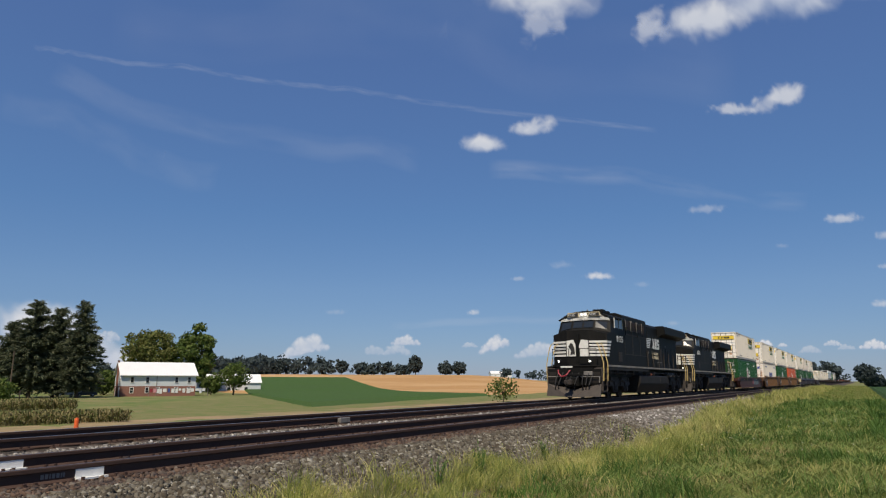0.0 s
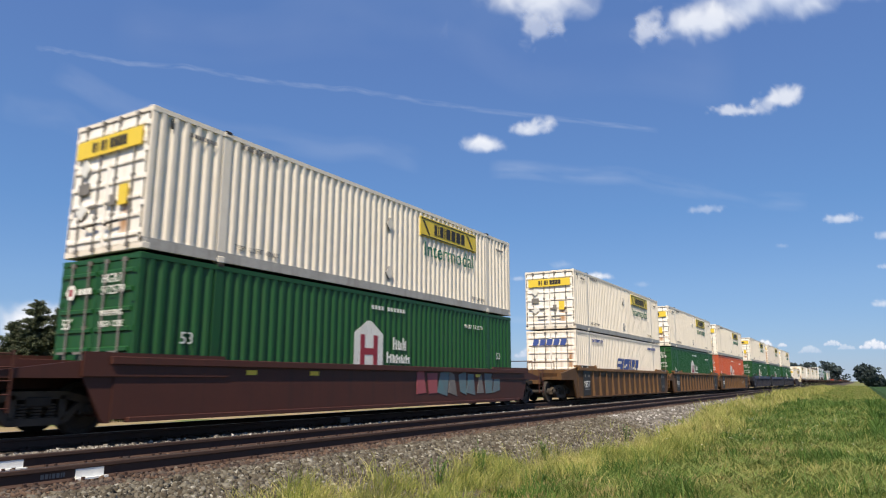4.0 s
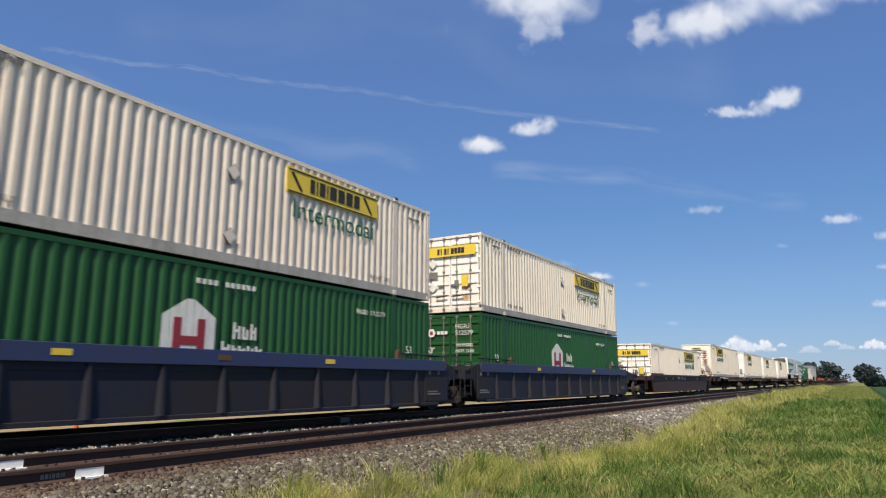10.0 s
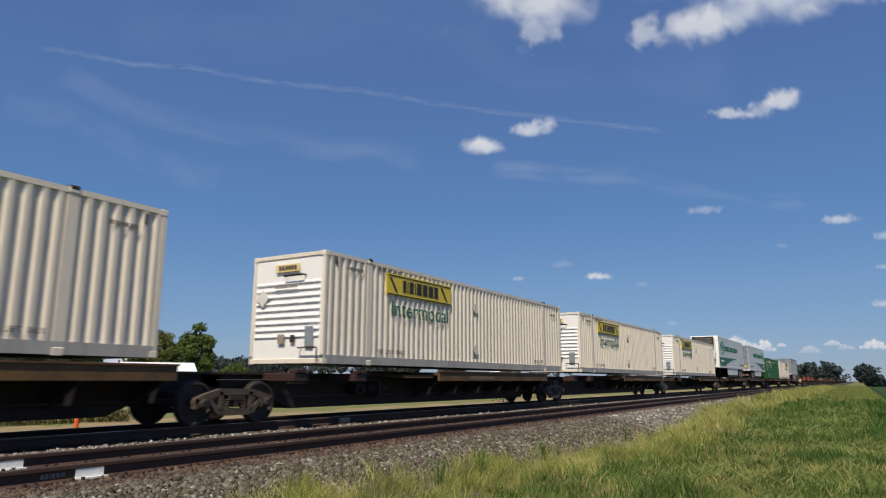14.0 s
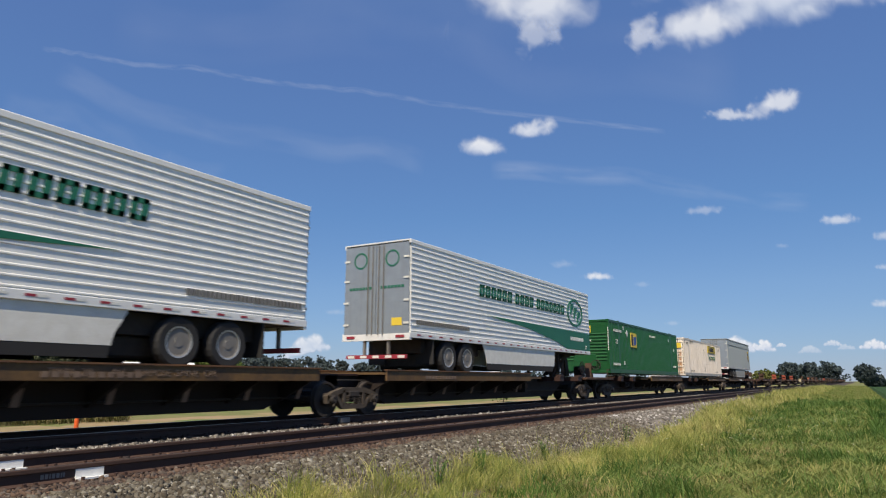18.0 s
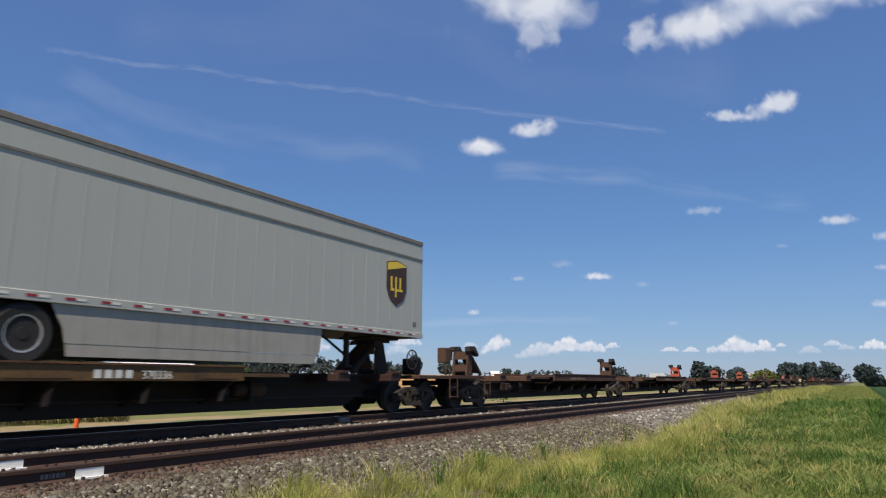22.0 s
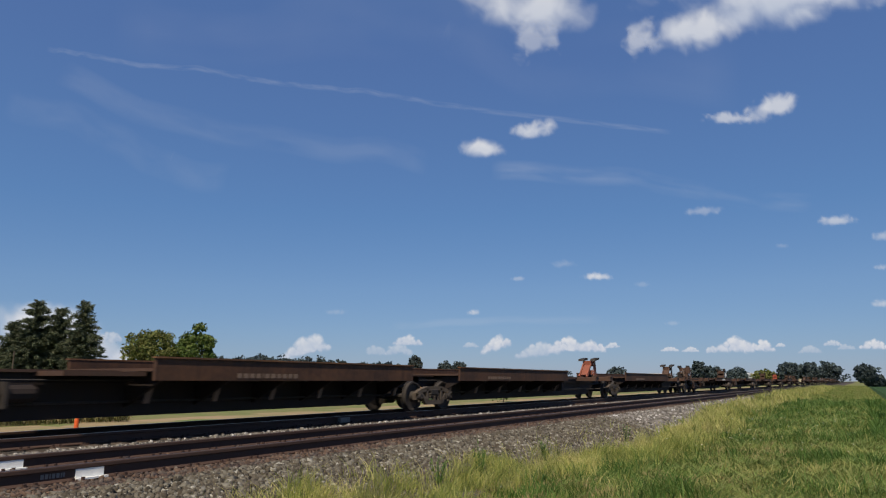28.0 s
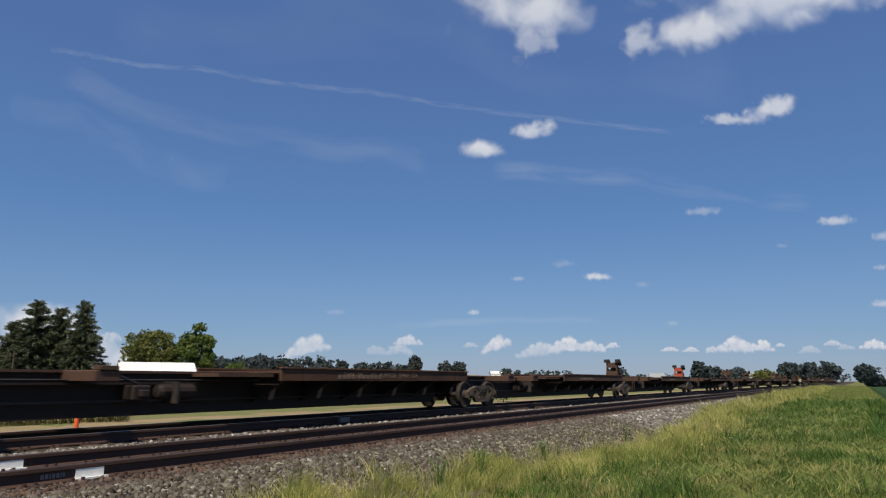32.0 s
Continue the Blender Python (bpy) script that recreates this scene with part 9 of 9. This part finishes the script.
def sky_sheet(cx, cy, w, h, den, lit, U, V, drift, d, label, stuff=None):
    """One cloud as a sheet far behind everything, thinning out by its density."""
    ny, nx = U.shape
    s = d / FOCAL
    P = np.stack([(U * w / 2 * s).ravel(), (-V * h / 2 * s).ravel(), np.zeros(U.size)], -1)
    idx = np.arange(nx * ny).reshape(ny, nx)
    F = np.stack([idx[:-1, :-1].ravel(), idx[:-1, 1:].ravel(), idx[1:, 1:].ravel(), idx[1:, :-1].ravel()], 1)
    F = F[(den.ravel()[F] > 0.01).any(1)]
    ob = raw("cloud", P, F, stuff or CUMULUS, label, "cloud", "structure")
    for nm, val in (("cover", den), ("lit", lit)):
        at = ob.data.attributes.new(nm, "FLOAT", "POINT")
        at.data.foreach_set("value", np.clip(val, 0, 1).astype(np.float32).ravel())
    ob.visible_shadow = False
    drifts.append((ob, cx, cy, drift, d + 12.0 * len(drifts)))
    ob.matrix_world = Matrix.Translation(out_there(cx, cy, drifts[-1][4])) @ stand.to_3x3().to_4x4()
    return ob


def grain_of(U, V, asp, seed, scale, octaves=5):
    """Warped fractal noise over a sheet."""
    f = np.zeros(U.shape)
    for j in range(U.shape[0]):
        for i in range(U.shape[1]):
            q = Vector((U[j, i] * asp * scale, V[j, i] * scale, seed * 7.3))
            f[j, i] = noise.fractal(q + noise.noise_vector(q * 0.9) * 0.5, 1.1, 2.1, octaves)
    return f


def fade(U, V):
    edge = np.clip((1.5 - np.maximum(np.abs(U), np.abs(V))) * 3.5, 0, 1)
    return edge * edge * (3 - 2 * edge)


def cloud(cx, cy, w, h, seed, thick=1.0, rough=0.55, cells=64, drift=(0, 0), flat=0.35, lean=0.0, shade=0.35, d=3600.0, label="small white fair-weather cloud", wisp=0.0, grain=1.0):
    """A frayed cloud that thins out softly, flatter below, greyer where it is thick."""
    nx, ny = cells, max(10, int(cells * h / w * 0.9))
    U, V = np.meshgrid(np.linspace(-1.5, 1.5, nx), np.linspace(-1.5, 1.5, ny))
    f = grain_of(U, V, w / h * (0.35 if wisp else 1), seed, grain * 1.2)
    g = grain_of(U, V, w / h * (0.35 if wisp else 1), seed + 40, grain * 0.55, 2)
    e = 1.0 - np.hypot(U - lean * V, V * np.where(V > 0, 1.0 + flat, 1.0)) ** 1.2
    den = e * 1.05 + f * rough * 0.55 + g * rough * 0.6
    lit = 1.0 - shade * (0.45 + 0.75 * V) - 0.6 * np.maximum(0.0, e) * shade * (0.6 + 0.6 * V) + 0.15 * f * shade
    soft = np.clip((den + 0.15) / 1.15, 0, 1)
    den = soft * soft * (3 - 2 * soft) * (wisp or min(0.97, 0.80 * thick)) * fade(U, V)
    return sky_sheet(cx, cy, w, h, den, lit, U, V, drift, d, label, HAZE if wisp else None)


def heap(x0, x1, y0, y1, seed, thick=1.0, rise=0.0, drift=(0, 0), shade=0.6, label="low heaped cloud near the horizon"):
    """A far cumulus: puffs piled on a level foot between two bearings, its top at y0 and its foot at y1; rise lifts its foot to one side."""
    w, h = (x1 - x0) * 1.05, (y1 - y0) * 1.15
    asp = w / h
    nx = int(min(120, max(40, w * 1.1)))
    ny = int(max(22, min(60, h * 1.3)))
    U, V = np.meshgrid(np.linspace(-1.5, 1.5, nx), np.linspace(-1.5, 1.5, ny))
    r = np.random.RandomState(seed + 300)
    V2 = V + rise * U
    den = np.full(U.shape, -1.0)
    relief = np.zeros(U.shape)
    for k in range(int(8 + 11 * asp)):
        cu = r.uniform(-0.95, 0.95)
        top = (1.0 - 0.8 * cu * cu) * r.uniform(0.45, 1.0)
        rad = r.uniform(0.40, 0.85) * (0.5 + 0.5 * top)
        cv = 0.85 - top * 1.75 + rad
        q = 1.0 - (((U - cu) * asp) ** 2 + (V2 - min(cv, 0.75)) ** 2) / rad ** 2
        relief = np.where(q > den, q * 0.5 - (V2 - cv) * 0.5, relief)
        den = np.maximum(den, q)
    f = grain_of(U, V, asp, seed, 1.6)
    den = np.clip((den + 0.5 * f + 0.35) / 0.95, 0, 1)
    foot = np.clip((0.98 - V2 + 0.15 * f) / 0.45, 0, 1)
    den = den * foot * foot * (3 - 2 * foot)
    lit = 0.80 - shade * np.clip((V2 + 0.45) * 0.85, 0, 1) + 0.32 * relief + 0.34 * f
    return sky_sheet((x0 + x1) / 2, (y0 + y1) / 2, w, h, den * min(0.97, thick) * fade(U, V), lit, U, V, drift, 3600.0, label)


cloud(962, -10, 236, 104, 51, 1.15, 0.6, 130, (-12, 28), 0.1, 0.2, 0.3)
cloud(958, 46, 96, 70, 31, 0.55, 1.1, 80, (-14, 32), 0.0, 0.0, 0.25, grain=1.3)
cloud(1412, -22, 440, 104, 2, 1.2, 0.7, 160, (-22, 22), 0.1, -0.35, 0.55, label="broad white cloud with a grey foot")
cloud(1250, 30, 230, 84, 32, 1.15, 0.75, 120, (-20, 22), 0.0, -0.45, 0.28)
cloud(1150, 46, 62, 66, 41, 0.72, 0.95, 60, (-20, 24), 0.0, -0.2, 0.15, grain=1.3)
cloud(1382, 172, 84, 56, 3, 1.0, 0.85, 70, (-16, 20), 0.5, -0.5, 0.15, grain=1.2)
cloud(1300, 194, 104, 24, 4, 0.80, 0.8, 70, (-10, 18), 0.2, -0.2, 0.12)
cloud(1345, 188, 70, 40, 42, 0.55, 0.9, 60, (-12, 19), 0.2, -0.3, 0.12)
cloud(856, 257, 88, 42, 5, 1.6, 0.42, 80, (-2, 10), 0.5, 0.0, 0.35)
cloud(926, 230, 54, 30, 6, 0.95, 0.6, 50, (2, 4), 0.4)
cloud(952, 226, 62, 40, 7, 0.9, 0.85, 60, (0, 6), 0.3, -0.4)
cloud(1250, 371, 66, 22, 8, 0.42, 0.7, 50, (-6, 4), 0.5, -0.2)
cloud(1490, 389, 80, 24, 9, 0.85, 0.7, 54, (-12, 4), 0.7, -0.2)
cloud(1059, 490, 58, 18, 10, 1.2, 0.55, 50, (-3, 1), 0.6)
cloud(918, 494, 26, 11, 11, 0.45, 0.6, 30)
cloud(838, 554, 24, 13, 12, 0.8, 0.6, 30)
cloud(995, 470, 44, 18, 13, 0.25, 0.6, 36, (4, -2))
cloud(1136, 504, 34, 14, 14, 0.22, 0.6, 36)
cloud(1568, 418, 40, 22, 15, 0.6, 0.6, 36, (-6, 2))
cloud(1568, 472, 30, 14, 43, 0.5, 0.6, 36, (-8, 2))
cloud(1562, 538, 46, 18, 16, 0.8, 0.5, 36)
cloud(594, 553, 40, 12, 17, 0.25, 0.6, 30)
cloud(1385, 436, 30, 12, 33, 0.2, 0.6, 30)
cloud(1190, 573, 30, 10, 34, 0.25, 0.6, 30)
cloud(64, 606, 330, 150, 18, 1.15, 0.5, 110, (4, 2), 0.0, 0.1, 0.55, label="broad white cloud bank low over the farm")
heap(-110, 215, 526, 668, 18, 0.92, 0.03, (4, 2), 0.45, "broad white cloud bank low over the farm")
heap(168, 214, 584, 606, 35, 0.55, 0.0, (4, 2), 0.6)
heap(498, 580, 590, 632, 19, 0.80, 0.42, (3, 0), 0.5)
heap(640, 682, 610, 630, 36, 0.35, 0.0, (3, 0), 0.6)
heap(692, 744, 591, 613, 20, 0.80, 0.0, (4, 0), 0.5)
heap(678, 728, 608, 630, 44, 0.45, 0.0, (4, 0), 0.6)
heap(818, 846, 604, 616, 45, 0.45, 0.0, (2, 0), 0.5)
heap(850, 902, 592, 622, 21, 0.95, 0.45, (4, 0), 0.45)
heap(908, 992, 603, 633, 37, 0.62, 0.28, (2, 0), 0.6)
heap(968, 1036, 594, 625, 22, 1.0, 0.08, (2, 0), 0.5)
heap(1018, 1072, 600, 624, 38, 0.98, -0.05, (2, 0), 0.55)
heap(1068, 1096, 605, 617, 46, 0.8, 0.2, (2, 0), 0.4)
heap(1168, 1204, 613, 623, 24, 0.8, 0.0, (0, 0), 0.4)
heap(1206, 1238, 613, 624, 47, 0.75, 0.0, (0, 0), 0.4)
heap(1252, 1272, 610, 626, 48, 0.7, 0.1, (-3, 0), 0.5)
heap(1270, 1336, 590, 626, 23, 1.0, 0.0, (-4, 0), 0.45)
heap(1324, 1374, 599, 624, 39, 1.0, 0.0, (-4, 0), 0.45)
heap(1376, 1394, 606, 615, 49, 0.7, 0.0, (-4, 0), 0.3)
heap(1412, 1456, 610, 627, 25, 0.40, 0.0, (0, 0), 0.6)
heap(1456, 1492, 601, 613, 40, 0.6, 0.0, (0, 0), 0.4)
heap(1480, 1516, 608, 620, 50, 0.4, 0.0, (0, 0), 0.5)
heap(1520, 1572, 598, 620, 26, 1.0, 0.0, (0, 0), 0.45)
for i, (cx, cy, w, h, al) in enumerate(((300, 628, 860, 100, 0.62), (800, 634, 900, 84, 0.60), (1280, 630, 800, 70, 0.50), (600, 606, 420, 44, 0.30))):
    cloud(cx, cy, w, h, 60 + i, 1.0, 0.5, 90, (0, 0), 0.0, 0.0, 0.6, d=4600, label="pale grey-blue haze of far cloud over the horizon", wisp=al, grain=0.5)


def streak(pts, width, seed, alpha, label, drift=(0, 0), d=3900.0, fine=1.0):
    """High thin ice cloud: a long ribbon with frayed edges."""
    pts = [Vector((x, y, 0)) for x, y in pts]
    n, m = 44 * (len(pts) - 1), 9
    P, den = [], []
    mid = sum(pts, Vector((0, 0, 0))) / len(pts)
    for i in range(n + 1):
        t = i / n * (len(pts) - 1)
        k = min(int(t), len(pts) - 2)
        p = pts[k].lerp(pts[k + 1], t - k)
        dr = (pts[k + 1] - pts[k]).normalized()
        nr = Vector((-dr.y, dr.x, 0))
        wob = noise.noise(Vector((i * 0.03 * fine, seed, 0))) * width * 0.25
        for j in range(m):
            s = (j / (m - 1) - 0.5) * 2
            q = p + nr * (s * width / 2 + wob)
            f = noise.fractal(Vector((i * 0.035 * fine, s * 1.6, seed * 3.1)), 1.0, 2.0, 4)
            g = noise.noise(Vector((i * 0.025 * fine, seed * 1.7, 4.0)))
            a = (1 - s * s) * (0.55 + 0.6 * f + 0.6 * g) * min(1, i / 8, (n - i) / 8)
            den.append(min(max(a, 0.0), 1.0) * alpha)
            P.append(((q.x - mid.x) / FOCAL * d, -(q.y - mid.y) / FOCAL * d, 0))
    idx = np.arange((n + 1) * m).reshape(n + 1, m)
    F = np.stack([idx[:-1, :-1].ravel(), idx[:-1, 1:].ravel(), idx[1:, 1:].ravel(), idx[1:, :-1].ravel()], 1)
    ob = raw("cloud", np.array(P), F, CUMULUS, label, "cloud", "structure")
    for nm, val in (("cover", np.array(den)), ("lit", np.full(len(den), 0.9))):
        at = ob.data.attributes.new(nm, "FLOAT", "POINT")
        at.data.foreach_set("value", val.astype(np.float32))
    ob.visible_shadow = False
    drifts.append((ob, mid.x, mid.y, drift, d + 12.0 * len(drifts)))
    ob.matrix_world = Matrix.Translation(out_there(mid.x, mid.y, drifts[-1][4])) @ stand.to_3x3().to_4x4()
    return ob


streak([(-20, 72), (60, 84), (170, 106), (300, 114), (420, 138), (520, 150), (640, 160), (760, 182), (900, 202), (1080, 222), (1260, 244)], 13, 1, 0.11, "thin fading vapour trail across the sky", (28, 4), fine=2.5)
streak([(820, 296), (960, 300), (1120, 316), (1290, 346), (1480, 366)], 44, 2, 0.12, "faint veil of high ice cloud", (6, 2))
streak([(40, 110), (200, 190), (400, 236), (620, 272), (800, 292)], 60, 6, 0.07, "faint veil of high ice cloud", (16, 2))
streak([(-40, 170), (90, 200), (200, 250), (300, 300), (420, 330)], 70, 3, 0.05, "faint veil of high ice cloud", (16, 2))
streak([(100, 30), (500, 50), (800, 20), (1000, 120), (1400, 130)], 170, 4, 0.04, "faint veil of high ice cloud", (6, 2))
streak([(660, 578), (780, 571), (920, 567), (1100, 566)], 20, 5, 0.09, "faint low veil of cloud", (2, 0))


# ---- what moves ----
def motions():
    """The train runs by at an even speed, its wheels rolling; the clouds drift."""
    times = [0, 4, 8, 12, 16, 20, 24, 28, 32]
    for ob, u, z in riders:
        walk(ob, [(t, pose(u - SPEED * t, FAR, z)) for t in times])
    # the wheels roll without slipping, a row for each thirtieth of a second
    spin = [(k / 30, -k / 30 * SPEED / WHEEL_R) for k in range(0, 961)]
    rolled = {}
    for w in wheelsets:
        at = tuple(round(q, 4) for q in w.location)
        if at not in rolled:
            size = w.scale.copy()
            walk(w, [(t, Matrix.Translation(at) @ Matrix.Rotation(a, 4, "Y")) for t, a in spin])
            w.scale = size
            rolled[at] = w.animation_data
        else:                       # wheelsets that sit alike in their bogies share one set of keys
            w.rotation_mode = "QUATERNION"
            w.animation_data_create()
            w.animation_data.action = rolled[at].action
            w.animation_data.action_slot = rolled[at].action_slot
    turn = stand.to_3x3().to_4x4()
    for ob, x, y, (dx, dy), d in drifts:
        if dx or dy:
            walk(ob, [(t, Matrix.Translation(out_there(x + dx * t / 32, y + dy * t / 32, d)) @ turn) for t in (0, 8, 16, 24, 32)])


motions()
